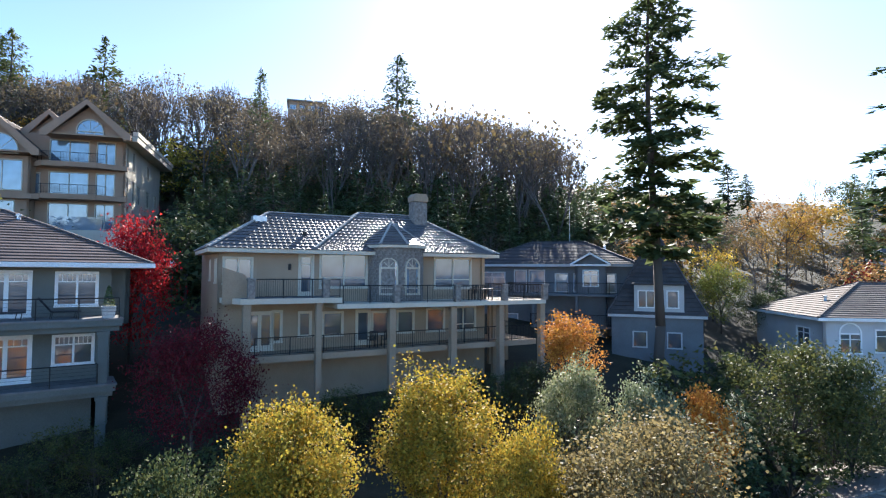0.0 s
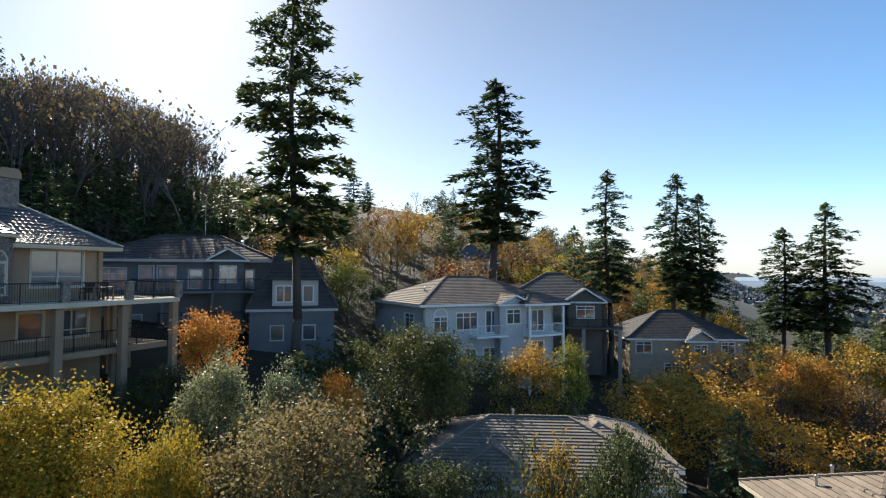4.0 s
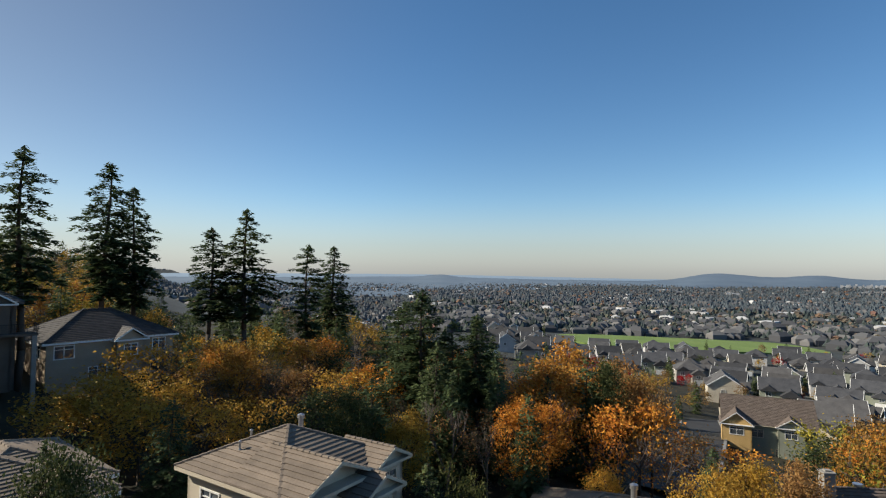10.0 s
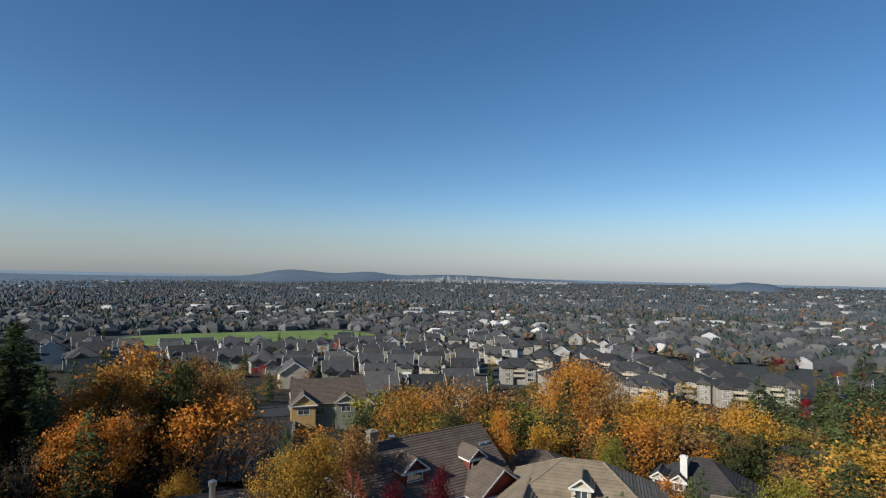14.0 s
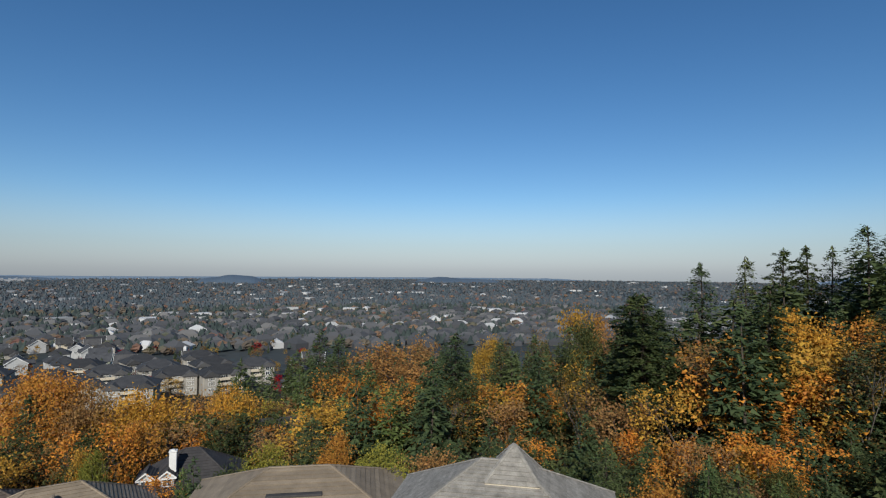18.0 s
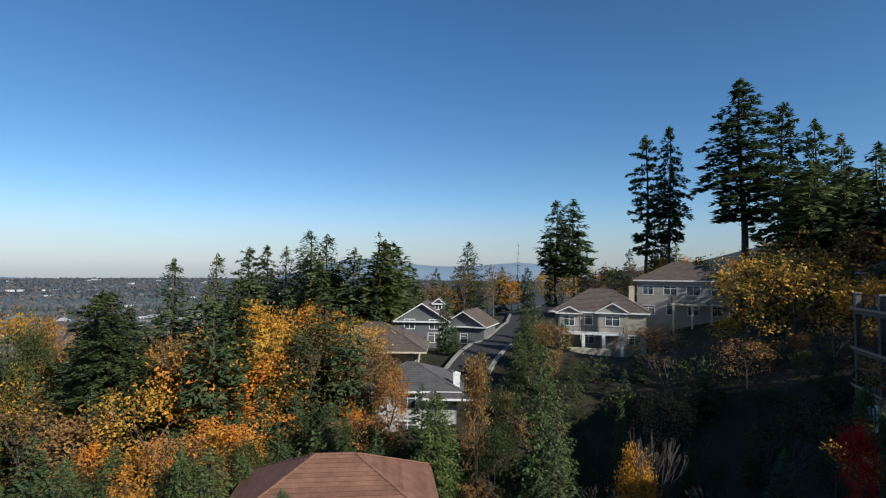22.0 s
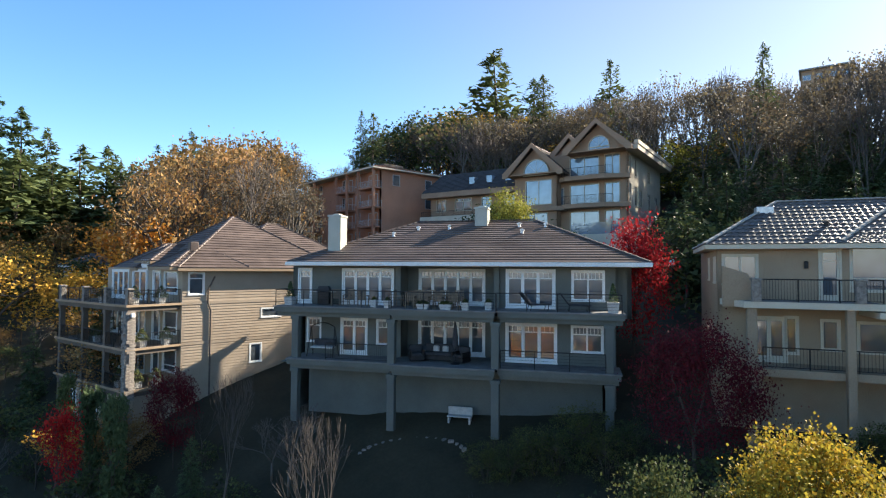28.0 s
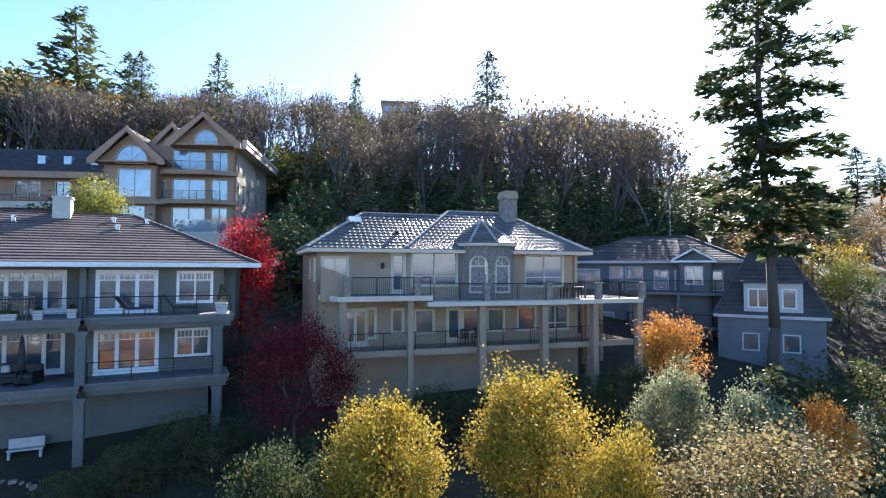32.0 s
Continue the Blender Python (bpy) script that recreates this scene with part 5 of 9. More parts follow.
# ---------------- the beige stucco house with the stone turret ----------------
def house_s():
    # z = 0 on the lower deck; x along the front from the left post
    o = thing("house", -9.8, 27.6, 9.65, 29.0, "beige stucco house with stone turret, long decks and grey tiled roof", "house")
    U, E = 3.0, 5.6
    L = 15.6
    V = U - 0.35          # the part of the upper deck to the right lies lower
    wy = 2.4
    # lower storey
    facade(o, side(-1.2, wy, 0), L + 1.2, -3.4, U - 0.2, M_STUCCO,
           [(2.2, 0.1, 1.3, 2.0, 2, 0, 0, True), (3.13, 0.5, 0.42, 1.65, 1, 0, 0), (4.69, 0.75, 0.6, 1.3, 1, 0, 0), (6.35, 0.7, 1.1, 1.3, 1, 0, 0), (8.23, 0.1, 0.8, 1.95, 1, 0, 0, True),
            (9.36, 0.65, 1.0, 1.3, 1, 0, 0), (11.05, 0.65, 1.05, 1.3, 1, 0, 0), (13.2, 0.65, 1.2, 1.4, 1, 0, 0), (15.3, 0.6, 1.8, 1.5, 2, 1.1, 0)], M_CREAM)
    # upper storey
    facade(o, side(-1.2, wy, 0), 2.0, U - 0.2, E, M_STUCCO, [(1.0, U + 0.75, 1.4, 1.35, 2, 0, 0)], M_CREAM, name="upper_wall")
    facade(o, side(0.8, wy, 0), 6.8, U - 0.2, E, M_STUCCO, [(2.72, U + 0.05, 0.72, 2.3, 1, 0.5, 0, True), (4.98, U + 0.5, 2.8, 1.95, 2, 1.4, 0)], M_CREAM, name="upper_wall")
    facade(o, side(10.8, wy + 0.2, 0), 5.0, V - 0.1, E, M_STUCCO, [(2.6, V + 0.75, 2.7, 1.95, 2, 1.4, 0)], M_CREAM, name="upper_wall")
    facade(o, side(L + 0.2, wy, 90), 9, -3.4, E, M_STUCCO, [(2.5, 0.7, 1.2, 1.4, 2, 0, 0), (2.5, U + 0.7, 1.0, 1.4, 1, 0, 0)], M_CREAM)
    facade(o, side(-1.2, wy, -90) @ pose(-9, 0, 0), 9, -3.4, E, M_STUCCO, [(5.2, U + 0.9, 0.5, 1.1, 1, 0, 0), (8.0, U + 0.8, 0.7, 1.2, 1, 0, 0)], M_CREAM)
    facade(o, side(L + 0.2, wy + 9, 180), L + 1.4, -3, E, M_STUCCO)
    # privacy wall at the left end of the upper deck
    part("parapet", Geo().prism([(-1.15, U - 0.3), (0.15, U - 0.3), (0.15, U + 0.9), (-0.1, U + 1.25), (-1.15, U + 1.6)], 0.9, 1.1), M_STUCCO, o)
    # stone turret with arched windows
    tx, ty, tr = 9.15, wy + 0.4, 1.85
    t = Geo()
    ang = [math.pi + math.pi * k / 8 * 1.0 for k in range(9)]
    pts = [(tx + tr * math.cos(a), ty + tr * math.sin(a)) for a in ang]
    for (xa, ya), (xb, yb) in zip(pts, pts[1:]):
        t.quad((xa, ya, V - 0.2), (xb, yb, V - 0.2), (xb, yb, E + 0.35), (xa, ya, E + 0.35))
    tur = part("turret", t, M_STONE, o, "rough grey stone turret wall")
    # courses of stones on the turret
    rs = random.Random(5)
    shapes = [Geo().bbox(-w / 2, w / 2, -0.05, 0.03, 0.012, h, 0.02) for w, h in ((0.34, 0.2), (0.28, 0.2), (0.4, 0.22), (0.24, 0.17))]
    metas = [me_np("stone", g.v, g.f, M_STONE) for g in shapes]
    z = V
    while z < E + 0.2:
        a = math.pi * 1.02
        while a < math.pi * 1.98:
            k = rs.randrange(4)
            in_win = V + 0.35 < z < V + 2.55 and any(abs(math.degrees(a) - c) < 15.5 - max(0, z - V - 2.0) * 14 for c in (238, 286))
            if not in_win and len(tur.children) < 290:
                m = pose(tx + (tr + 0.0) * math.cos(a), ty + tr * math.sin(a), z, 0, 0, math.degrees(a) + 90)
                part("stone", metas[k], None, tur, at=m)
            a += (0.34, 0.28, 0.4, 0.24)[k] / tr * 1.03
        z += 0.215
    for c in (238, 286):
        a = radians(c)
        window(o, pose(tx + (tr + 0.0) * math.cos(a), ty + (tr + 0.0) * math.sin(a), V + 0.45, 0, 0, c + 90), 1.0, 1.55, 1, 1.2, 0, M_CREAM, M_GLASSB, casing=0.07, arch=True)
    # turret roof: a half cone of flat planes
    rr = tr + 0.35
    roof = roof_base(o, "turret_roof", [(tx + rr * math.cos(a), ty + rr * math.sin(a)) for a in [math.pi * (1 + k / 4) for k in range(5)]] + [(tx + rr, ty + 1.2), (tx - rr, ty + 1.2)], E + 0.45, M_CREAM, 0.16)
    apex = (tx, ty + 0.3, E + 2.0)
    ring = [(tx + rr * math.cos(math.pi * (1 + k / 4)), ty + rr * math.sin(math.pi * (1 + k / 4)), E + 0.45) for k in range(5)]
    for p, q in zip(ring, ring[1:]):
        slope(roof, [p, q, apex], M_TILEG, 0.3)
    slope(roof, [ring[4], (tx + rr, ty + 1.2, E + 0.45), apex], M_TILEG, 0.3)
    slope(roof, [(tx - rr, ty + 1.2, E + 0.45), ring[0], apex], M_TILEG, 0.3)
    for p in ring[1:4]:
        caps(roof, p, apex, M_PUTTY, 0.3, 0.07)
    # roofs: left block, main block forward of it
    hip_roof(o, -1.8, L + 1.0, wy - 0.6, wy + 7.0, E + 0.05, 32, M_TILEG, M_CREAM, 0.36, cap=M_PUTTY, wave=0.31)
    hip_roof(o, 3.9, L + 0.6, wy - 0.45, wy + 7.7, E + 0.14, 33, M_TILEG, M_CREAM, 0.36, cap=M_PUTTY, wave=0.31)
    # stone chimney with a domed cap
    cx, cy = 12.15, wy + 3.0
    c = part("chimney", Geo().bbox(cx - 0.52, cx + 0.52, cy - 0.45, cy + 0.45, E, E + 3.75, 0.06), M_STONE, o, "rough stone chimney")
    part("chimney_cap", Geo().prism([(cx - 0.56, E + 3.75), (cx + 0.56, E + 3.75), (cx + 0.56, E + 4.05), (cx + 0.4, E + 4.3), (cx - 0.4, E + 4.3), (cx - 0.56, E + 4.05)], cy - 0.5, cy + 0.5), M_STUCCO, c)
    # skylight and vents
    part("skylight", Geo().bbox(0.9, 1.7, wy + 2.1, wy + 2.9, E + 1.5, E + 2.12, 0.03), M_GALV, o)
    vent(o, 3.6, wy + 0.8, E + 0.75, 0.09, 0.35, M_METAL)
    # decks
    d = deck_slab(o, [(-0.4, 0), (4.9, 0), (4.9, wy), (-1.1, wy)], U, 0.28, M_CREAM, "upper_deck")
    part("deck_floor", Geo().box(-0.3, 4.8, 0.1, wy, U + 0.002, U + 0.012), M_DECK, d)
    line = [(4.6, -0.1), (8.0, -0.35), (12.0, -0.5), (19.0, -0.2), (19.3, 0.4), (19.3, 4.4), (L, 4.4), (L, wy), (4.6, wy)]
    d = deck_slab(o, line, V, 0.26, M_CREAM, "upper_deck")
    part("deck_floor", Geo().box(L - 0.2, 19.2, 0.6, 4.3, V + 0.004, V + 0.016).box(4.95, L - 0.2, 0.1, wy, V + 0.004, V + 0.016), M_CREAM, d)
    low = deck_slab(o, [(0, 0.35), (18.6, 0.35), (18.6, 4.2), (L, 4.2), (L, wy), (0, wy)], 0.0, 0.34, M_STUCCO, "lower_deck")
    for x, y in ((-0.05, 0.3), (3.66, 0.25), (7.9, 0.1), (11.9, 0.0), (15.5, 0.1), (18.9, 0.2)):
        post(o, x, y, -4.6, (U if x < 4.6 else V) - 0.28, 0.40 if x != 3.66 else 0.32, M_STUCCO, "column")
    for x, y in ((16.4, 2.2), (17.3, 4.0), (18.7, 4.0)):
        post(o, x, y, -4.6, V - 0.28, 0.28, M_STUCCO, "column")
    # railings with stone piers
    railing(o, [(0.2, 0.12, U), (4.8, 0.12, U)], 1.0, balusters=0.11)
    railing(o, [(4.95, 0.0, V), (8.0, -0.22, V), (12.0, -0.38, V), (18.9, -0.08, V), (19.15, 0.4, V), (19.15, 4.3, V), (L, 4.3, V)], 1.0, balusters=0.11)
    railing(o, [(0.4, 0.42, 0), (18.4, 0.42, 0), (18.4, 4.1, 0)], 0.95, balusters=0.13)
    for x, y, z in ((0.12, 0.12, U), (4.0, 0.12, U), (8.05, -0.2, V), (12.0, -0.36, V), (19.0, -0.05, V), (15.6, -0.2, V)):
        post(o, x, y, z, z + 1.05, 0.36, M_STONE, "stone_pier", 0.08)
    part("wall_lamp", Geo().bbox(2.48, 2.64, wy - 0.16, wy, U + 1.5, U + 1.85, 0.03), M_METAL, o)
    # glimpse of furniture on the lower deck
    at = lambda x, y, z, t=0: pose(-9.8, 27.6, 9.65, 0, 0, 29.0) @ pose(x, y, z, 0, 0, t)
    for x in (7.2, 8.1, 14.2, 15.0):
        deck_chair(at(x, 1.3, V if x > 14 else 0.0, 180), "dark patio chair on the long deck", "dark patio chairs", M_METAL)
    patio_table(at(14.6, 0.9, V), 1.3, "small dark patio table on the deck")


house_s()


# ---------------- the taupe three-storey house with corner balconies ----------------
def house_b():
    # origin: the lower balcony floor at the corner of the side wall and the front; the wide clapboard side faces -y, the front -x
    ox, oy, oz, turn = -40.8, 11.9, 6.05, 93.5
    F = pose(0, 0, 0, 0, 0, 10.5)        # the front stands a little askew to the side wall
    o = thing("house", ox, oy, oz, turn, "taupe clapboard three-storey house with balconies and brown tiled roof", "house")
    f1, f2, f3, E = 0.0, 2.68, 5.5, 7.95
    L, W, dep = 12.0, 11.4, 3.6
    facade(o, side(0, 0, 0), L, -5, E, M_TAUPE, [(0.95, f3 + 0.6, 0.95, 1.45, 1, 0.35, 0), (6.6, f2 + 1.55, 1.5, 0.6, 1, 0, 0), (9.4, f2 + 0.9, 0.9, 1.1, 1, 0, 0), (5.4, f1 + 0.9, 0.8, 1.3, 1, 0, 0)], boards=0.2)
    before = set(o.children)
    for z, ht in ((f1, f2), (f2, f3), (f3, E)):
        # windows and doors along the front, counted from the far end
        facade(o, side(0, W, -90), W, z - 0.2, ht, M_TAUPE, [(W - 1.5, z + 0.65, 1.7, 1.5, 1, 1.1, 0), (W - 3.5, z + 0.1, 0.95, 2.1, 1, 0, 0, True), (W - 6.1, z + 0.1, 2.0, 2.1, 2, 0, 0, True), (2.2, z + 0.1, 2.6, 2.1, 3, 0, 0, True)], name="front_wall")
        s = part("balcony", Geo().bbox(-dep, -0.0, 0.02, W, z - 0.2, z, 0.02), M_BROWNW, o, "brown balcony floor")
        part("balcony_edge", Geo().box(-dep - 0.06, 0.0, -0.04, 0.02, z - 0.12, z + 0.03).box(-dep - 0.06, -dep, 0.02, W + 0.05, z - 0.12, z + 0.03), M_STUCCO, s)
        part("beam", Geo().box(-dep + 0.1, -0.1, 0.1, 0.3, z - 0.42, z - 0.2).box(-dep + 0.1, -dep + 0.35, 0.3, W - 0.1, z - 0.42, z - 0.2), M_BROWNW, s)
        railing(o, [(-0.1, 0.08, z), (-dep + 0.1, 0.08, z), (-dep + 0.1, W - 0.1, z)], 0.95, balusters=0.11)
    for k, y in enumerate((0.28, 3.4, 6.9, 10.9)):
        if k:
            post(o, -dep + 0.25, y, -5.0, f3 - 0.4, 0.34, M_BROWNW, "column", 0.25)
        post(o, -dep + 0.25, y, f3, f3 + 1.1, 0.36, M_STONE, "rail_pier", 0.08)
    # the corner column of rough stone
    st = post(o, -dep + 0.28, 0.3, -5.0, f3 - 0.4, 0.56, M_STONE, "column")
    rs = random.Random(3)
    metas = [me_np("stone", g.v, g.f, M_STONE) for g in (Geo().bbox(-0.3, 0.05, -0.05, 0.04, 0, 0.19, 0.02), Geo().bbox(-0.12, 0.3, -0.06, 0.04, 0, 0.22, 0.02), Geo().bbox(-0.27, 0.27, -0.045, 0.04, 0, 0.2, 0.02))]
    for k in range(46):
        z = -4.9 + k * 0.215
        part("stone", metas[rs.randrange(3)], None, st, at=pose(-dep + 0.28, 0.0, z))
        part("stone", metas[rs.randrange(3)], None, st, at=pose(-dep - 0.01, 0.3, z, 0, 0, -90))
    part("lamp", Geo().bbox(-dep + 0.2, -dep + 0.42, -0.22, -0.05, f3 - 0.75, f3 - 0.5, 0.03), M_WHITE, o)
    # base walls under the balconies
    facade(o, side(-dep + 0.5, 0.25, 0), dep - 0.5, -5.0, -0.2, M_TAUPE, name="base_wall", boards=0.2)
    facade(o, side(-dep + 0.3, W, -90), W, -5.0, -0.2, M_TAUPE, [(2.6, -2.6, 1.4, 1.6, 2, 0, 0), (6.0, -2.6, 1.4, 1.6, 2, 0, 0)], name="base_wall")
    for c in o.children:
        if c not in before:
            c.matrix_basis = F @ c.matrix_basis
    facade(o, side(L, 0, 90), W, -4, E, M_TAUPE, boards=0.2)
    facade(o, side(L, W, 180), L, -2.4, E, M_TAUPE)
    part("belt_board", Geo().box(-0.02, L, -0.05, -0.024, f3 - 0.12, f3 + 0.1).box(-0.02, L, -0.05, -0.024, f2 - 0.12, f2 + 0.06), M_TAUPE, o)
    part("downspout", Geo().tube((2.2, -0.1, E - 0.6), (1.75, -0.1, f3 + 0.9), 0.06, 0.06).tube((1.75, -0.1, f3 + 0.9), (1.75, -0.1, f3), 0.06, 0.06).tube((1.75, -0.1, f3), (1.95, -0.1, f3 - 0.6), 0.06, 0.06).tube((1.95, -0.1, f3 - 0.6), (1.95, -0.1, -2.2), 0.06, 0.06), M_BROWNW, o, "brown downspout")
    # roofs: the main hip, a rear wing, and lower hips stepping down over the front
    hip_roof(o, -0.5, L + 0.6, -0.6, W + 0.8, E, 34, M_TILE, M_STUCCO, 0.36)
    hip_roof(o, 5.0, L + 4.0, 3.0, W + 1.6, E + 1.0, 32, M_TILE, M_STUCCO, 0.36)
    hip_roof(o, -1.0, 4.6, -0.5, 4.4, E + 0.06, 32, M_TILE, M_STUCCO, 0.36)
    hip_roof(o, -1.4, 6.0, 6.2, W + 1.2, E - 0.02, 32, M_TILE, M_STUCCO, 0.36)
    hip_roof(o, -0.9, 6.0, 4.2, 8.4, E + 0.5, 32, M_TILE, M_STUCCO, 0.36)
    part("roof_vent", Geo().bbox(0.9, 1.5, 1.2, 1.8, E + 0.6, E + 1.9, 0.04), M_TILE, o)
    facade(o, side(-0.9, 6.6, -90), 1.9, f3, E + 0.6, M_WHITE, [(0.95, f3 + 0.25, 1.4, 2.2, 2, 0.75, 0)], name="bay_wall")
    facade(o, side(-0.9, 4.7, 0), 0.9, f3, E + 0.6, M_WHITE, [(0.45, f3 + 0.25, 0.6, 2.2, 1, 0.75, 0)], name="bay_wall")
    at = lambda x, y, z, t=0: pose(ox, oy, oz, 0, 0, turn) @ F @ pose(x, y, z, 0, 0, t)
    for x, y, z in ((-1.2, 0.5, f3), (-3.1, 0.6, f2), (-2.4, 0.5, f2), (-0.8, 0.5, f2), (-1.4, 0.5, f1), (-2.6, 0.6, f1), (-3.1, 1.9, f1), (-3.1, 4.6, f3), (-3.1, 8.4, f1), (-3.0, 5.6, f2), (-2.9, 0.6, f3)):
        planter(at(x, y, z), 0.5, 0.42, "potted leafy plant on a balcony", (0.55, 0.8))
    patio_table(at(-2.2, 1.2, f3), 0.9, "small outdoor table on a balcony")
    for x, y, z in ((-2.2, 2.1, f3), (-1.4, 1.3, f3), (-2.0, 3.4, f2), (-2.0, 4.4, f2), (-2.2, 6.4, f1)):
        deck_chair(at(x, y, z, 40 * y), "dark patio chair on a taupe balcony", "balcony chairs", M_METAL)


house_b()


# ---------------- houses round about ----------------
FAR_WINDOWS[0] = True
def auto_wins(L, zs, seed, every=3.2, w=1.5, h=1.35):
    rs = random.Random(seed)
    out = []
    n = max(1, int(L / every))
    for z in zs:
        for i in range(n):
            if rs.random() < 0.85:
                ww = w * rs.choice((0.7, 1.0, 1.25))
                out.append(((i + 0.5) * L / n, z + 0.85, ww, h, 2 if ww > 1.2 else 1, 0.35, 0))
    return out


def villa(cx, cy, eave, turn, w, d, h, label, wall, roof, trim=None, pitch=26, kind="hip", over=0.55, storeys=2, seed=1, course=0.36, front=None, joined=True, glass=None, boards=0.2, cat="house", group=""):
    """A house by the middle of its plan, the height of its eave and the way it faces; returns it with its floor at h under the eave."""
    o = thing("house", cx, cy, eave - h, turn, label, cat, group)
    trim = trim or M_WHITE
    zs = [k * h / storeys for k in range(storeys)]
    x0, y0 = -w / 2, -d / 2
    facade(o, side(x0, y0, 0), w, -3, h, wall, auto_wins(w, zs, seed) if front is None else front, trim, glass, boards=boards)
    facade(o, side(-x0, y0, 90), d, -3, h, wall, auto_wins(d, zs, seed + 1, 4), trim, glass, boards=boards)
    facade(o, side(x0, -y0, -90), d, -3, h, wall, auto_wins(d, zs, seed + 2, 4), trim, glass, boards=boards)
    facade(o, side(-x0, -y0, 180), w, -3, h, wall, auto_wins(w, zs, seed + 3, 4.5), trim, glass)
    if kind == "hip":
        hip_roof(o, x0 - over, -x0 + over, y0 - over, -y0 + over, h, pitch, roof, trim, course, joined)
    else:
        gable_roof(o, x0 - over, -x0 + over, y0 - over, -y0 + over, h, pitch, roof, trim, wall, "x" if kind == "gable_x" else "y", course, joined, over)
    return o


def front_gable(o, x, y0, w, d, z, pitch, roof, wall, trim=None, win=True):
    """A gabled wing standing forward of a front wall."""
    trim = trim or M_WHITE
    facade(o, side(x - w / 2, y0, 0), w, -3, z, wall, [(w / 2, z - 1.9, w * 0.45, 1.3, 2, 0.35, 0)] if win else (), trim)
    facade(o, side(x + w / 2, y0, 90), d, -3, z, wall)
    facade(o, side(x - w / 2, y0 + d, -90), d, -3, z, wall)
    gable_roof(o, x - w / 2 - 0.4, x + w / 2 + 0.4, y0 - 0.4, y0 + d, z, pitch, roof, trim, wall, "y", 0.36, True, 0.4)


def dormer(o, x, y, z, w, roof, wall, trim=None):
    trim = trim or M_WHITE
    facade(o, side(x - w / 2, y, 0), w, z - 0.6, z + 0.9, wall, [(w / 2, z, w * 0.6, 0.8, 2, 0, 0)], trim)
    part("dormer_cheek", Geo().box(x - w / 2, x - w / 2 + 0.08, y + 0.22, y + 2.0, z - 0.6, z + 0.9).box(x + w / 2 - 0.08, x + w / 2, y + 0.22, y + 2.0, z - 0.6, z + 0.9), wall, o)
    gable_roof(o, x - w / 2 - 0.25, x + w / 2 + 0.25, y - 0.25, y + 2.4, z + 0.9, 38, roof, trim, wall, "y", 0.3, True, 0.25)


def balcony(o, x0, x1, y, depth, z, mat, rail=None, cable=0):
    d = part("balcony", Geo().bbox(x0, x1, y - depth, y, z - 0.2, z, 0.015), mat, o)
    railing(o, [(x0 + 0.05, y, z), (x0 + 0.05, y - depth + 0.06, z), (x1 - 0.05, y - depth + 0.06, z), (x1 - 0.05, y, z)], 0.95, rail, 0.14 if not cable else 0, cable=cable)
    return d


# grey houses beyond the stone house
def greys():
    o = villa(11.2, 53.4, 14.9, -20, 14, 9, 7.6, "grey-blue house with dark hip roof and long decks", M_BLUEG, M_SHINGLED, M_PALE, 24, storeys=3, seed=4,
              front=[(1.6, 5.2, 2.4, 1.6, 2, 0.4, 0), (4.3, 5.1, 1.0, 1.9, 1, 0, 0), (5.8, 5.1, 1.3, 1.9, 1, 0, 0), (8.0, 5.2, 1.0, 1.5, 1, 0, 0), (9.8, 5.2, 1.3, 1.5, 2, 0, 0), (11.8, 5.2, 1.6, 1.5, 2, 0, 0), (3, 1.6, 2, 1.4, 2, 0, 0), (8, 1.6, 1.6, 1.4, 2, 0, 0)], glass=M_GLASSB)
    balcony(o, -3.5, 7.0, -4.5, 1.8, 5.0, M_BLUEG)
    balcony(o, -1.5, 7.0, -4.5, 1.8, 2.3, M_BLUEG)
    for x in (-1.2, 2.5, 6.7):
        post(o, x, -6.1, -3, 4.8, 0.25, M_BLUEG)
    front_gable(o, 3.6, -5.2, 2.6, 3, 7.6, 30, M_SHINGLED, M_BLUEG)
    for x in (-2, -1, 0.4, 2.2, 3.0, 4.5):
        vent(o, x, -0.6, 9.2, 0.1, 0.14)
    part("aerial", Geo().tube((1.2, 0, 9.3), (1.2, 0, 13.4), 0.03, 0.015, 5), M_GALV, o)
    o = villa(18.0, 46.2, 10.9, -21, 6.6, 8, 5.6, "grey clapboard house with a dark mansard roof and dormer", M_BLUEG, M_SHINGLED, M_PALE, 62, "hip", 0.3, 2, 9,
              front=[(2.1, 3.1, 0.9, 1.1, 1, 0, 0), (4.6, 3.1, 0.9, 1.1, 1, 0, 0)])
    facade(o, side(-1.6, -4.2, 0), 3.6, 5.7, 7.9, M_PALE, [(0.9, 6.2, 1.1, 1.2, 2, 0, 0), (2.8, 6.2, 0.7, 1.2, 1, 0, 0)], name="dormer_wall")
    part("dormer_roof", Geo().bbox(-1.8, 2.2, -4.5, -1.5, 7.9, 8.05, 0.03), M_SHINGLED, o)


greys()


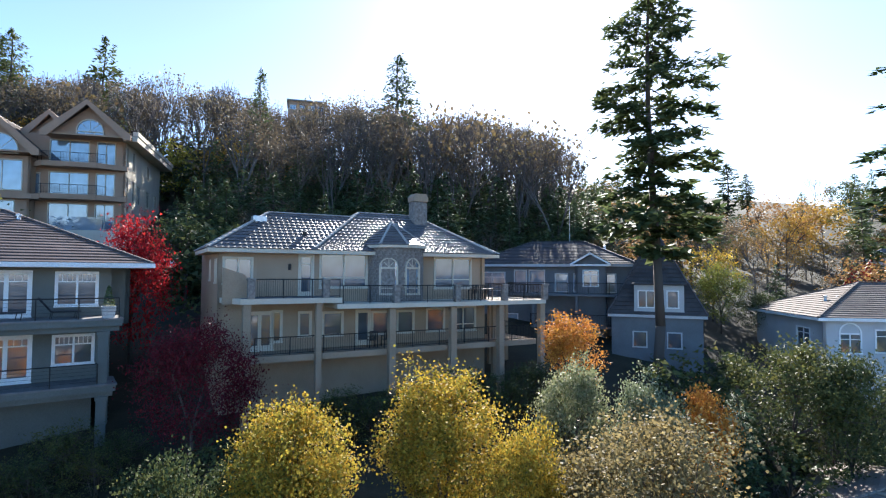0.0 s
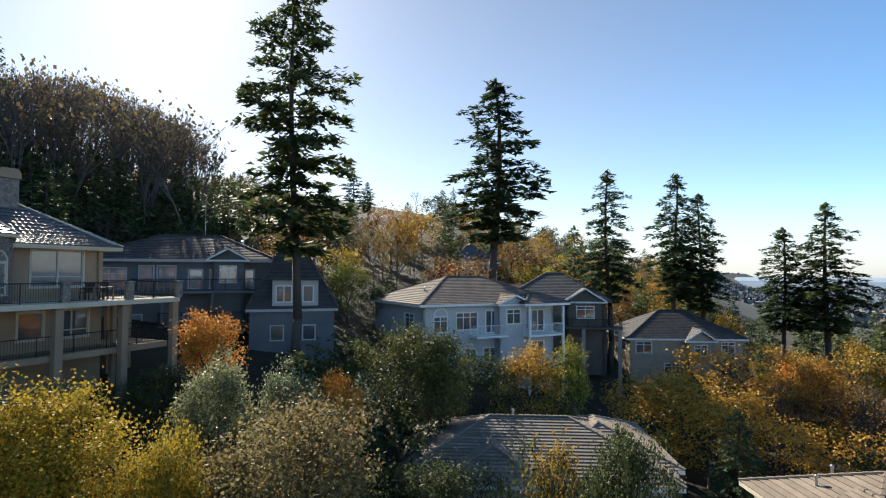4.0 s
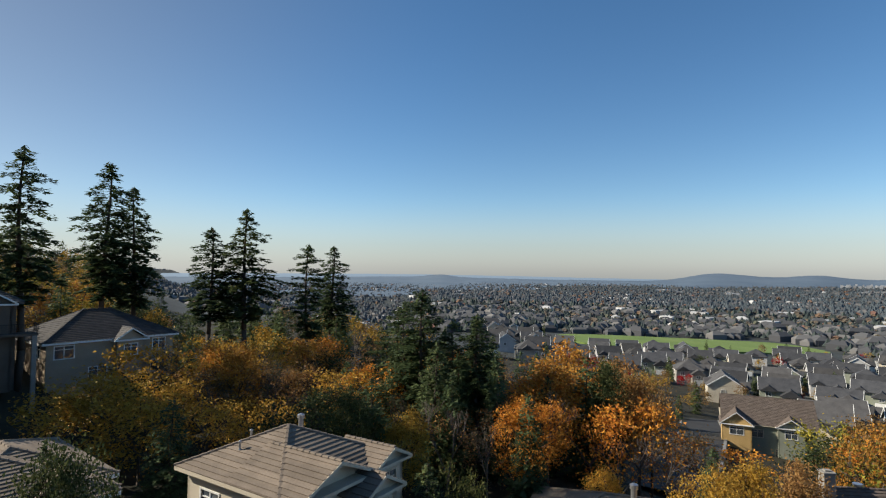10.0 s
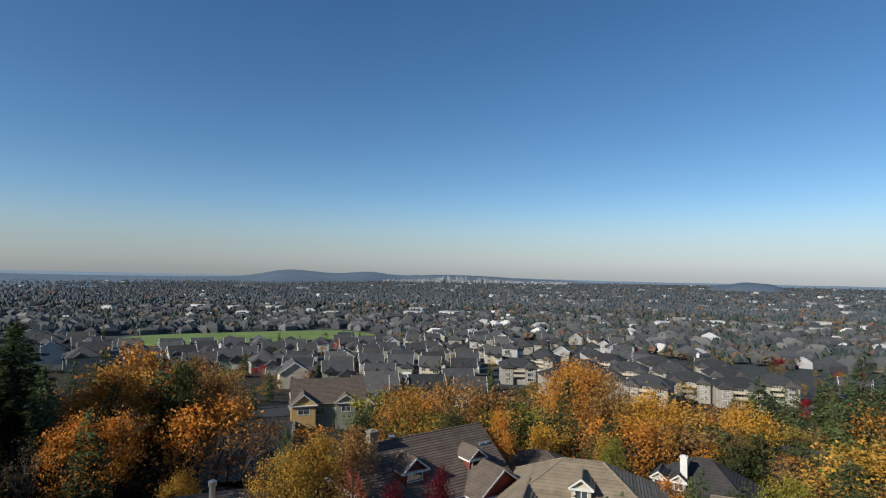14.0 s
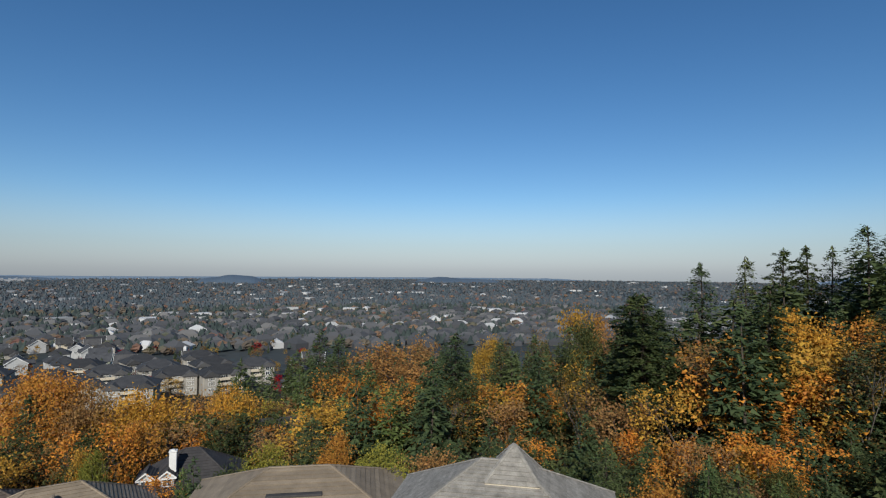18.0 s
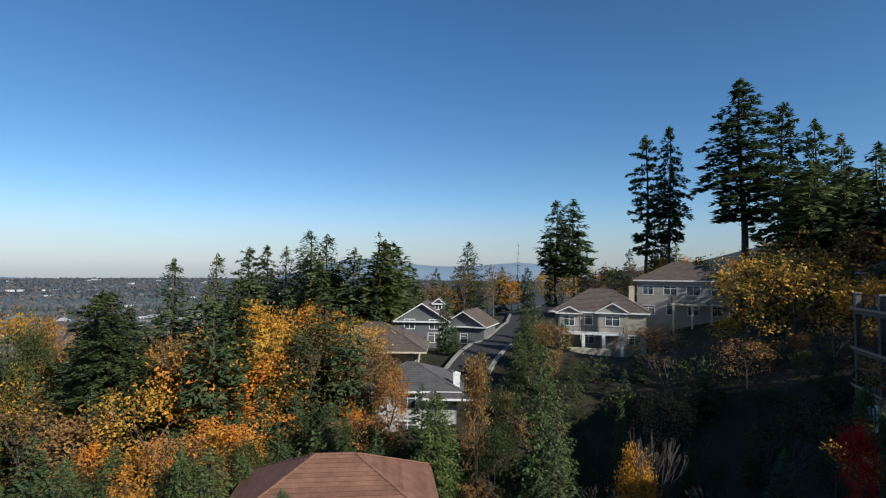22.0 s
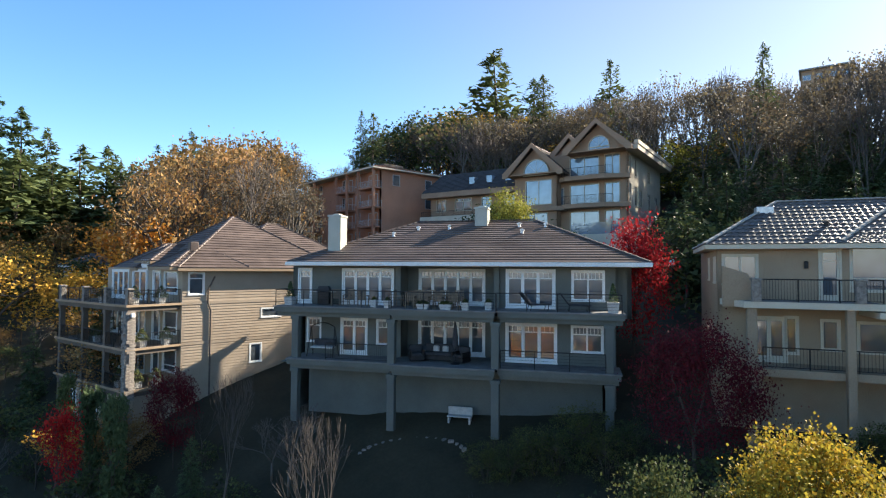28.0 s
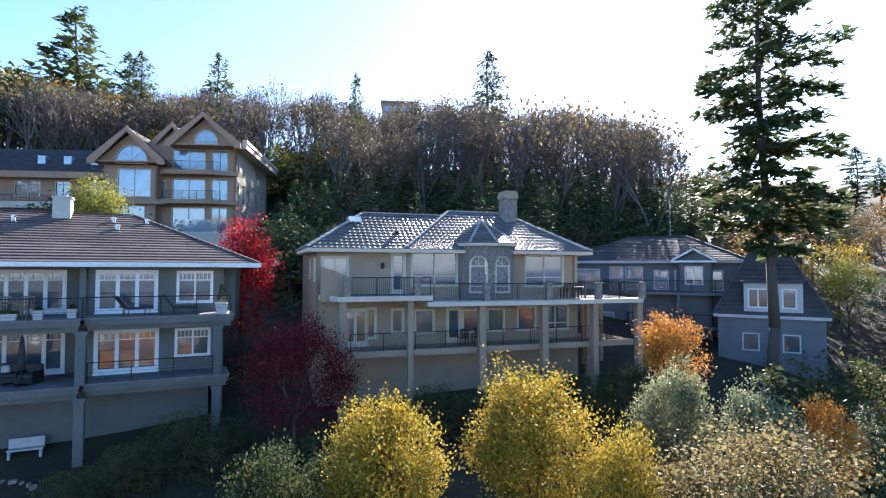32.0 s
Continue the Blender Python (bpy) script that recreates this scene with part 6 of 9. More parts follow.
def right_row():
    # white house with balconies
    o = villa(35.6, 43.9, 11.0, -8, 15, 11, 6.4, "white stucco house with balconies and a brown tiled hip roof", M_PALE, M_SHINGLEB, M_WHITE, 22, storeys=2, seed=3, boards=0,
              front=[(1.8, 3.9, 1.3, 1.3, 2, 0.35, 0, False, True), (4.6, 4.0, 2.2, 1.5, 3, 0.4, 0), (7.4, 3.6, 1.3, 2.0, 2, 0, 0), (12.6, 3.5, 2.2, 2.0, 3, 0, 0, True), (5.0, 0.8, 1.2, 1.3, 2, 0, 0), (7.2, 0.8, 1.4, 1.3, 2, 0, 0), (12.6, 0.4, 2.2, 2.0, 3, 0, 0, True), (2.4, 2.2, 0.9, 0.4, 1, 0, 0)])
    balcony(o, -2.6, 1.0, -5.5, 1.3, 3.4, M_WHITE, M_WHITE)
    balcony(o, 3.0, 7.4, -5.5, 1.8, 3.3, M_WHITE, M_WHITE)
    balcony(o, 3.0, 7.4, -5.5, 1.8, 0.2, M_WHITE, M_WHITE)
    for x in (3.1, 7.3):
        post(o, x, -7.2, -3, 6.0, 0.22, M_WHITE)
    front_gable(o, 1.9, -6.3, 3.4, 3, 6.3, 22, M_SHINGLEB, M_PALE)
    hip_roof(o, 2.4, 8.1, -7.4, -3.0, 6.3, 22, M_SHINGLEB, M_WHITE, joined=True)
    for x in (-5.5, -4.6, -3.9, 1, 2.2):
        vent(o, x, -2.0, 7.6, 0.1, 0.14)
    # dark house on tall posts
    o = villa(53.6, 47.2, 10.6, -48, 12, 10, 5.6, "dark brown house with grey shingle roof and high posted deck", M_BROWNW, M_SHINGLE, M_BROWNW, 30, storeys=2, seed=12)
    balcony(o, -5.5, 7.5, -5.0, 2.4, 2.6, M_BROWNW)
    for x in (-5.2, -1, 3.2, 7.2):
        post(o, x, -7.2, -6.5, 2.4, 0.4, M_CONCRETE)
    front_gable(o, 3.5, -6.0, 4.2, 3, 5.5, 32, M_SHINGLE, M_BROWNW)
    # beige house with side in the sun
    o = villa(69.5, 40.5, 5.6, -40, 14, 11, 5.4, "beige house with dark brown hip roof", M_TAUPE, M_SHINGLED, M_WHITE, 28, storeys=2, seed=15)
    front_gable(o, 1.5, -6.4, 3.2, 3, 5.2, 34, M_SHINGLE, M_TAUPE)
    vent(o, -1, 1, 8.0, 0.1, 0.5)
    # higher houses behind
    o = villa(63, 75, 15.6, -40, 9, 8, 5, "grey house high on the slope with steep roofs", M_PALE, M_SHINGLE, M_WHITE, 34, storeys=2, seed=16)
    front_gable(o, -2, -5, 4, 4, 5, 36, M_SHINGLE, M_PALE)
    o = villa(60.5, 63.5, 9.6, -44, 14, 10, 5, "house with red-brown tiled roofs on the slope", M_TAUPE, M_CLAY, M_WHITE, 24, storeys=1, seed=17)
    hip_roof(o, -1, 5, -6.2, 0, 5.05, 24, M_CLAY, M_WHITE, joined=True)
    # dark roofs lower down beyond the golden trees
    for i, (x, y, e, t, w) in enumerate(((98, 34, -3.2, -60, 15), (103, 22, -3.8, -75, 13), (92, 46, -1.5, -60, 12), (118, 30, -5.5, -70, 14), (112, 8, -6.0, -85, 13))):
        o = villa(x, y, e, t, w, 10, 5, "grey-roofed house among golden trees", (M_TAUPE, M_SAGE, M_STUCCO)[i % 3], (M_SHINGLED, M_SHINGLE)[i % 2], M_WHITE, 28, storeys=2, seed=30 + i)
        front_gable(o, 2.5, -6.2, 3.6, 3, 5, 32, M_SHINGLE, M_TAUPE)


right_row()


def near_roofs():
    # two houses below, seen from above
    o = villa(25.0, 24.4, 2.7, -41, 14.5, 9.5, 4.5, "single-storey grey house with a low brown shingle hip roof", M_PALE, M_BROWNT, M_WHITE, 21, storeys=1, seed=41, joined=False, course=0.3)
    hip_roof(o, 0.5, 8.4, -3.6, 5.9, 4.62, 21, M_BROWNT, M_WHITE, 0.3)
    hip_roof(o, -5.2, 0.4, -6.4, 1.5, 4.58, 23, M_BROWNT, M_WHITE, 0.3)
    hip_roof(o, 3.6, 7.6, -5.9, 0.5, 4.5, 25, M_BROWNT, M_WHITE, 0.3)
    vent(o, -0.9, 1.2, 6.2, 0.09, 0.4)
    o = thing("house", 28.6, 13.1, -2.2, -36, "cream house with a brown ribbed tile roof and several gables", "house")
    H = 5.5
    facade(o, side(0.5, -0.5, -90), 8.4, -3, H, M_CREAM, [(2.0, 3.1, 1.5, 1.4, 2, 0.35, 0), (5.6, 3.1, 1.8, 1.4, 2, 0.35, 0)], M_WHITE)
    facade(o, side(0.5, -8.9, 0), 4.6, -3, H, M_CREAM, [(2.2, 3.0, 1.8, 1.5, 2, 0.4, 0)], M_WHITE)
    facade(o, side(5.1, -8.9, 90), 0.9, -3, H, M_CREAM)
    facade(o, side(5.1, -8.0, 0), 2.8, -3, H, M_CREAM, [(1.4, 3.0, 1.4, 1.5, 2, 0.4, 0)], M_WHITE)
    facade(o, side(7.9, -8.0, 90), 7.5, -3, H, M_CREAM, auto_wins(7.5, (0.2, 2.7), 43, 4), M_WHITE)
    facade(o, side(7.9, -0.5, 180), 7.4, -3, H, M_CREAM)
    hip_roof(o, 0, 8.4, -8.4, 0, H, 24, M_BROWNT, M_CREAM, 0.34)
    gable_roof(o, 0.02, 5.6, -9.7, -4.3, H + 0.05, 24, M_BROWNT, M_CREAM, M_CREAM, "y", 0.34, False, 0.8)
    front_gable(o, 5.0, -10.3, 2.6, 3, H - 0.7, 28, M_BROWNT, M_CREAM, M_CREAM)
    front_gable(o, 7.5, -8.9, 2.4, 3.4, H - 0.12, 26, M_BROWNT, M_CREAM, M_CREAM)
    facade(o, side(-2.2, 0.6, -90), 5.7, -3, H - 2.6, M_CREAM, [(2.8, 0.5, 1.6, 1.4, 2, 0.35, 0)], M_WHITE)
    facade(o, side(-2.2, -5.1, 0), 2.7, -3, H - 2.6, M_CREAM)
    hip_roof(o, -2.7, 0.45, -5.6, 1.1, H - 2.6, 24, M_BROWNT, M_CREAM, 0.34, joined=True)
    for x, y in ((1.9, -3.0), (3.1, -2.4)):
        vent(o, x, y, H + 0.15 + min(x, -y) * math.tan(radians(24)), 0.06, 0.28)
    part("flue", Geo().lathe(6.6, -2.6, [(0.16, H + 0.6), (0.16, H + 1.5), (0.22, H + 1.52), (0.22, H + 1.72), (0.04, H + 1.8)], 12), M_GALV, o)
    o = villa(34.3, -14.2, -3.4, -112, 13, 10, 5, "tan-roofed house with a steel chimney pipe", M_CREAM, M_TANROOF, M_CREAM, 23, storeys=2, seed=44)
    part("flue", Geo().lathe(0.4, -0.8, [(0.2, 6), (0.2, 8.2), (0.27, 8.22), (0.27, 8.5), (0.05, 8.6)], 12), M_GALV, o)
    # grey house with white dormers and red window boxes
    o = villa(37.6, -36.6, -6.5, -100, 14.5, 10.5, 5, "house with a steep grey-brown roof, white dormers and burgundy shutters", M_BURG, M_SHINGLEB, M_WHITE, 36, "gable_x", storeys=2, seed=45, joined=False, course=0.3)
    dormer(o, -3.0, -4.0, 6.6, 2.4, M_SHINGLEB, M_BURG)
    dormer(o, 4.0, -4.2, 6.5, 1.8, M_SHINGLEB, M_BURG)
    front_gable(o, 4.4, -7.4, 5.5, 5, 5, 36, M_SHINGLEB, M_BURG)
    chimney(o, -5.6, -0.5, 7.5, 10.6, 0.8, 0.8, M_CONCRETE)
    part("satellite_dish", Geo().lathe(-3.2, 0, [(0.05, 8.8), (0.05, 9.3), (0.3, 9.45), (0.34, 9.6)], 12), M_GALV, o)
    part("skylight", Geo().bbox(6.0, 6.6, -2.2, -1.4, 7.3, 7.9, 0.03).bbox(6.8, 7.4, -2.2, -1.4, 7.3, 7.9, 0.03), M_GLASSB, o)
    # tan houses
    o = villa(33.2, -50.6, -8.8, -145, 11, 9, 4.6, "cream house with tan-brown shingle roof and a front gable", M_CREAM, M_SHINGLEB, M_WHITE, 30, storeys=2, seed=46)
    front_gable(o, 0.5, -5.6, 4.4, 4, 5.2, 36, M_SHINGLEB, M_CREAM)
    o = villa(23.4, -43.6, -6.5, -152, 14, 10.5, 4.8, "cream house with big tan tiled roofs and dormer", M_CREAM, M_TANROOF, M_WHITE, 32, storeys=2, seed=47, joined=False)
    front_gable(o, -4.6, -6.4, 5.0, 5, 4.8, 34, M_TANROOF, M_CREAM)
    dormer(o, 0.0, -3.6, 6.4, 1.6, M_TANROOF, M_CREAM)
    # dark-roofed house with chimney and dormers
    o = villa(19.4, -61.8, -9.6, -166, 10.5, 9, 4.8, "pale grey house with dark hip roof, white chimney and dormers", M_PALE, M_SHINGLED, M_WHITE, 36, storeys=2, seed=48)
    chimney(o, -1.6, -2.6, 6.5, 9.2, 0.7, 0.7, M_WHITE)
    dormer(o, -4.0, -3.6, 5.9, 1.3, M_SHINGLED, M_PALE)
    dormer(o, -2.0, -3.6, 5.9, 1.3, M_SHINGLED, M_PALE)
    front_gable(o, 3.6, -5.6, 3.6, 4, 4.8, 40, M_SHINGLED, M_PALE)
    # tan roof with a flat dark well
    o = villa(3.6, -35.6, -1.7, 183, 14, 10, 5, "house with broad tan hip roof and dark sunken roof panel", M_STUCCO, M_TANROOF, M_STUCCO, 25, storeys=2, seed=49, joined=False)
    part("roof_panel", Geo().bbox(-1.8, 1.6, -2.4, -0.8, 6.6, 6.72, 0.02), M_SHINGLED, o)
    # weathered shakes with turret
    o = villa(-8.2, -27.8, 0.35, 163, 12, 10, 5, "house with a weathered silver-grey shake roof and small turret", M_CREAM, M_SHAKE, M_CREAM, 31, storeys=2, seed=50, joined=False, course=0.25)
    hip_roof(o, -1.3, 2.9, -6.0, -0.5, 5.1, 40, M_SHAKE, M_CREAM, 0.25, joined=True)
    hip_roof(o, -0.6, 2.2, -1.4, 1.4, 7.6, 50, M_SHAKE, M_CREAM, 0.25, joined=True)
    hip_roof(o, -5.4, -0.8, -6.4, 0.5, 5.05, 33, M_SHAKE, M_CREAM, 0.25, joined=True)
    # clay-tiled house
    o = villa(-27.4, -22.6, -0.5, 129, 12, 9.4, 5, "house with red-brown clay tile roofs", M_CLAY, M_CLAY, M_CLAY, 27, storeys=2, seed=51, joined=False)
    front_gable(o, 3.4, -6.2, 4.4, 5, 4.6, 27, M_CLAY, M_STONE, M_CREAM)
    hip_roof(o, -7.6, -3.0, -6.0, 1.5, 4.4, 27, M_CLAY, M_CLAY, joined=True)
    # white house by the bend
    o = villa(-50.7, -33.6, 1.7, 122, 10, 9, 5.4, "white two-storey house with balconies and dark hip roof", M_PALE, M_SHINGLE, M_WHITE, 22, storeys=2, seed=52, boards=0)
    chimney(o, -4.4, -1.5, 4.5, 8.0, 0.7, 0.7, M_WHITE)
    balcony(o, -4.6, -1.2, -4.5, 1.4, 2.6, M_WHITE, M_WHITE)
    hip_roof(o, 1.5, 6.8, -6.0, 1.0, 4.9, 22, M_SHINGLE, M_WHITE, joined=True)
    chimney(o, 5.0, -3.4, 5.0, 7.0, 0.7, 0.7, M_WHITE)
    o = villa(-58.2, -45.0, 4.2, 122, 12, 10, 4, "beige house with a tan-brown hip roof", M_CREAM, M_SHINGLEB, M_CREAM, 26, storeys=1, seed=53)
    hip_roof(o, 1.0, 7.2, -7.0, 2.0, 3.9, 26, M_SHINGLEB, M_CREAM, joined=True)
    # craftsman pair at the end of the street
    o = villa(-72.4, -46.7, 6.3, 118, 7.6, 7.5, 4.0, "dark blue craftsman house with white-trimmed gables", M_BLUEG, M_SHINGLEB, M_WHITE, 32, "gable_y", storeys=2, seed=54)
    dormer(o, 2.2, -1.0, 5.6, 1.6, M_SHINGLEB, M_BLUEG)
    o = villa(-76.9, -41.0, 5.5, 104, 6.2, 7.5, 3.4, "dark blue craftsman garage wing with white-trimmed gable", M_BLUEG, M_SHINGLEB, M_WHITE, 32, "gable_y", storeys=1, seed=55)
    # house with the columned porch
    o = villa(-87.4, -23.4, 8.0, 105, 13, 10, 5.6, "putty-coloured house with brown hip roof, chimney and columned terrace", M_PUTTY, M_SHINGLEB, M_WHITE, 30, storeys=2, seed=56)
    front_gable(o, 1.8, -6.2, 4.2, 4, 5.6, 30, M_SHINGLEB, M_PUTTY)
    front_gable(o, -4.4, -5.8, 3.2, 3, 5.4, 26, M_SHINGLEB, M_PUTTY)
    balcony(o, -5.4, 3.4, -6.2, 2.4, 2.7, M_WHITE)
    for x in (-5.1, -2.2, 0.6, 3.1):
        post(o, x, -8.4, -2.0, 2.5, 0.45, M_WHITE, "column")
    part("terrace_wall", Geo().bbox(-5.4, 1.5, -8.7, -8.3, -2.0, 0.6, 0.02), M_CREAM, o)
    chimney(o, 4.6, 0.0, 6.5, 9.3, 0.8, 0.8, M_CREAM)
    # tall house behind the firs
    o = villa(-101, -13.6, 12.7, 98, 13.5, 11, 6.4, "putty-coloured house with a grey-brown hip roof behind tall firs", M_PUTTY, M_SHINGLEB, M_WHITE, 26, storeys=2, seed=57)
    balcony(o, -1.5, 6.8, -5.5, 2.2, 2.7, M_CREAM)
    for x in (-1.2, 1.5, 4.2, 6.6):
        post(o, x, -7.5, -3, 2.5, 0.3, M_CREAM)
    villa(16, -96, -15.2, -170, 11, 9, 4.6, "grey house with twin dark gables among trees", M_TAUPE, M_SHINGLED, M_WHITE, 34, "gable_x", storeys=2, seed=58)
    # ochre house by the cul-de-sac
    o = villa(103, -69, -14.6, -118, 15, 11, 6.5, "ochre and sage craftsman house with steep gables", M_SAGE, M_SHINGLEB, M_CREAM, 34, "gable_x", storeys=2, seed=59)
    front_gable(o, -5.4, -7.2, 5.0, 5, 6.5, 38, M_SHINGLEB, M_OCHRE)
    front_gable(o, 3.5, -6.4, 4.2, 4, 6.5, 34, M_SHINGLEB, M_SAGE)
    # little house among the golden trees on the left slope
    villa(-80, 12, 14.2, 81, 6, 6, 3.4, "small grey house with a hip roof among golden trees", M_PALE, M_SHINGLE, M_WHITE, 24, storeys=1, seed=60)


near_roofs()


# ---------------- the large buildings up the slope ----------------
def mansion():
    # x along the front, z = 0 at the foot of the glazed storeys
    o = thing("mansion", -48.55, 57.7, 18.4, 16.0, "peach stucco mansion with arched windows, gables and curved balconies", "mansion", scale=1.08)
    T = 9.9
    wy = 0
    facade(o, side(-1.5, 0, 0), 13.5, -2, T, M_PEACH, [(2.4, 0.4, 3.0, 2.4, 2, 0, 0), (8.4, 0.3, 3.4, 2.5, 2, 0, 0), (11.7, 0.3, 1.6, 2.5, 2, 0, 0), (8.4, 3.6, 3.4, 2.4, 2, 0, 0), (11.7, 3.6, 1.6, 2.4, 2, 0, 0), (8.4, 6.9, 3.4, 2.4, 2, 0, 0), (11.7, 6.9, 1.6, 2.4, 2, 0, 0), (5.3, 3.5, 1.0, 2.3, 1, 0, 0)], M_CREAM, M_GLASSB)
    facade(o, side(-1.6, -1.2, 0), 5.6, -2, T - 2.6, M_PEACH, [(2.6, 0.4, 3.4, 2.4, 2, 0, 0), (3.2, 3.9, 3.3, 2.9, 2, 0, 0)], M_CREAM, M_GLASSB, name="bay_wall")
    facade(o, side(4.0, -1.2, 90), 1.2, -2, T - 2.6, M_PEACH)
    facade(o, side(-1.6, 0, -90), 1.2, -2, T - 2.6, M_PEACH)
    # cream here: the sunlight on this side is put into its colour
    facade(o, side(12.0, 0, 90), 16, -2, T, M_CREAM, [(0.8, 0.6, 0.7, 2.1, 1, 0, 0), (0.8, 3.8, 0.7, 2.1, 1, 0, 0), (0.8, 7.0, 0.7, 2.1, 1, 0, 0), (5.4, 3.6, 1.4, 2.0, 2, 0, 0), (8.6, 0.6, 1.2, 2.0, 1, 0, 0), (9.6, 3.6, 1.4, 2.0, 2, 0, 0), (9.6, 7.0, 1.2, 1.6, 2, 0, 0), (13.5, 0.6, 1.2, 2.0, 1, 0, 0), (13.5, 3.6, 1.4, 2.0, 2, 0, 0), (3.2, 3.6, 0.8, 2.2, 1, 0, 0), (3.2, 7.0, 0.8, 2.0, 1, 0, 0)], M_CREAM)
    facade(o, side(12, 16, 180), 13.5, -2, T, M_PEACH)
    facade(o, side(-1.5, 16, -90), 16, -2, T, M_PEACH)
    # balconies with glass and metal railings
    for z in (3.65, 6.9):
        d = deck_slab(o, [(3.6, -0.3), (5.0, -1.6), (9.8, -1.6), (11.2, -0.9), (12.3, -0.4), (12.3, 0), (3.6, 0)], z, 0.5, M_PEACH, "balcony")
        railing(o, [(4.4, -0.9, z), (5.0, -1.5, z), (9.8, -1.5, z), (10.6, -1.1, z)], 0.95, balusters=0.13)
    d = deck_slab(o, [(-2.0, -1.9), (4.4, -1.9), (4.9, -1.5), (4.9, 0), (-2.0, 0)], 3.5, 0.5, M_PEACH, "balcony")
    part("glass_screen", Geo().box(6.2, 10.8, -2.6, -2.56, 0, 1.3), M_GLASSB, o)
    part("terrace", Geo().bbox(-3, 13, -2.8, 0, -2.4, -0.02, 0.03), M_CREAM, o)
    # gables
    gable_roof(o, 5.2, 12.8, -2.0, 10, T - 0.2, 40, M_TILE, M_PEACH, M_PEACH, "y", 0.36, True, 0.6)
    gable_roof(o, -2.4, 5.0, -2.4, 8, T - 2.3, 42, M_TILE, M_PEACH, M_PEACH, "y", 0.36, True, 0.6)
    gable_roof(o, 1.8, 7.4, 1.2, 10, T - 0.2, 44, M_TILE, M_PEACH, M_PEACH, "y", 0.36, True, 0.4)
    window(o, pose(9.1, -1.46, T - 0.15, 0, 0, 0), 2.3, 0.25, 3, 0, 0, M_CREAM, M_GLASSB, arch=True)
    window(o, pose(1.55, -1.86, T - 2.5, 0, 0, 0), 3.1, 0.2, 2, 0, 0, M_CREAM, M_GLASSB, arch=True)
    hip_roof(o, -2.2, 13.0, 3.0, 16.8, T + 0.05, 26, M_TILE, M_PEACH, joined=True)
    # deep cornice along the side and heavy verges on the gables
    part("cornice", Geo().box(11.9, 13.3, -0.9, 16.9, T - 0.45, T + 0.12).box(12.9, 13.4, -1.0, 17.0, T + 0.12, T + 0.55), M_CREAM, o)
    for x0, x1, y, z, pitch in ((5.0, 13.0, -2.12, T - 0.2, 40), (-2.6, 5.2, -2.52, T - 2.3, 42), (1.6, 7.6, 1.08, T - 0.2, 44)):
        xm, h = (x0 + x1) / 2, (x1 - x0) / 2 * math.tan(radians(pitch))
        part("verge", Geo().prism([(x0, z - 0.45), (x0, z + 0.1), (xm, z + h + 0.1), (xm, z + h - 0.45), (x0 + 0.6, z - 0.45)], y - 0.2, y).prism([(x1, z - 0.45), (x1 - 0.6, z - 0.45), (xm, z + h - 0.45), (xm, z + h + 0.1), (x1, z + 0.1)], y - 0.2, y), M_PEACH, o)
    # long left wing with a dark mansard roof
    facade(o, side(-16, 1.0, 0), 14.6, -2, 6.2, M_PEACH, auto_wins(14.6, (0.2, 3.2), 71, 3.0, 2.0, 1.6), M_CREAM)
    facade(o, side(-16, 9, -90), 8, -2, 6.2, M_PEACH, [(4, 3.6, 1.4, 1.5, 2, 0, 0)], M_CREAM)
    d = part("balcony", Geo().bbox(-16.6, -2.0, -0.8, 1.0, 2.5, 3.2, 0.04), M_CREAM, o)
    railing(o, [(-16.4, -0.7, 3.2), (-2.2, -0.7, 3.2)], 0.7, balusters=0.16)
    rf = roof_base(o, "roof", [(-16.8, -0.2), (-1.4, -0.2), (-1.4, 9.6), (-16.8, 9.6)], 6.6, M_PEACH, 0.7)
    slope(rf, [(-16.8, -0.2, 6.6), (-1.4, -0.2, 6.6), (-1.4, 3.2, 9.6), (-15.4, 3.2, 9.6)], M_SHINGLED, 0.36, joined=True)
    slope(rf, [(-16.8, 9.6, 6.6), (-16.8, -0.2, 6.6), (-15.4, 3.2, 9.6), (-15.4, 7, 9.6)], M_SHINGLED, 0.36, joined=True)
    slope(rf, [(-15.4, 3.2, 9.6), (-1.4, 3.2, 9.6), (-1.4, 9.5, 9.9), (-15.4, 9.5, 9.9)], M_SHINGLED, 0.5, joined=True)
    for x in (-9.5, -6.8, -4.0):
        part("skylight", Geo().prism([(x, 7.6), (x + 0.8, 7.6), (x + 0.8, 8.5), (x, 8.5)], 0.85, 2.0), M_GLASSB, rf)
    vent(o, -3.2, 3.4, 9.7, 0.14, 0.7, M_WHITE)


mansion()


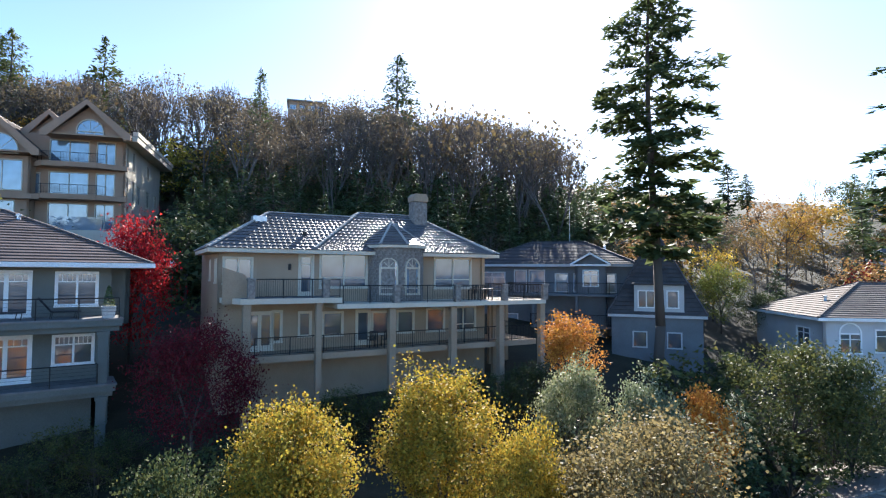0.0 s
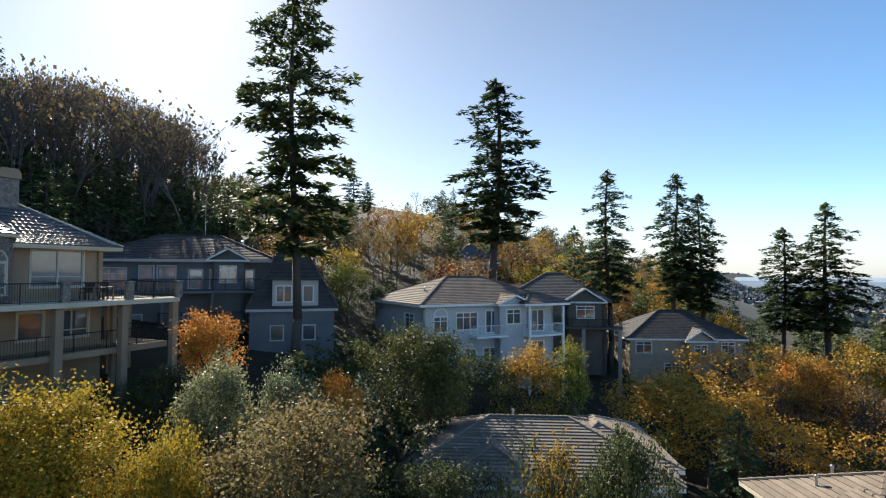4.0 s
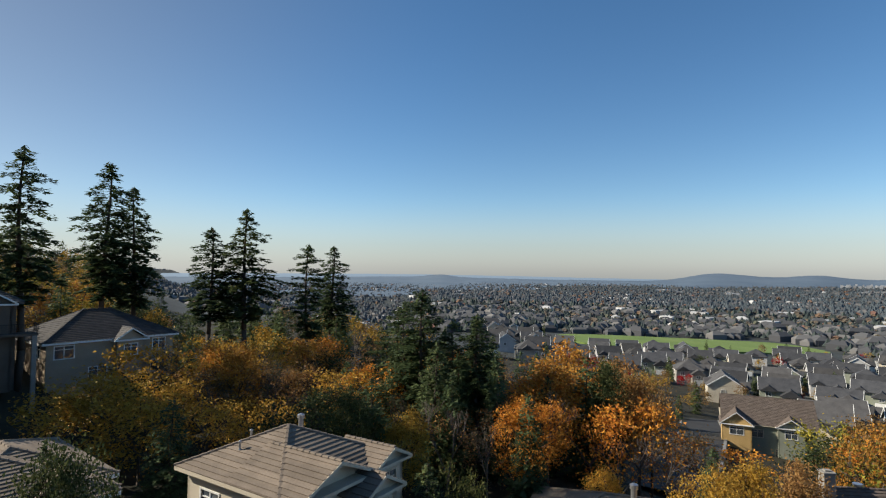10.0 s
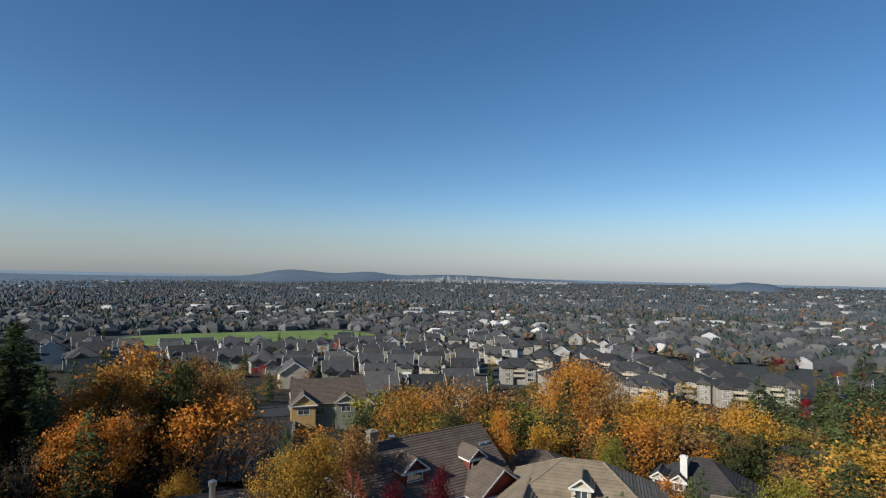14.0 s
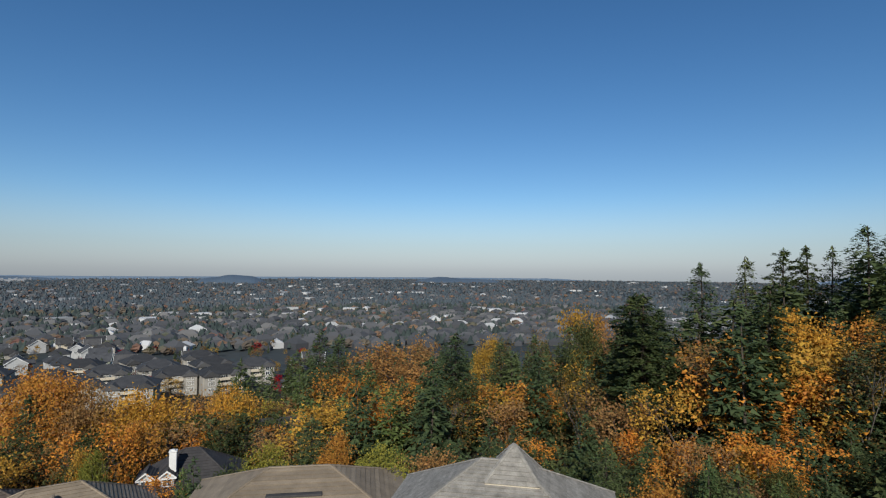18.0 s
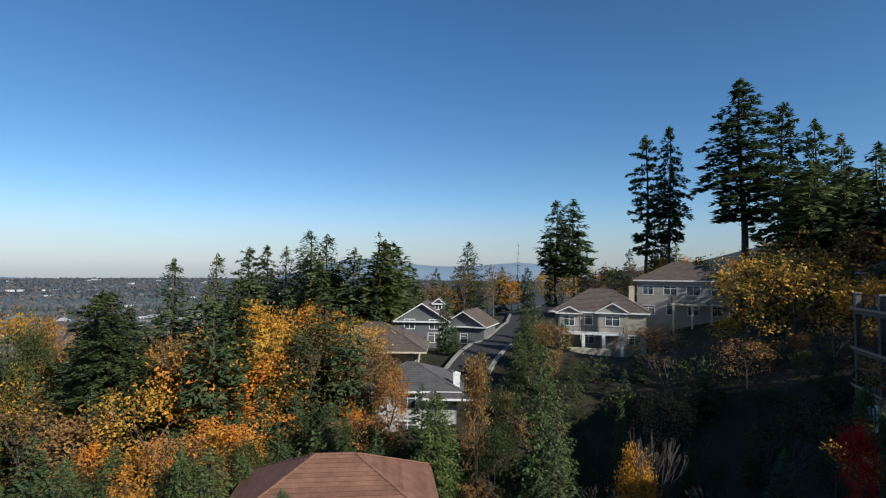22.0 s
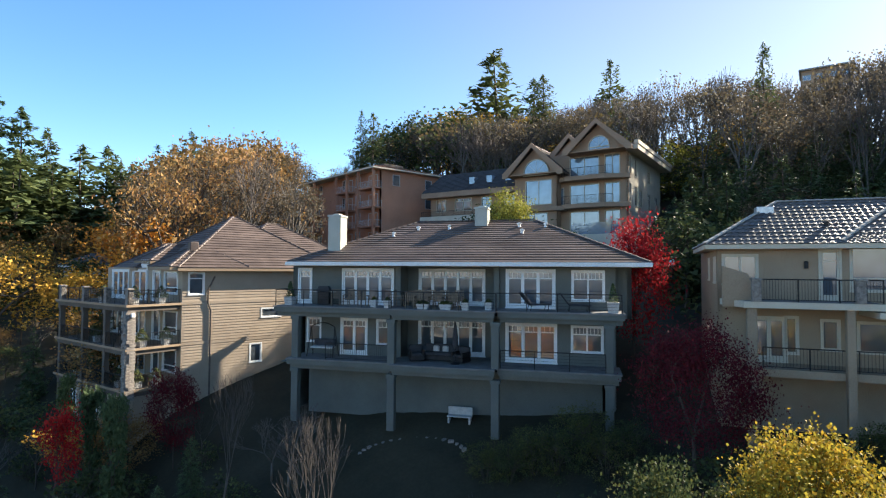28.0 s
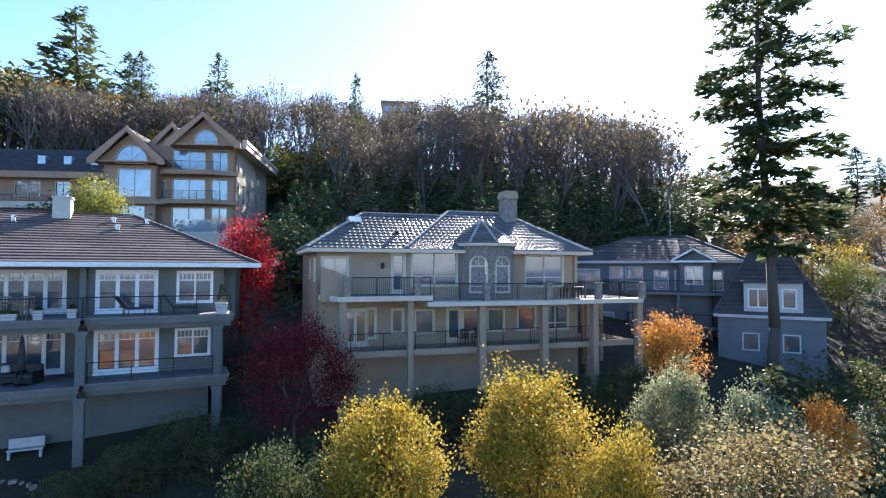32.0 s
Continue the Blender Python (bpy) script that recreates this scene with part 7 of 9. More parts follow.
def apartments():
    o = thing("apartment_building", -108.5, 48.0, 17.6, 0.0, "salmon stucco apartment building with stacked balconies", "building")
    H = 12.0
    facade(o, side(14, 0.0, 0), 24, -2, H, M_SALMON, [(x, z + 0.8, 1.3, 1.5, 2, 0, 0) for z in (0, 3, 6, 9) for x in (4.5, 13.2, 17.5)], M_PALE)
    facade(o, side(38, 0, 90), 12, -2, H, M_SALMON, [(3.0, 9.6, 1.2, 1.6, 1, 0, 0), (9.5, 9.6, 1.2, 1.4, 1, 0, 0), (9.5, 6.4, 1.2, 1.4, 1, 0, 0)], M_PALE)
    facade(o, side(14, 12, -90), 12, -2, H, M_SALMON)
    facade(o, side(38, 12, 180), 24, -2, H, M_SALMON)
    for x0, x1 in ((33.6, 38.4), (26.5, 30.5), (15.0, 19.0)):
        for z in (0, 3, 6, 9):
            balcony(o, x0, x1, 0, 1.6, z, M_SALMON, M_PALE)
            window(o, pose((x0 + x1) / 2, -0.02, z + 0.1), 2.4, 2.0, 2, 0, 0, M_PALE, M_GLASS, door=True)
        for x in (x0 + 0.2, x1 - 0.2):
            post(o, x, -1.4, -2, H, 0.4, M_SALMON)
    hip_roof(o, 13.4, 39, -2.0, 12.6, H, 14, M_CLAY, M_CREAM, joined=True)
    part("penthouse", Geo().bbox(26, 33, 4, 8, H + 0.8, H + 2.0, 0.05), M_BROWNW, o)
    # the grey-green end of the row
    p = villa(-101, 55.5, 27.0, 0, 13, 12, 10, "blue-green apartment house at the end of the row", M_BLUEG, M_SHINGLED, M_WHITE, 22, storeys=3, seed=81, cat="building")
    for z in (0.2, 3.5, 6.8):
        balcony(p, -6.3, -2.5, -6, 1.6, z, M_BLUEG, M_PALE)
    # flat-roofed blocks at the crest
    for x, y, z, t, w, h, wall, st in ((-78, 126, 46, 42, 20, 9, M_BLUEG, 3), (-100, 138, 50, 40, 16, 8, M_PALE, 2), (-53, 208, 52, 15, 14, 28, M_PEACH, 7), (-60, 92, 33, 35, 14, 6, M_BROWNW, 2)):
        b = thing("apartment_building", x, y, z, t, "flat-roofed apartment block at the crest of the hill", "building")
        facade(b, side(-w / 2, 0, 0), w, -4, h, wall, auto_wins(w, [k * h / st for k in range(st)], 90, 3.4, 2.0, 1.5), M_WHITE, M_GLASSB)
        facade(b, side(w / 2, 0, 90), 10, -4, h, wall)
        facade(b, side(-w / 2, 10, -90), 10, -4, h, wall)
        facade(b, side(w / 2, 10, 180), w, -4, h, wall)
        part("roof", Geo().bbox(-w / 2 - 0.5, w / 2 + 0.5, -0.8, 10.5, h, h + 0.5, 0.05), M_CONCRETE, b)


apartments()


# ---------------- streets, lawn and the town ----------------
def ribbon(name, pts, width, mat, lift=0.06, label="", cat="road", kerb=None):
    """A road laid over the ground along points, with its kerbs."""
    P = []
    for a, b in zip(pts, pts[1:]):
        n = max(2, int(math.dist(a, b) / 4))
        P += [(a[0] + (b[0] - a[0]) * i / n, a[1] + (b[1] - a[1]) * i / n) for i in range(n)]
    P.append(pts[-1])
    g, k = Geo(), Geo()
    for i, (x, y) in enumerate(P):
        xa, ya = P[max(0, i - 1)]
        xb, yb = P[min(len(P) - 1, i + 1)]
        L = math.hypot(xb - xa, yb - ya)
        nx, ny = -(yb - ya) / L, (xb - xa) / L
        zc = gz(x, y) + 0.35 + lift
        for s in (-1, -0.33, 0.33, 1):
            g.v.append((x + nx * s * width / 2, y + ny * s * width / 2, zc))
        for s in (-1, 1):
            for o_, h in ((0.0, -0.6), (0.0, 0.12), (0.18, 0.12), (0.5, 0.1), (0.55, -0.9)):
                k.v.append((x + nx * s * (width / 2 + o_), y + ny * s * (width / 2 + o_), zc + h))
    for i in range(len(P) - 1):
        for j in range(3):
            g.f.append((4 * i + j, 4 * i + j + 1, 4 * i + j + 5, 4 * i + j + 4))
        for s in (0, 5):
            for j in range(4):
                b = 10 * i + s + j
                k.f.append((b, b + 1, b + 11, b + 10))
    ob = tagged(new(name, me_np(name, g.v, g.f, mat)), label, cat, "", "structure")
    if kerb:
        tagged(new("kerb", me_np("kerb", k.v, k.f, kerb)), "pale concrete kerb and pavement beside the street", "kerb", "", "structure")
    return ob


ribbon("street", [(-57.5, -30.5), (-62.5, -31.5), (-72, -33.5), (-92, -39), (-108, -46), (-135, -50)], 4.8, M_ASPHALT, label="asphalt street climbing past the houses", kerb=M_CONCRETE)
ribbon("street", [(52, -24), (70, -36), (88, -47), (108, -59), (130, -70)], 8, M_ASPHALT, label="asphalt street running down between trees", kerb=M_CONCRETE)
ribbon("street", [(128, -90), (170, -150), (205, -215), (230, -300)], 8, M_ASPHALT, label="asphalt street through the housing estate", kerb=M_CONCRETE)


def field():
    g = Geo()
    c, a = (400, -206), radians(-87)
    n = 40
    for i in range(n):
        t = 2 * math.pi * i / n
        u, v = 98 * math.copysign(abs(math.cos(t)) ** 0.6, math.cos(t)), 44 * math.copysign(abs(math.sin(t)) ** 0.6, math.sin(t))
        x, y = c[0] + u * math.cos(a) - v * math.sin(a), c[1] + u * math.sin(a) + v * math.cos(a)
        g.v.append((x, y, gz(x, y) + 1.2))
        g.v.append((x, y, gz(x, y) - 2))
    g.f.append(tuple(2 * i for i in range(n)))
    for i in range(n):
        j = (i + 1) % n
        g.f.append((2 * i, 2 * i + 1, 2 * j + 1, 2 * j))
    tagged(new("playing_field", me_np("playing_field", g.v, g.f, M_LAWN)), "mown green playing field beyond the estate", "field", "", "structure")


field()


def plain_roof(house, x0, x1, y0, y1, z, pitch, mat, ridge="hip"):
    """A far roof in one piece, with its eaves."""
    t = math.tan(radians(pitch))
    g = Geo()
    w, d = x1 - x0, y1 - y0
    if ridge == "hip":
        h = min(w, d) / 2
        a, b = ((x0 + h, (y0 + y1) / 2, z + h * t), (x1 - h, (y0 + y1) / 2, z + h * t)) if w >= d else (((x0 + x1) / 2, y0 + h, z + h * t), ((x0 + x1) / 2, y1 - h, z + h * t))
    else:
        a, b = ((x0 + x1) / 2, y0, z + w / 2 * t), ((x0 + x1) / 2, y1, z + w / 2 * t)
    g.v.extend([(x0, y0, z), (x1, y0, z), (x1, y1, z), (x0, y1, z), a, b, (x0, y0, z - 0.25), (x1, y0, z - 0.25), (x1, y1, z - 0.25), (x0, y1, z - 0.25)])
    if ridge == "hip" and w >= d:
        g.f.extend([(0, 1, 5, 4), (1, 2, 5), (2, 3, 4, 5), (3, 0, 4)])
    else:
        g.f.extend([(0, 1, 4), (1, 2, 5, 4), (2, 3, 5), (3, 0, 4, 5)])
    g.f.extend([(0, 6, 7, 1), (1, 7, 8, 2), (2, 8, 9, 3), (3, 9, 6, 0), (9, 8, 7, 6)])
    return part("roof", g, mat, house)


def gable_x(house, x0, x1, y0, y1, z, pitch, mat, wall, trim):
    """A far roof with its ridge along x, gable walls at both ends and pale verges."""
    t = math.tan(radians(pitch))
    ym, h = (y0 + y1) / 2, (y1 - y0) / 2 * t
    g, w, v = Geo(), Geo(), Geo()
    for ya, yb in ((y0, ym), (y1, ym)):
        n = len(g.v)
        g.v.extend([(x0, ya, z), (x1, ya, z), (x1, yb, z + h), (x0, yb, z + h), (x0, ya, z - 0.25), (x1, ya, z - 0.25), (x1, yb, z + h - 0.25), (x0, yb, z + h - 0.25)])
        g.f.extend(tuple(n + k for k in q) for q in ((0, 1, 2, 3), (7, 6, 5, 4), (0, 4, 5, 1), (1, 5, 6, 2), (3, 7, 4, 0)))
    for xa, s in ((x0 + 0.5, 1), (x1 - 0.5, -1)):
        n = len(w.v)
        w.v.extend([(xa, y0 + 0.5, z - 0.2), (xa, y1 - 0.5, z - 0.2), (xa, ym, z + h - 0.5 * t), (xa + 0.15 * s, y0 + 0.5, z - 0.2), (xa + 0.15 * s, y1 - 0.5, z - 0.2), (xa + 0.15 * s, ym, z + h - 0.5 * t)])
        w.f.extend(tuple(n + k for k in q) for q in ((0, 1, 2), (5, 4, 3), (0, 3, 4, 1), (1, 4, 5, 2), (2, 5, 3, 0)))
    for xa in (x0, x1):
        for ya in (y0, y1):
            n = len(v.v)
            v.v.extend([(xa + d, yy, zz) for d in (-0.06, 0.06) for yy, zz in ((ya, z - 0.34), (ya, z + 0.03), (ym, z + h + 0.03), (ym, z + h - 0.36))])
            v.f.extend(tuple(n + k for k in q) for q in ((0, 1, 2, 3), (7, 6, 5, 4), (1, 5, 6, 2), (0, 3, 7, 4), (0, 4, 5, 1)))
    roof = part("roof", g, mat, house)
    part("gable_wall", w, wall, roof)
    part("bargeboard", v, trim, roof)
    return roof


def estate_house(kind):
    """One of the estate's house types: gabled or hipped, with a forward garage wing."""
    w, d, h, wall, roof, form = [(11, 9.5, 5.4, M_PALE, M_ROOFA, "x"), (10, 10, 5.6, M_PUTTY, M_ROOFB, "hip"), (11.5, 9.5, 5.4, M_SAGE, M_ROOFA, "x"), (9.5, 10, 5.6, M_CREAM, M_ROOFB, "x"), (10.5, 10, 5.4, M_PALE, M_ROOFA, "hip")][kind]
    o = thing("house", 0, 0, 0, 0, ["pale grey", "putty-coloured", "sage-green", "cream", "light grey"][kind] + " estate house with grey shingle roof and white trim", "house", "estate houses")
    part("wall", Geo().box(-w / 2, w / 2, -d / 2, d / 2, -4, h), wall, o)
    part("garage_wing", Geo().prism([(w * 0.05, -3), (w * 0.5, -3), (w * 0.5, h - 1.4), (w * 0.275, h + 0.15), (w * 0.05, h - 1.4)], -d / 2 - 2.6, -d / 2 + 1), M_WHITE if kind in (0, 4) else wall, o)
    for x, z in ((-w * 0.28, 0.9), (-w * 0.28, 3.3)):
        window(o, pose(x, -d / 2 - 0.05, z), 1.6, 1.3, 2, 0.35, 0)
    window(o, pose(w * 0.275, -d / 2 - 2.66, 2.7), 1.5, 1.0, 2, 0, 0)
    for x, z in ((-w * 0.3, 3.3), (w * 0.34, 3.3)):
        window(o, pose(x, d / 2 + 0.05, z, 0, 0, 180), 1.5, 1.3, 2, 0, 0)
    for y in (0.6,):
        window(o, pose(w / 2 + 0.05, y, 3.2, 0, 0, 90), 1.2, 1.2, 2, 0, 0)
        window(o, pose(-w / 2 - 0.05, y, 3.2, 0, 0, -90), 1.2, 1.2, 2, 0, 0)
    part("garage_door", Geo().bbox(w * 0.1, w * 0.45, -d / 2 - 2.7, -d / 2 - 2.61, 0, 2.1, 0.02), M_WHITE, o)
    if form == "x":
        gable_x(o, -w / 2 - 0.5, w / 2 + 0.5, -d / 2 - 0.5, d / 2 + 0.5, h, 34, roof, wall, M_WHITE)
    else:
        plain_roof(o, -w / 2 - 0.5, w / 2 + 0.5, -d / 2 - 0.5, d / 2 + 0.5, h, 32, roof)
    plain_roof(o, 0.0, w * 0.55, -d / 2 - 3.1, -d / 2 + 4, h - 1.3, 35, roof, "gable")
    plain_roof(o, -w * 0.48, -w * 0.06, -d / 2 - 1.0, -d / 2 + 4, h - 0.1, 36, roof, "gable")
    part("gable_wall", Geo().prism([(-w * 0.46, h - 0.2), (-w * 0.08, h - 0.2), (-w * 0.27, h + w * 0.19 * 0.7)], -d / 2 - 0.7, -d / 2 - 0.55), M_WHITE, o)
    part("back_gable", Geo().prism([(-w * 0.1, h - 0.2), (w * 0.3, h - 0.2), (w * 0.1, h + w * 0.2 * 0.7)], d / 2 + 0.3, d / 2 + 0.5), M_WHITE, o)
    plain_roof(o, -w * 0.14, w * 0.34, d / 2 - 3.5, d / 2 + 0.8, h - 0.1, 36, roof, "gable")
    return o


def on_field(x, y, grow=0):
    dx, dy = x - 400, y + 206
    c, s = math.cos(radians(-87)), math.sin(radians(-87))
    return abs(dx * c + dy * s) < 102 + grow and abs(-dx * s + dy * c) < 46 + grow


def estate():
    """Rows of houses along curving streets below the wooded slope."""
    rs = random.Random(8)
    first = {}
    n = 0
    for row in range(17):
        r = 142 + row * 20.5
        step = 15.5 / r
        a = radians(4)
        while a < radians(80):
            a += step * rs.uniform(0.92, 1.25)
            q = r + rs.uniform(-3, 3) + 10 * math.sin(a * 5 + row * 0.2)
            x, y = q * math.sin(a), -q * math.cos(a)
            deg = math.degrees(a)
            near = 150 if 28 < deg < 62 else 205 if deg <= 28 else 230
            if q < near or q > (330 if deg < 24 else 470) or on_field(x, y, 24) or math.hypot(x - 103, y + 69) < 20 or (10 < deg < 40 and q < 318) or rs.random() < 0.3:
                continue
            k = rs.randrange(5)
            m = pose(x, y, gz(x, y) + 0.4, 0, 0, 180 + deg + rs.choice((0, 180, 0, 90)) + rs.uniform(-10, 10))
            n += 1
            if n > 215:
                return
            if k in first:
                copy_thing(first[k], m)
            else:
                first[k] = estate_house(k)
                first[k].matrix_basis = m


estate()


def townhouse():
    """A three-storey pale townhouse block of the estate's edge."""
    o = thing("townhouse", 0, 0, 0, 0, "putty-coloured three-storey townhouse with grey shingle gables", "house", "townhouses")
    part("wall", Geo().box(-8, 8, -5.5, 5.5, -5, 6.6).box(-7.4, -2.6, -7.0, -5.5, -5, 6.3).box(2.6, 7.4, -7.0, -5.5, -5, 6.3), M_PUTTY, o)
    for x in (-5, 5):
        for z in (0.4, 2.7, 4.7):
            window(o, pose(x, -7.05, z), 2.4, 1.3, 3, 0, 0)
        plain_roof(o, x - 3, x + 3, -7.6, 0, 6.3, 32, M_ROOFB, "gable")
        part("gable_wall", Geo().prism([(x - 2.5, 6.3), (x + 2.5, 6.3), (x, 7.85)], -7.1, -6.9), M_CREAM, o)
    for z in (0.4, 2.7, 4.7):
        window(o, pose(0, -5.55, z), 2.6, 1.3, 3, 0, 0)
    for z in (2.4, 4.5):
        part("balcony", Geo().bbox(-2.5, 2.5, -6.8, -5.5, z - 0.2, z, 0.02).box(-2.5, 2.5, -6.8, -6.74, z, z + 0.9), M_CREAM, o)
    plain_roof(o, -8.6, 8.6, -6.0, 6.1, 6.6, 27, M_ROOFA)
    return o


_first = None
for deg, r in ((148, 176), (152, 180), (156.5, 172), (160, 190), (164, 186), (150, 204), (154.5, 206), (158.5, 212), (163, 214), (167, 202), (152.5, 232), (157, 236), (162, 240), (146, 226), (143.5, 196)):
    a, r = radians(deg), r * 1.27
    m = pose(r * math.sin(a), r * math.cos(a), gz(r * math.sin(a), r * math.cos(a)) + 1.6, 0, 0, -deg + (r % 7 - 3) * 6)
    if _first is None:
        _first = townhouse()
        _first.matrix_basis = m
    else:
        copy_thing(_first, m)
# young street trees between the estate's houses
_rs = random.Random(17)
for _ in range(380):
    a, r = radians(_rs.uniform(6, 78)), _rs.uniform(140, 470)
    x, y = r * math.sin(a), -r * math.cos(a)
    if not on_field(x, y, 4):
        k = _rs.choice(["spruce", "green", "rust", "spruce", "gold", "red", "spruce"])
        plant_far(k, x, y, _rs.uniform(4, 8) * (1.3 if k == "spruce" else 1), 1.0, _rs.uniform(0, 360), _rs.randrange(6))


def far_town():
    """The plain: thousands of tree crowns and roofs too small to tell apart singly."""
    rs = np.random.RandomState(4)
    n = 58000
    az = np.radians(rs.uniform(-236, 2, n))
    r = 400 * (4600 / 400) ** rs.uniform(0, 1, n) ** 0.8
    x, y = -np.sin(az) * r, np.cos(az) * r
    z = ground_z(x, y)
    kind = rs.uniform(0, 1, n)
    patch = np.array([noise.noise((p * 0.0035, q * 0.0035, 1.0)) for p, q in zip(x.tolist(), y.tolist())])
    d = -0.34 * x + 0.94 * y
    tv = {k: ([], []) for k in ("con", "dec", "gold", "roof", "white", "con_far", "dec_far")}
    for i in range(n):
        if d[i] > -130 and r[i] < 700 and y[i] > -60:
            if d[i] > 20 or x[i] < 140:
                continue
        if on_field(x[i], y[i], 10):
            continue
        azd = math.degrees(math.atan2(x[i], -y[i]))
        if r[i] < 470 and 2 < azd < 82 and not (azd < 26 and r[i] > 345):
            continue
        town = patch[i] > -0.05
        if r[i] < 700 and 0.50 < kind[i] < 0.56:
            kind[i] = 0.9
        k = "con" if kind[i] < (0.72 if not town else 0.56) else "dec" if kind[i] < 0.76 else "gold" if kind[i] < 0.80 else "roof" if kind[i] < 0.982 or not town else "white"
        # past 1 km the trees take the haze-tinted colours
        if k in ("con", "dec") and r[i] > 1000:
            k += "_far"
        s = rs.uniform(0.6, 1.25) * (0.72 if r[i] < 900 and k not in ("roof", "white") else 1.0)
        V, F = tv[k]
        b = len(V)
        X, Y, Z = float(x[i]), float(y[i]), float(z[i])
        if k[:3] == "con":
            h, w = 10 * s, 5.0 * s
            m = 4
            for j in range(m):
                a = 6.283 * j / m + X
                V.append((X + w * math.cos(a), Y + w * math.sin(a), Z + 1.5))
            for j in range(m):
                a = 6.283 * (j + 0.5) / m + X
                V.append((X + w * 0.55 * math.cos(a), Y + w * 0.55 * math.sin(a), Z + h * 0.5))
            V.append((X, Y, Z + h))
            for j in range(m):
                q = (j + 1) % m
                F.extend([(b + j, b + q, b + m + j), (b + q, b + m + q, b + m + j), (b + m + j, b + m + q, b + 2 * m)])
        elif k[:3] == "dec" or k == "gold":
            h, w = 8 * s, 5.5 * s
            m = 5
            for lev, rr in ((0.15, 0.5), (0.45, 1.0), (0.78, 0.75)):
                for j in range(m):
                    a = 6.283 * (j + lev) / m + Y
                    q = rr * w * (0.8 + 0.4 * math.sin(X * 3 + j * 5 + lev * 9) ** 2)
                    V.append((X + q * math.cos(a), Y + q * math.sin(a), Z + h * lev))
            V.append((X, Y, Z + h))
            for lv in range(2):
                for j in range(m):
                    q = (j + 1) % m
                    F.append((b + lv * m + j, b + lv * m + q, b + lv * m + m + q, b + lv * m + m + j))
            for j in range(m):
                F.append((b + 2 * m + j, b + 2 * m + (j + 1) % m, b + 3 * m))
        else:
            big = 1.7 if (kind[i] > 0.985 and r[i] > 700) else 1.0
            L, D, H = 6.5 * s * big, 4.5 * s * big, 4.0 * s * (1 if big == 1 else 1.4)
            c, q = math.cos(X), math.sin(X)
            P = lambda u, v, w_: (X + u * c - v * q, Y + u * q + v * c, Z + w_)
            V.extend([P(-L, -D, 0), P(L, -D, 0), P(L, D, 0), P(-L, D, 0), P(-L, -D, H), P(L, -D, H), P(L, D, H), P(-L, D, H)])
            if big == 1.0:
                V.extend([P(-L * 0.5, 0, H * 1.7), P(L * 0.5, 0, H * 1.7)])
                F.extend([(b, b + 1, b + 5, b + 4), (b + 1, b + 2, b + 6, b + 5), (b + 2, b + 3, b + 7, b + 6), (b + 3, b, b + 4, b + 7), (b + 4, b + 5, b + 9, b + 8), (b + 6, b + 7, b + 8, b + 9), (b + 5, b + 6, b + 9), (b + 7, b + 4, b + 8)])
            else:
                F.extend([(b, b + 1, b + 5, b + 4), (b + 1, b + 2, b + 6, b + 5), (b + 2, b + 3, b + 7, b + 6), (b + 3, b, b + 4, b + 7), (b + 4, b + 5, b + 6, b + 7)])
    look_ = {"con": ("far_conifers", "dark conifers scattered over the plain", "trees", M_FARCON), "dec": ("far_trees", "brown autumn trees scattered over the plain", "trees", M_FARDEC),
             "con_far": ("farthest_conifers", "blue-green woods across the far plain", "trees", M_HAZECON), "dec_far": ("farthest_trees", "muted autumn trees across the far plain", "trees", M_HAZEDEC),
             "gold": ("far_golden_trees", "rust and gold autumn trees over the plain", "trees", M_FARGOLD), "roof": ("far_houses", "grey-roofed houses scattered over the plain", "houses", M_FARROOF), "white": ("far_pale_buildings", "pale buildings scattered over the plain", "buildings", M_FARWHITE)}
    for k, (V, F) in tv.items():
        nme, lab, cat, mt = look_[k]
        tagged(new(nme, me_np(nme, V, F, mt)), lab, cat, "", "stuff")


def island(name, stops, rough=0.9):
    m, nt, b = mat_base(name)
    geo = nt.nodes.new("ShaderNodeNewGeometry")
    nt.links.new(ramp(nt, geo.outputs["Random Per Island"], stops), b.inputs["Base Color"])
    b.inputs["Roughness"].default_value = rough
    return m


# far palette: haze painted into the base colours, cooler and flatter than nearby
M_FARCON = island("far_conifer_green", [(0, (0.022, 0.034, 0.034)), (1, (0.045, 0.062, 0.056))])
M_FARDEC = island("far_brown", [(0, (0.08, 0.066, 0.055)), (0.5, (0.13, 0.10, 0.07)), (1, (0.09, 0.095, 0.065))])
# the farthest trees: more haze blue in the colour, less contrast
M_HAZECON = island("farthest_conifer_green", [(0, (0.044, 0.060, 0.074)), (1, (0.066, 0.085, 0.098))])
M_HAZEDEC = island("farthest_brown", [(0, (0.080, 0.082, 0.088)), (1, (0.12, 0.112, 0.108))])
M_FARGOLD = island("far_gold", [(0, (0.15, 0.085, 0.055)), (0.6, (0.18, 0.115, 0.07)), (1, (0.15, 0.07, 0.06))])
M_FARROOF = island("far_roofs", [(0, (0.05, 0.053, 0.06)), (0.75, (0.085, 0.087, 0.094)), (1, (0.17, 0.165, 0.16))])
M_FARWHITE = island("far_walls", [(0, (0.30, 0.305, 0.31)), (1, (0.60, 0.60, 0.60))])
M_CITY = island("far_city_walls", [(0, (0.17, 0.185, 0.21)), (1, (0.36, 0.37, 0.39))])
far_town()


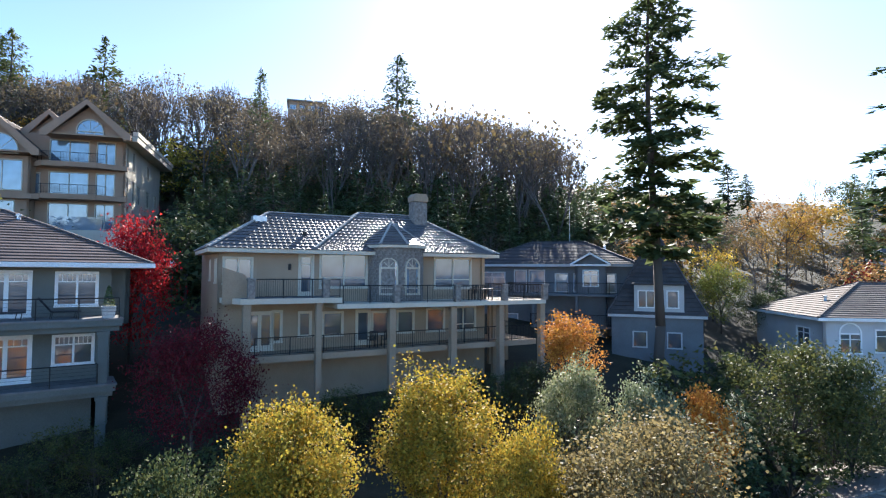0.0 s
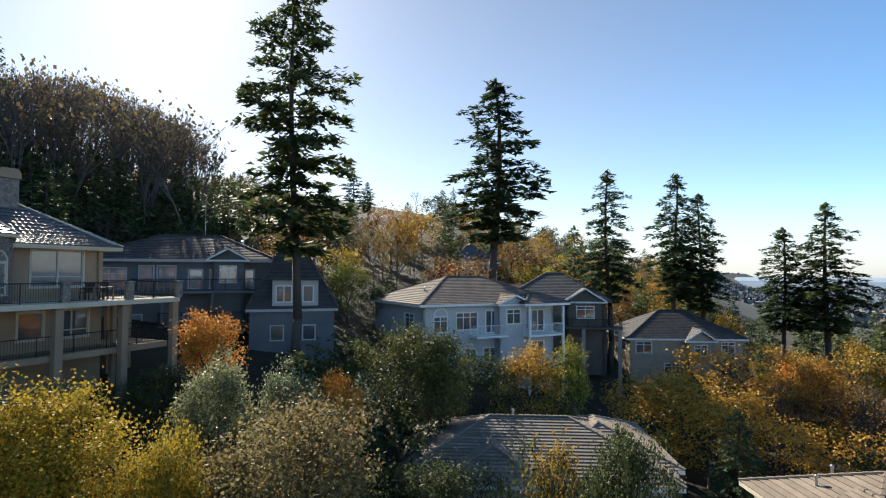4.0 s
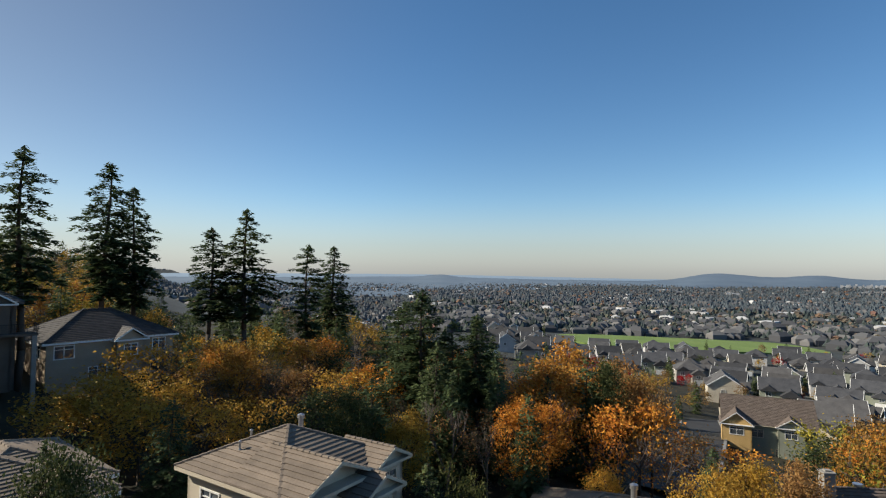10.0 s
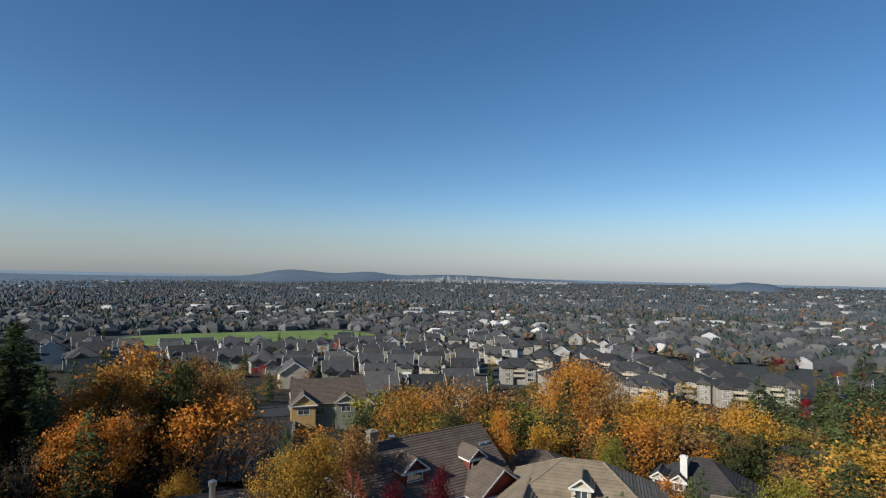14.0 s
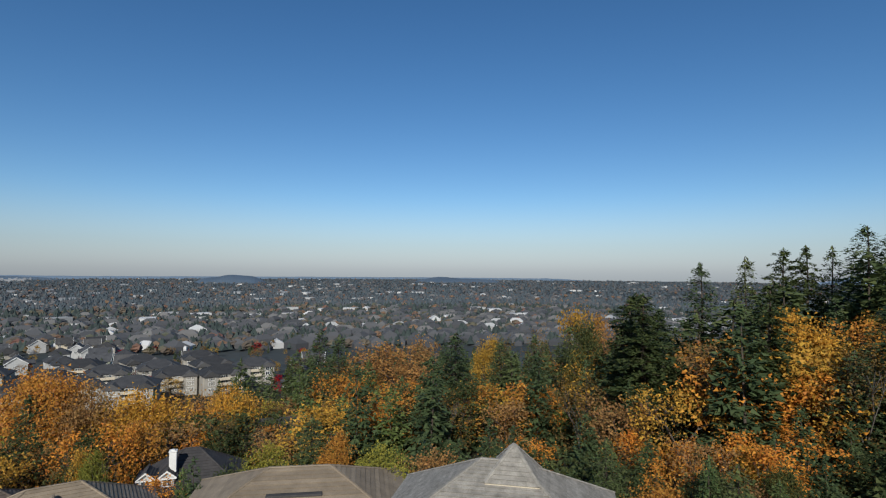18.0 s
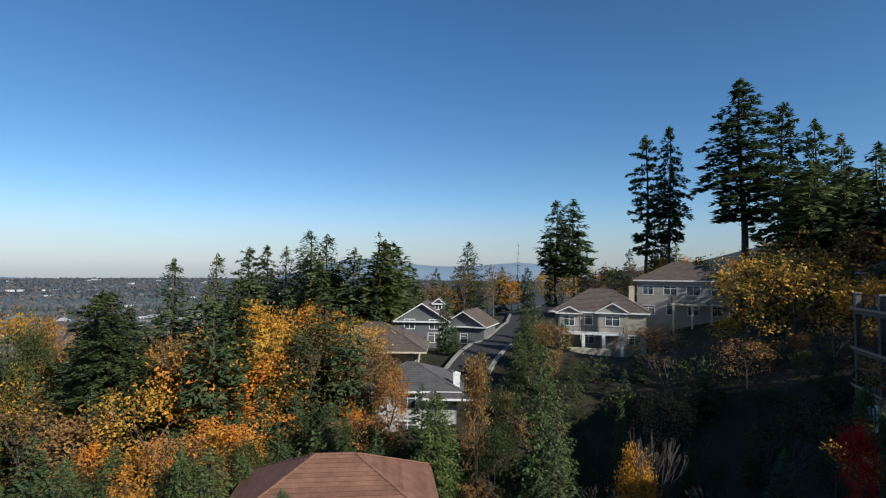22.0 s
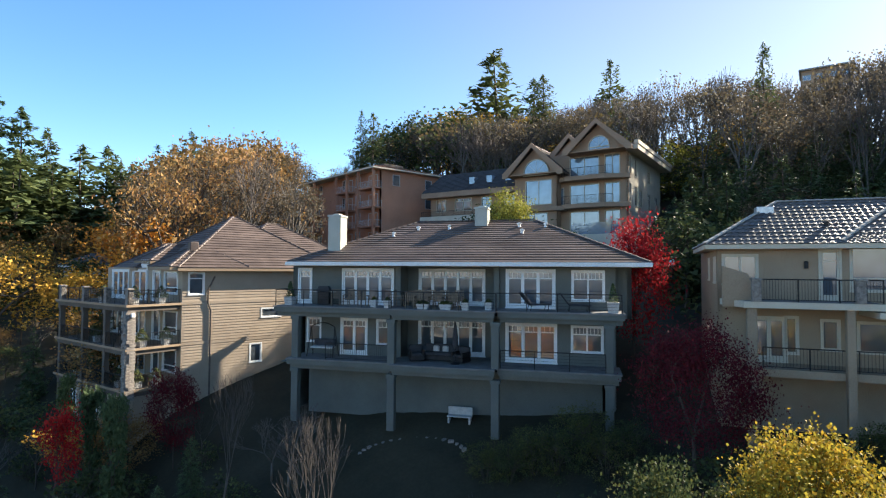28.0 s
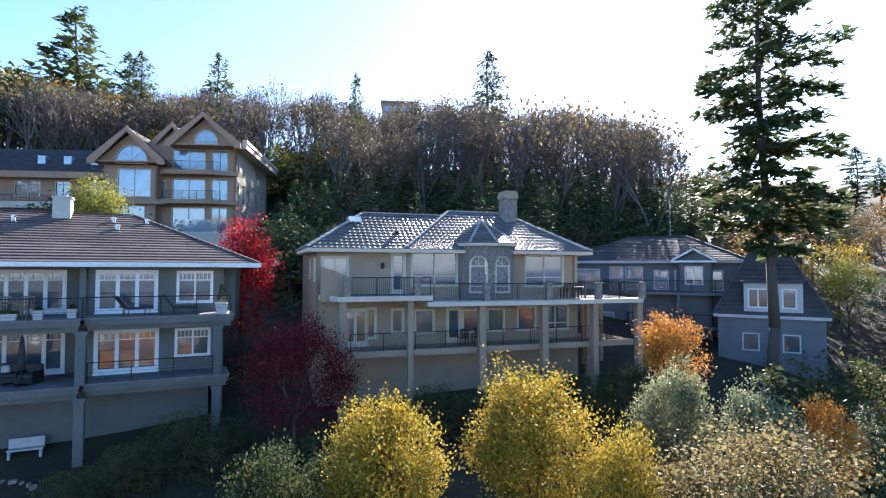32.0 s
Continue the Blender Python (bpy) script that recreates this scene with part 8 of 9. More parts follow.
# distant ridges closing the plain, with the haze before them painted on
def ridges():
    # nearer ridges: haze put in as bluish base colour and faint blue glow
    m, nt, b = mat_base("distant_hill_haze")
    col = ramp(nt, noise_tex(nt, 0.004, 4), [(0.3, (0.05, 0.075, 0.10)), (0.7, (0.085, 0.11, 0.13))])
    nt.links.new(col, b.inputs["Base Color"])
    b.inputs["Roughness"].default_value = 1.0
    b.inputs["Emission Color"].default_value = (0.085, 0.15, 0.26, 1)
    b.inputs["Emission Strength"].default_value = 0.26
    # farthest ridges: paler haze, again by base colour and glow
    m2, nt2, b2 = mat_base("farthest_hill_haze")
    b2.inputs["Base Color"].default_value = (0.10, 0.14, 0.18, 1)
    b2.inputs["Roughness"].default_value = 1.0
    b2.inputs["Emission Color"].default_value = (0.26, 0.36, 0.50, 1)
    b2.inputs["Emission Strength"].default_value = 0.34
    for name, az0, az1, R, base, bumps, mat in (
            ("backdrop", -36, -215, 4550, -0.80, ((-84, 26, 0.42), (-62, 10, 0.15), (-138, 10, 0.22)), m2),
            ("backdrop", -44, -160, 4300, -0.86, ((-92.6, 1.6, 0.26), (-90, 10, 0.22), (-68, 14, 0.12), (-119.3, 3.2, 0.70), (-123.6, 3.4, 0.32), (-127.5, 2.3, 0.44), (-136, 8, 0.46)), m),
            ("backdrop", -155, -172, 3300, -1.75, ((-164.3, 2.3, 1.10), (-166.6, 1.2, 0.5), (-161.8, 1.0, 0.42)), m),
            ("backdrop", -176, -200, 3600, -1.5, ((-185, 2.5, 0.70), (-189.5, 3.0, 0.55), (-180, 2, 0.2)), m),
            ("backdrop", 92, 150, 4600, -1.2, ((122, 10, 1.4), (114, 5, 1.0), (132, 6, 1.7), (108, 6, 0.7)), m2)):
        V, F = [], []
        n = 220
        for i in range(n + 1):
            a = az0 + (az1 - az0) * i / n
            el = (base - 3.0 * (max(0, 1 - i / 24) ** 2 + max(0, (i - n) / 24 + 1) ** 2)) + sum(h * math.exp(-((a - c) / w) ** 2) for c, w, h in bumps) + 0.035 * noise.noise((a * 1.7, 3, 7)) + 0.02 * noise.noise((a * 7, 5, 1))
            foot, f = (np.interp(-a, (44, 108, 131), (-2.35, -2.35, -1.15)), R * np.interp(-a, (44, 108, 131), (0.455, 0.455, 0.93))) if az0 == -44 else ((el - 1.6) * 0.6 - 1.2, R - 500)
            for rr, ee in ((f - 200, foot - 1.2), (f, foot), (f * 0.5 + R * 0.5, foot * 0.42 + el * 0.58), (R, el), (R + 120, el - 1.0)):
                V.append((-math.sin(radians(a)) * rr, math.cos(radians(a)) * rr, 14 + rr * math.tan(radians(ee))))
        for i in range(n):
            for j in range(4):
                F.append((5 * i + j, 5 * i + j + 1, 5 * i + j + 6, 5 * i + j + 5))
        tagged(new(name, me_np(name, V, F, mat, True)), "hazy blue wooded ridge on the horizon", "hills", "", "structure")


ridges()


def city():
    """The pale blocks of the distant city centre and of the low sheds before it."""
    rs = random.Random(31)
    g = Geo()
    for i in range(285):
        a = radians(-129 - 19.5 * rs.random() ** 1.1 if i < 250 else rs.uniform(-200, -112))
        R = rs.uniform(3650, 4050) if i < 250 else rs.uniform(1300, 3000)
        x, y = -math.sin(a) * R, math.cos(a) * R
        tall = (rs.uniform(9, 20) if rs.random() < 0.5 else rs.uniform(20, 40) * math.exp(-((math.degrees(a) + 137) / 4) ** 2) + 10) if i < 250 else rs.uniform(5, 8)
        w, d = (rs.uniform(3, 8), rs.uniform(3, 8)) if i < 250 else (rs.uniform(7, 18), rs.uniform(5, 10))
        z = gz(x, y)
        c, s = math.cos(a), math.sin(a)
        n = len(g.v)
        for zz in (z - 4, z + tall):
            for u, v in ((-w, -d), (w, -d), (w, d), (-w, d)):
                g.v.append((x + u * c - v * s, y + u * s + v * c, zz))
        g.f.extend(tuple(n + q for q in f) for f in ((4, 5, 6, 7), (0, 1, 5, 4), (1, 2, 6, 5), (2, 3, 7, 6), (3, 0, 4, 7)))
    tagged(new("far_city", me_np("far_city", g.v, g.f, M_CITY)), "pale city blocks and sheds far across the plain", "buildings", "", "stuff")


city()


# ---------------- trees ----------------
# kind, x, y, height, breadth to height
TALL_a = (
    ("old_fir", 14.5, 37.3, 29.4, 1.15), ("fir", 46.6, 50.8, 32.7, 1.70), ("fir", 57.3, 41.5, 25.9, 1.32), ("fir", 72.8, 41.3, 29.6, 1.39), ("fir", 76.9, 40.0, 27.8, 1.40),
    ("fir", 82.9, 31.3, 24.3, 1.47), ("fir", 82.6, 26.0, 27.5, 1.55), ("fir", 84.8, 17.0, 22.4, 1.36), ("fir", 92.5, 14.2, 22.6, 1.63),
    ("spruce", 85.1, 83.0, 11.2, 1.70), ("spruce", -7.7, 91.7, 28.6, 1.16), ("spruce", -25.8, 75.7, 23.4, 0.68), ("spruce", -74.9, 118.3, 27.8, 1.22),
    ("spruce", -66.1, 81.6, 24.4, 1.15), ("fir", 55.6, 106.3, 16.0, 1.70), ("fir", 68.3, 122.2, 13.0, 1.70), ("spruce", 82.7, 125.2, 10.2, 1.70),
    ("spruce", 103.4, 134.9, 7.1, 1.70), ("spruce", -109.7, -60.3, 17.7, 1.46), ("fir", -141.5, -51.4, 28.8, 1.35), ("fir", -144.9, -47.8, 29.3, 1.34),
    ("fir", -110.1, -21.4, 35.3, 0.99), ("fir", -108.9, -16.9, 35.6, 0.96), ("fir", -105.3, -4.8, 39.9, 1.64),
)
TALL_b = (
    ("fir", -125.5, 1.1, 37.8, 1.31), ("fir", -130.4, 6.3, 33.5, 1.02), ("fir", -135.2, 10.6, 29.7, 0.99), ("fir", -138.1, -24.2, 19.0, 1.30),
    ("snag", -137.5, -60.8, 18.3, 0.61), ("spruce", -84.2, 100.4, 25.4, 1.25), ("spruce", -94.6, 97.7, 34.2, 1.65), ("spruce", -92.7, 60.8, 22.8, 1.09),
    ("spruce", -95.6, 59.9, 23.8, 0.62), ("spruce", -144.9, 40.7, 26.1, 1.09), ("spruce", -145.8, 37.1, 23.6, 0.97), ("spruce", -146.6, 33.5, 23.9, 1.05),
    ("spruce", -138.4, 23.2, 23.2, 1.17), ("spruce", -139.2, 17.5, 24.5, 1.08),
)
for kind, x, y, h, w in (TALL_a + TALL_b):
    tree(kind, x, y, h, w, fine=170)
# kind, x, y, height, breadth to height
GROVE_a = (
    ("near_yellow", -4.5, 16.9, 10.2, 0.80), ("near_yellow", 0.3, 20.0, 10.0, 0.95), ("near_yellow", 2.7, 17.8, 10.0, 0.58), ("tan", 6.0, 16.4, 11.7, 1.02),
    ("silver", 5.3, 22.4, 9.6, 0.71), ("silver", 8.1, 21.5, 10.0, 0.65), ("near_orange", 10.6, 22.6, 9.5, 0.61), ("near_orange", 7.3, 30.1, 7.9, 0.94),
    ("near_bush", -6.9, 14.4, 9.8, 0.62), ("near_bush", -6.6, 17.8, 7.5, 0.66), ("red", -18.9, 33.0, 9.4, 0.60), ("near_maroon", -11.1, 24.6, 7.3, 0.77),
    ("green", 19.3, 30.4, 7.9, 0.94), ("green", 21.4, 29.0, 8.7, 0.65), ("lime", 26.3, 51.7, 6.6, 0.76), ("yellow", 27.5, 55.6, 7.8, 0.78),
    ("green", 29.1, 50.2, 4.7, 0.92), ("rust", 49.8, 80.9, 12.1, 0.99), ("gold", 48.0, 76.1, 10.3, 0.81), ("red", 48.3, 62.8, 6.8, 0.55), ("bush", 22.6, 32.1, 7.1, 0.91),
    ("bush", 26.7, 31.4, 6.6, 0.84), ("gold", 30.8, 30.2, 7.9, 1.13), ("lime", 34.5, 29.1, 9.1, 0.45),
)
GROVE_b = (
    ("gold", 42.2, 24.9, 8.3, 1.44), ("gold", 54.9, 26.5, 10.1, 1.17), ("orange", 55.9, 18.6, 10.1, 0.89), ("orange", 66.4, 24.9, 8.9, 1.13),
    ("green", 21.5, 14.7, 10.2, 0.45), ("spruce", 21.6, 15.4, 10.2, 0.76), ("bush", 21.0, 13.6, 8.7, 0.45), ("thin", 16.1, 15.2, 10.3, 0.45),
    ("bush", 15.9, 14.7, 10.1, 0.45), ("spruce", 37.3, 17.0, 8.7, 1.51), ("gold", 65.1, 20.4, 10.0, 0.91), ("orange", 71.8, 14.5, 9.1, 1.19),
    ("rust", 59.4, 24.6, 7.4, 0.94), ("spruce", 85.6, 37.1, 9.0, 1.70), ("spruce", 59.7, 7.5, 8.2, 1.70), ("green", 42.8, 5.5, 8.7, 0.56),
    ("fir", 53.1, -0.6, 16.6, 1.70), ("fir", 49.8, -5.8, 14.7, 1.70), ("spruce", 54.1, -2.9, 12.5, 1.70), ("fir", 58.1, 1.8, 14.6, 1.59), ("gold", 42.1, 0.8, 7.3, 0.88),
    ("orange", 43.2, -9.2, 8.2, 0.78), ("orange", 57.5, -17.7, 13.3, 1.00), ("orange", 51.4, -13.8, 11.0, 0.91),
)
GROVE_c = (
    ("rust", 54.1, -21.5, 12.5, 0.78), ("green", 50.0, -18.4, 12.1, 0.55), ("spruce", 62.2, 16.0, 7.5, 1.70), ("rust", 49.4, -22.5, 11.2, 0.53),
    ("spruce", 28.1, -0.6, 7.9, 1.32), ("bush", 28.1, -2.4, 7.8, 0.45), ("gold", 34.6, -22.8, 7.7, 0.90), ("spruce", 34.9, -20.4, 8.0, 1.14),
    ("gold", 32.4, -18.8, 7.0, 0.75), ("rust", 36.2, -27.6, 8.0, 0.80), ("orange", 47.1, -42.7, 12.0, 0.60), ("rust", 49.7, -53.0, 13.2, 0.74),
    ("green", 40.0, -44.3, 10.2, 0.57), ("orange", 35.0, -46.0, 10.5, 0.53), ("rust", 48.9, -60.5, 13.6, 0.89), ("gold", 34.9, -53.6, 9.9, 0.45),
    ("orange", 46.7, -80.4, 18.4, 0.80), ("rust", 39.0, -79.0, 16.0, 0.66), ("gold", 33.5, -79.5, 14.8, 0.80), ("orange", 27.5, -67.9, 11.2, 0.75),
    ("green", 27.0, -53.7, 9.0, 0.59), ("lime", 25.2, -52.4, 9.4, 0.45), ("maroon", 22.7, -20.5, 6.7, 0.45), ("maroon", 21.6, -23.1, 7.4, 0.45),
)
GROVE_d = (
    ("gold", 37.0, -13.5, 4.9, 0.70), ("spruce", 47.2, -79.7, 15.7, 1.63), ("gold", 26.4, -53.6, 9.4, 0.46), ("orange", 55.1, -92.4, 18.2, 0.76),
    ("rust", 37.6, -84.8, 13.2, 0.94), ("gold", 30.5, -82.4, 13.1, 0.90), ("gold", 24.0, -95.1, 14.3, 0.76), ("rust", 31.0, -98.2, 13.7, 0.93),
    ("spruce", 21.5, -75.0, 10.6, 1.60), ("pine", 15.1, -107.2, 17.1, 0.61), ("pine", 12.6, -40.0, 8.3, 0.70), ("pine", 10.9, -38.5, 7.1, 0.56),
    ("bush", 11.0, -46.8, 7.8, 0.45), ("lime", 9.1, -52.4, 8.3, 0.72), ("spruce", 5.9, -58.0, 10.4, 1.63), ("orange", 3.3, -56.3, 8.4, 0.74),
    ("lime", -1.6, -40.6, 8.1, 0.68), ("orange", 7.3, -108.2, 15.4, 1.11), ("orange", -2.5, -93.6, 11.6, 1.35), ("pine", 1.6, -103.5, 17.6, 0.78),
    ("rust", -1.3, -128.6, 19.9, 1.24), ("rust", -11.3, -138.3, 21.7, 0.82), ("spruce", -13.8, -97.9, 20.5, 1.70), ("orange", -6.0, -73.5, 6.8, 1.70),
)
GROVE_e = (
    ("orange", -19.5, -81.8, 11.5, 1.54), ("orange", -24.7, -77.5, 10.8, 0.96), ("gold", -33.4, -83.1, 15.9, 0.51), ("gold", -27.6, -66.0, 9.5, 0.61),
    ("spruce", -24.6, -106.3, 18.7, 1.33), ("spruce", -35.7, -98.1, 20.6, 1.70), ("fir", -32.3, -64.1, 21.3, 1.70), ("gold", -24.4, -121.6, 20.7, 0.60),
    ("amber", -39.7, -133.5, 23.0, 0.66), ("amber", -31.5, -145.7, 21.5, 0.76), ("rust", -50.7, -119.2, 23.5, 0.50), ("thin", -43.0, -116.8, 25.7, 0.62),
    ("spruce", -67.3, -67.2, 22.8, 1.37), ("spruce", -68.0, -63.7, 20.3, 1.34), ("fir", -65.3, -75.6, 24.8, 1.15), ("fir", -61.8, -75.8, 25.0, 1.13),
    ("spruce", -58.9, -80.4, 26.2, 0.93), ("spruce", -51.2, -80.5, 26.6, 1.14), ("fir", -33.5, -65.1, 22.0, 1.70), ("fir", -36.8, -65.7, 19.8, 1.47),
    ("spruce", -69.1, -75.0, 23.9, 0.86), ("snag", -69.9, -54.2, 17.4, 1.70), ("gold", -47.1, -54.3, 14.4, 0.92), ("orange", -53.6, -51.3, 10.9, 0.83),
)
GROVE_f = (
    ("gold", -41.7, -43.2, 9.4, 1.08), ("gold", -47.1, -46.3, 9.7, 0.84), ("rust", -43.5, -64.2, 14.0, 0.86), ("fir", -37.6, -46.5, 18.7, 1.46),
    ("gold", -28.8, -35.6, 6.3, 1.02), ("rust", -46.2, -35.8, 8.5, 0.94), ("rust", -42.9, -30.4, 8.4, 0.70), ("gold", -61.6, -51.5, 5.8, 0.88),
    ("spruce", -34.9, -30.4, 7.9, 1.70), ("spruce", -27.4, -41.2, 5.2, 1.70), ("pine", -23.0, -32.2, 6.4, 1.27), ("green", -27.4, -31.6, 6.1, 0.88),
    ("pine", -40.6, -23.3, 9.1, 1.15), ("poplar", -37.2, -17.8, 14.9, 0.46), ("pine", -41.2, -14.2, 15.8, 0.59), ("spruce", -36.9, -11.4, 13.5, 0.88),
    ("pine", -36.5, -21.0, 11.0, 0.80), ("spruce", -33.2, -9.9, 10.6, 1.00), ("pine", -45.9, -9.5, 10.0, 0.45), ("pine", -21.6, -30.1, 7.7, 0.76),
    ("pine", -25.8, -29.6, 6.2, 1.03), ("fir", -33.8, -27.6, 7.5, 1.23), ("bush", -51.3, -23.2, 3.6, 0.83), ("bare", -38.5, -5.8, 10.8, 0.58),
)
GROVE_g = (
    ("gold", -37.4, -6.2, 9.5, 0.45), ("rust", -66.0, -11.5, 4.4, 1.70), ("thin", -61.0, -4.2, 2.8, 1.70), ("yellow", -73.1, -4.5, 3.7, 1.66),
    ("gold", -63.3, -0.4, 2.4, 1.70), ("bush", -55.9, -5.5, 2.3, 1.70), ("green", -56.8, -37.4, 3.8, 1.10), ("gold", -60.1, -58.0, 9.8, 0.61),
    ("green", -33.1, -82.2, 19.9, 0.48), ("maroon", -35.0, 10.1, 6.2, 0.45), ("near_red", -34.1, 4.5, 8.3, 0.53), ("bare", -17.8, 10.7, 9.4, 0.45),
    ("bare", -26.7, 10.2, 8.5, 0.45), ("lime", -37.4, 41.7, 10.7, 0.81), ("bush", -26.6, 57.3, 4.9, 0.52), ("near_bush", -7.2, 14.4, 10.1, 0.55),
    ("cypress", -32.7, 6.7, 7.7, 0.45), ("cypress", -36.8, 6.2, 7.2, 0.45), ("cypress", -41.9, 5.6, 6.5, 0.47), ("spruce", -45.6, -41.9, 14.6, 1.70),
    ("spruce", -41.1, -40.7, 11.9, 1.70), ("fir", -30.7, -57.5, 20.8, 1.50), ("spruce", -30.5, -62.0, 18.5, 1.48), ("spruce", -13.7, -92.3, 20.6, 1.44),
)
GROVE_h = (
    ("spruce", -22.2, -96.0, 19.0, 1.30), ("spruce", 12.5, -117.1, 24.5, 1.09), ("spruce", 7.6, -107.6, 22.7, 1.25), ("spruce", -26.8, -89.8, 19.0, 1.24),
    ("spruce", 55.5, 1.2, 15.3, 1.23), ("spruce", 57.5, -0.9, 16.2, 1.00), ("spruce", 53.3, -3.8, 13.9, 1.37), ("spruce", 55.0, -6.3, 14.0, 1.19),
    ("spruce", 47.4, -1.9, 12.1, 1.51),
)
for kind, x, y, h, w in (GROVE_a + GROVE_b + GROVE_c + GROVE_d + GROVE_e + GROVE_f + GROVE_g + GROVE_h):
    tree(kind, x, y, h, w, fine=60)


# ---------------- woods, planted by stretches of the slope ----------------
def clear_of(x, y):
    """True where no house, deck or street stands."""
    for cx, cy, r in ((-24, 26, 12), (-29, 20, 7), (-19, 27, 6), (0, 36, 14), (-44, 18, 9), (-42, 24, 9), (11, 53, 10), (18, 46, 6), (35, 46, 10), (54, 47, 9), (69, 40, 9), (25, 24, 9), (28, 5, 8), (34, -14, 8), (37, -37, 9), (33, -50, 7), (23, -43, 9), (19, -62, 8),
                      (4, -35, 9), (-8, -27, 8), (-27, -22, 8), (-51, -31, 8), (-59, -43, 8), (-72, -46, 7), (-77, -38, 6), (-87, -23, 9), (-101, -14, 9), (-42, 64, 17), (-58, 52, 14), (-36, 56, 11), (-88, 54, 20), (-72, 42, 12), (103, -69, 11), (16, -96, 7), (-80, 12, 5),
                      (98, 34, 9), (103, 22, 8), (92, 46, 8), (118, 30, 8), (112, 8, 8), (63, 75, 7), (60, 63, 9), (-78, 130, 12), (-50, 212, 14), (0, 0, 13), (-60, 96, 8), (-101, 55, 9)):
        if (x - cx) ** 2 + (y - cy) ** 2 < r * r:
            return False
    if 200 < math.hypot(x, y) < 315 and 140 < math.degrees(math.atan2(x, y)) < 171:
        return False
    for (x0, y0), (x1, y1) in (((-57, -30), (-72, -33)), ((-72, -33), (-92, -39)), ((-92, -40), (-135, -50)), ((52, -24), (108, -59))):
        L2 = (x1 - x0) ** 2 + (y1 - y0) ** 2
        t = min(1, max(0, ((x - x0) * (x1 - x0) + (y - y0) * (y1 - y0)) / L2))
        if math.hypot(x - x0 - t * (x1 - x0), y - y0 - t * (y1 - y0)) < 6.5:
            return False
    return True


CREST_AZ = (-36, -32, -22, -17, -14.4, -12.7, -8.6, -3.9, 0.3, 8.7, 13.4, 17, 22, 28, 36.5, 43, 49, 55, 58.4, 62, 63.8, 66.4, 71.7, 75, 78.5, 81, 85.5, 89, 93, 98)
CREST_EL = (4.3, 5, 8.6, 10.2, 10, 13.8, 15.6, 17.3, 16.8, 18, 17.2, 16.6, 18.2, 18.3, 17, 16.1, 16.6, 15.2, 12, 10, 12, 13.4, 12.5, 11.4, 9.0, 8.2, 7.6, 7.4, 4, 0.5)


def wood(seed, n, az0, az1, r0, r1, kinds, h0, h1, gap=3.5, w0=0.9, w1=1.35, ok=None, cap=None, crest=None):
    """Trees between two bearings (degrees left of +y) and two distances; kinds: names, repeated by weight."""
    rs = random.Random(seed)
    spots = []
    for _ in range(n * 8):
        if len(spots) >= n:
            break
        a, r = radians(rs.uniform(az0, az1)), math.sqrt(rs.uniform(r0 * r0, r1 * r1))
        x, y = -r * math.sin(a), r * math.cos(a)
        if not clear_of(x, y) or any((x - p) ** 2 + (y - q) ** 2 < gap * gap for p, q in spots) or (ok and not ok(x, y)):
            continue
        k = rs.choice(kinds)
        h = rs.uniform(h0, h1) * (1.35 if k in ("fir", "spruce") else 1.0)
        if crest:
            # the tops follow the skyline of the hill; crest: between which shares of that height they end
            top = 14 + r * math.tan(radians(np.interp(math.degrees(a), CREST_AZ, CREST_EL))) - gz(x, y)
            h = min(26, top * rs.uniform(*crest))
            if h < 3:
                continue
        if cap is not None:
            h = min(h, 14 + r * math.tan(radians(cap + (3.0 if k in ("fir", "spruce") else 0))) - gz(x, y) - rs.uniform(0, 1.5))
            if h < 3.5:
                continue
        spots.append((x, y))
        w, t, v = rs.uniform(w0, w1) * (0.8 if k == "fir" else 1.0), rs.uniform(0, 360), rs.randrange(6)
        if (math.hypot(x, y) > 44 or (h < 3.6 and k == "bush")) and LITE[k]:
            plant_far(k, x, y, h, w, t, v)
        else:
            tree(k, x, y, h, w, turn=t, variant=v, fine=0 if h < 3.5 or k == "bush" else 40)


# the wooded hill behind the houses: bare and thinly leaved trees over dark evergreens
wood(1, 210, -13, 46, 66, 124, ["husk", "bare", "husk", "bare", "husk", "bare", "thin"], 14, 19, 2.7, 0.6, 0.95, crest=(0.88, 1.0))
wood(30, 220, -16, 46, 56, 112, ["green", "spruce", "green", "spruce", "spruce", "husk"], 6, 9.5, 2.8, 1.0, 1.5)
wood(2, 110, -16, 27, 47, 84, ["spruce", "green", "spruce", "bush", "spruce"], 5.5, 8.5, 2.6)
wood(32, 26, 20, 40, 70, 100, ["gold", "amber", "lime"], 9, 12, 4)
wood(3, 60, 28, 56, 88, 150, ["bare", "thin", "bare", "gold", "husk", "bare", "bare"], 11, 16, 3.6, crest=(0.75, 1.0))
wood(4, 40, 46, 61, 100, 150, ["bare", "thin", "bare", "gold", "bare", "green"], 12, 17, 3.6, crest=(0.7, 1.0))
wood(5, 130, 62.8, 78, 62, 138, ["husk", "bare", "rust", "husk", "amber", "husk", "bare", "rust"], 12, 17, 2.9, 0.6, 0.9, crest=(0.8, 1.0))
wood(6, 60, 76, 91.5, 60, 125, ["gold", "orange", "gold", "green", "amber", "rust"], 8, 12, 3.2, crest=(0.35, 0.68))
wood(33, 16, 79, 90, 96, 130, ["spruce", "spruce", "fir"], 14, 18, 4, 1.2, 1.6)
wood(7, 60, 96, 128, 108, 190, ["gold", "orange", "green", "spruce", "amber", "husk", "rust"], 8, 12, 4.6)
wood(8, 120, -46, -14, 62, 150, ["spruce", "amber", "rust", "husk", "spruce", "green", "amber"], 8, 12, 4.2, crest=(0.5, 0.95))
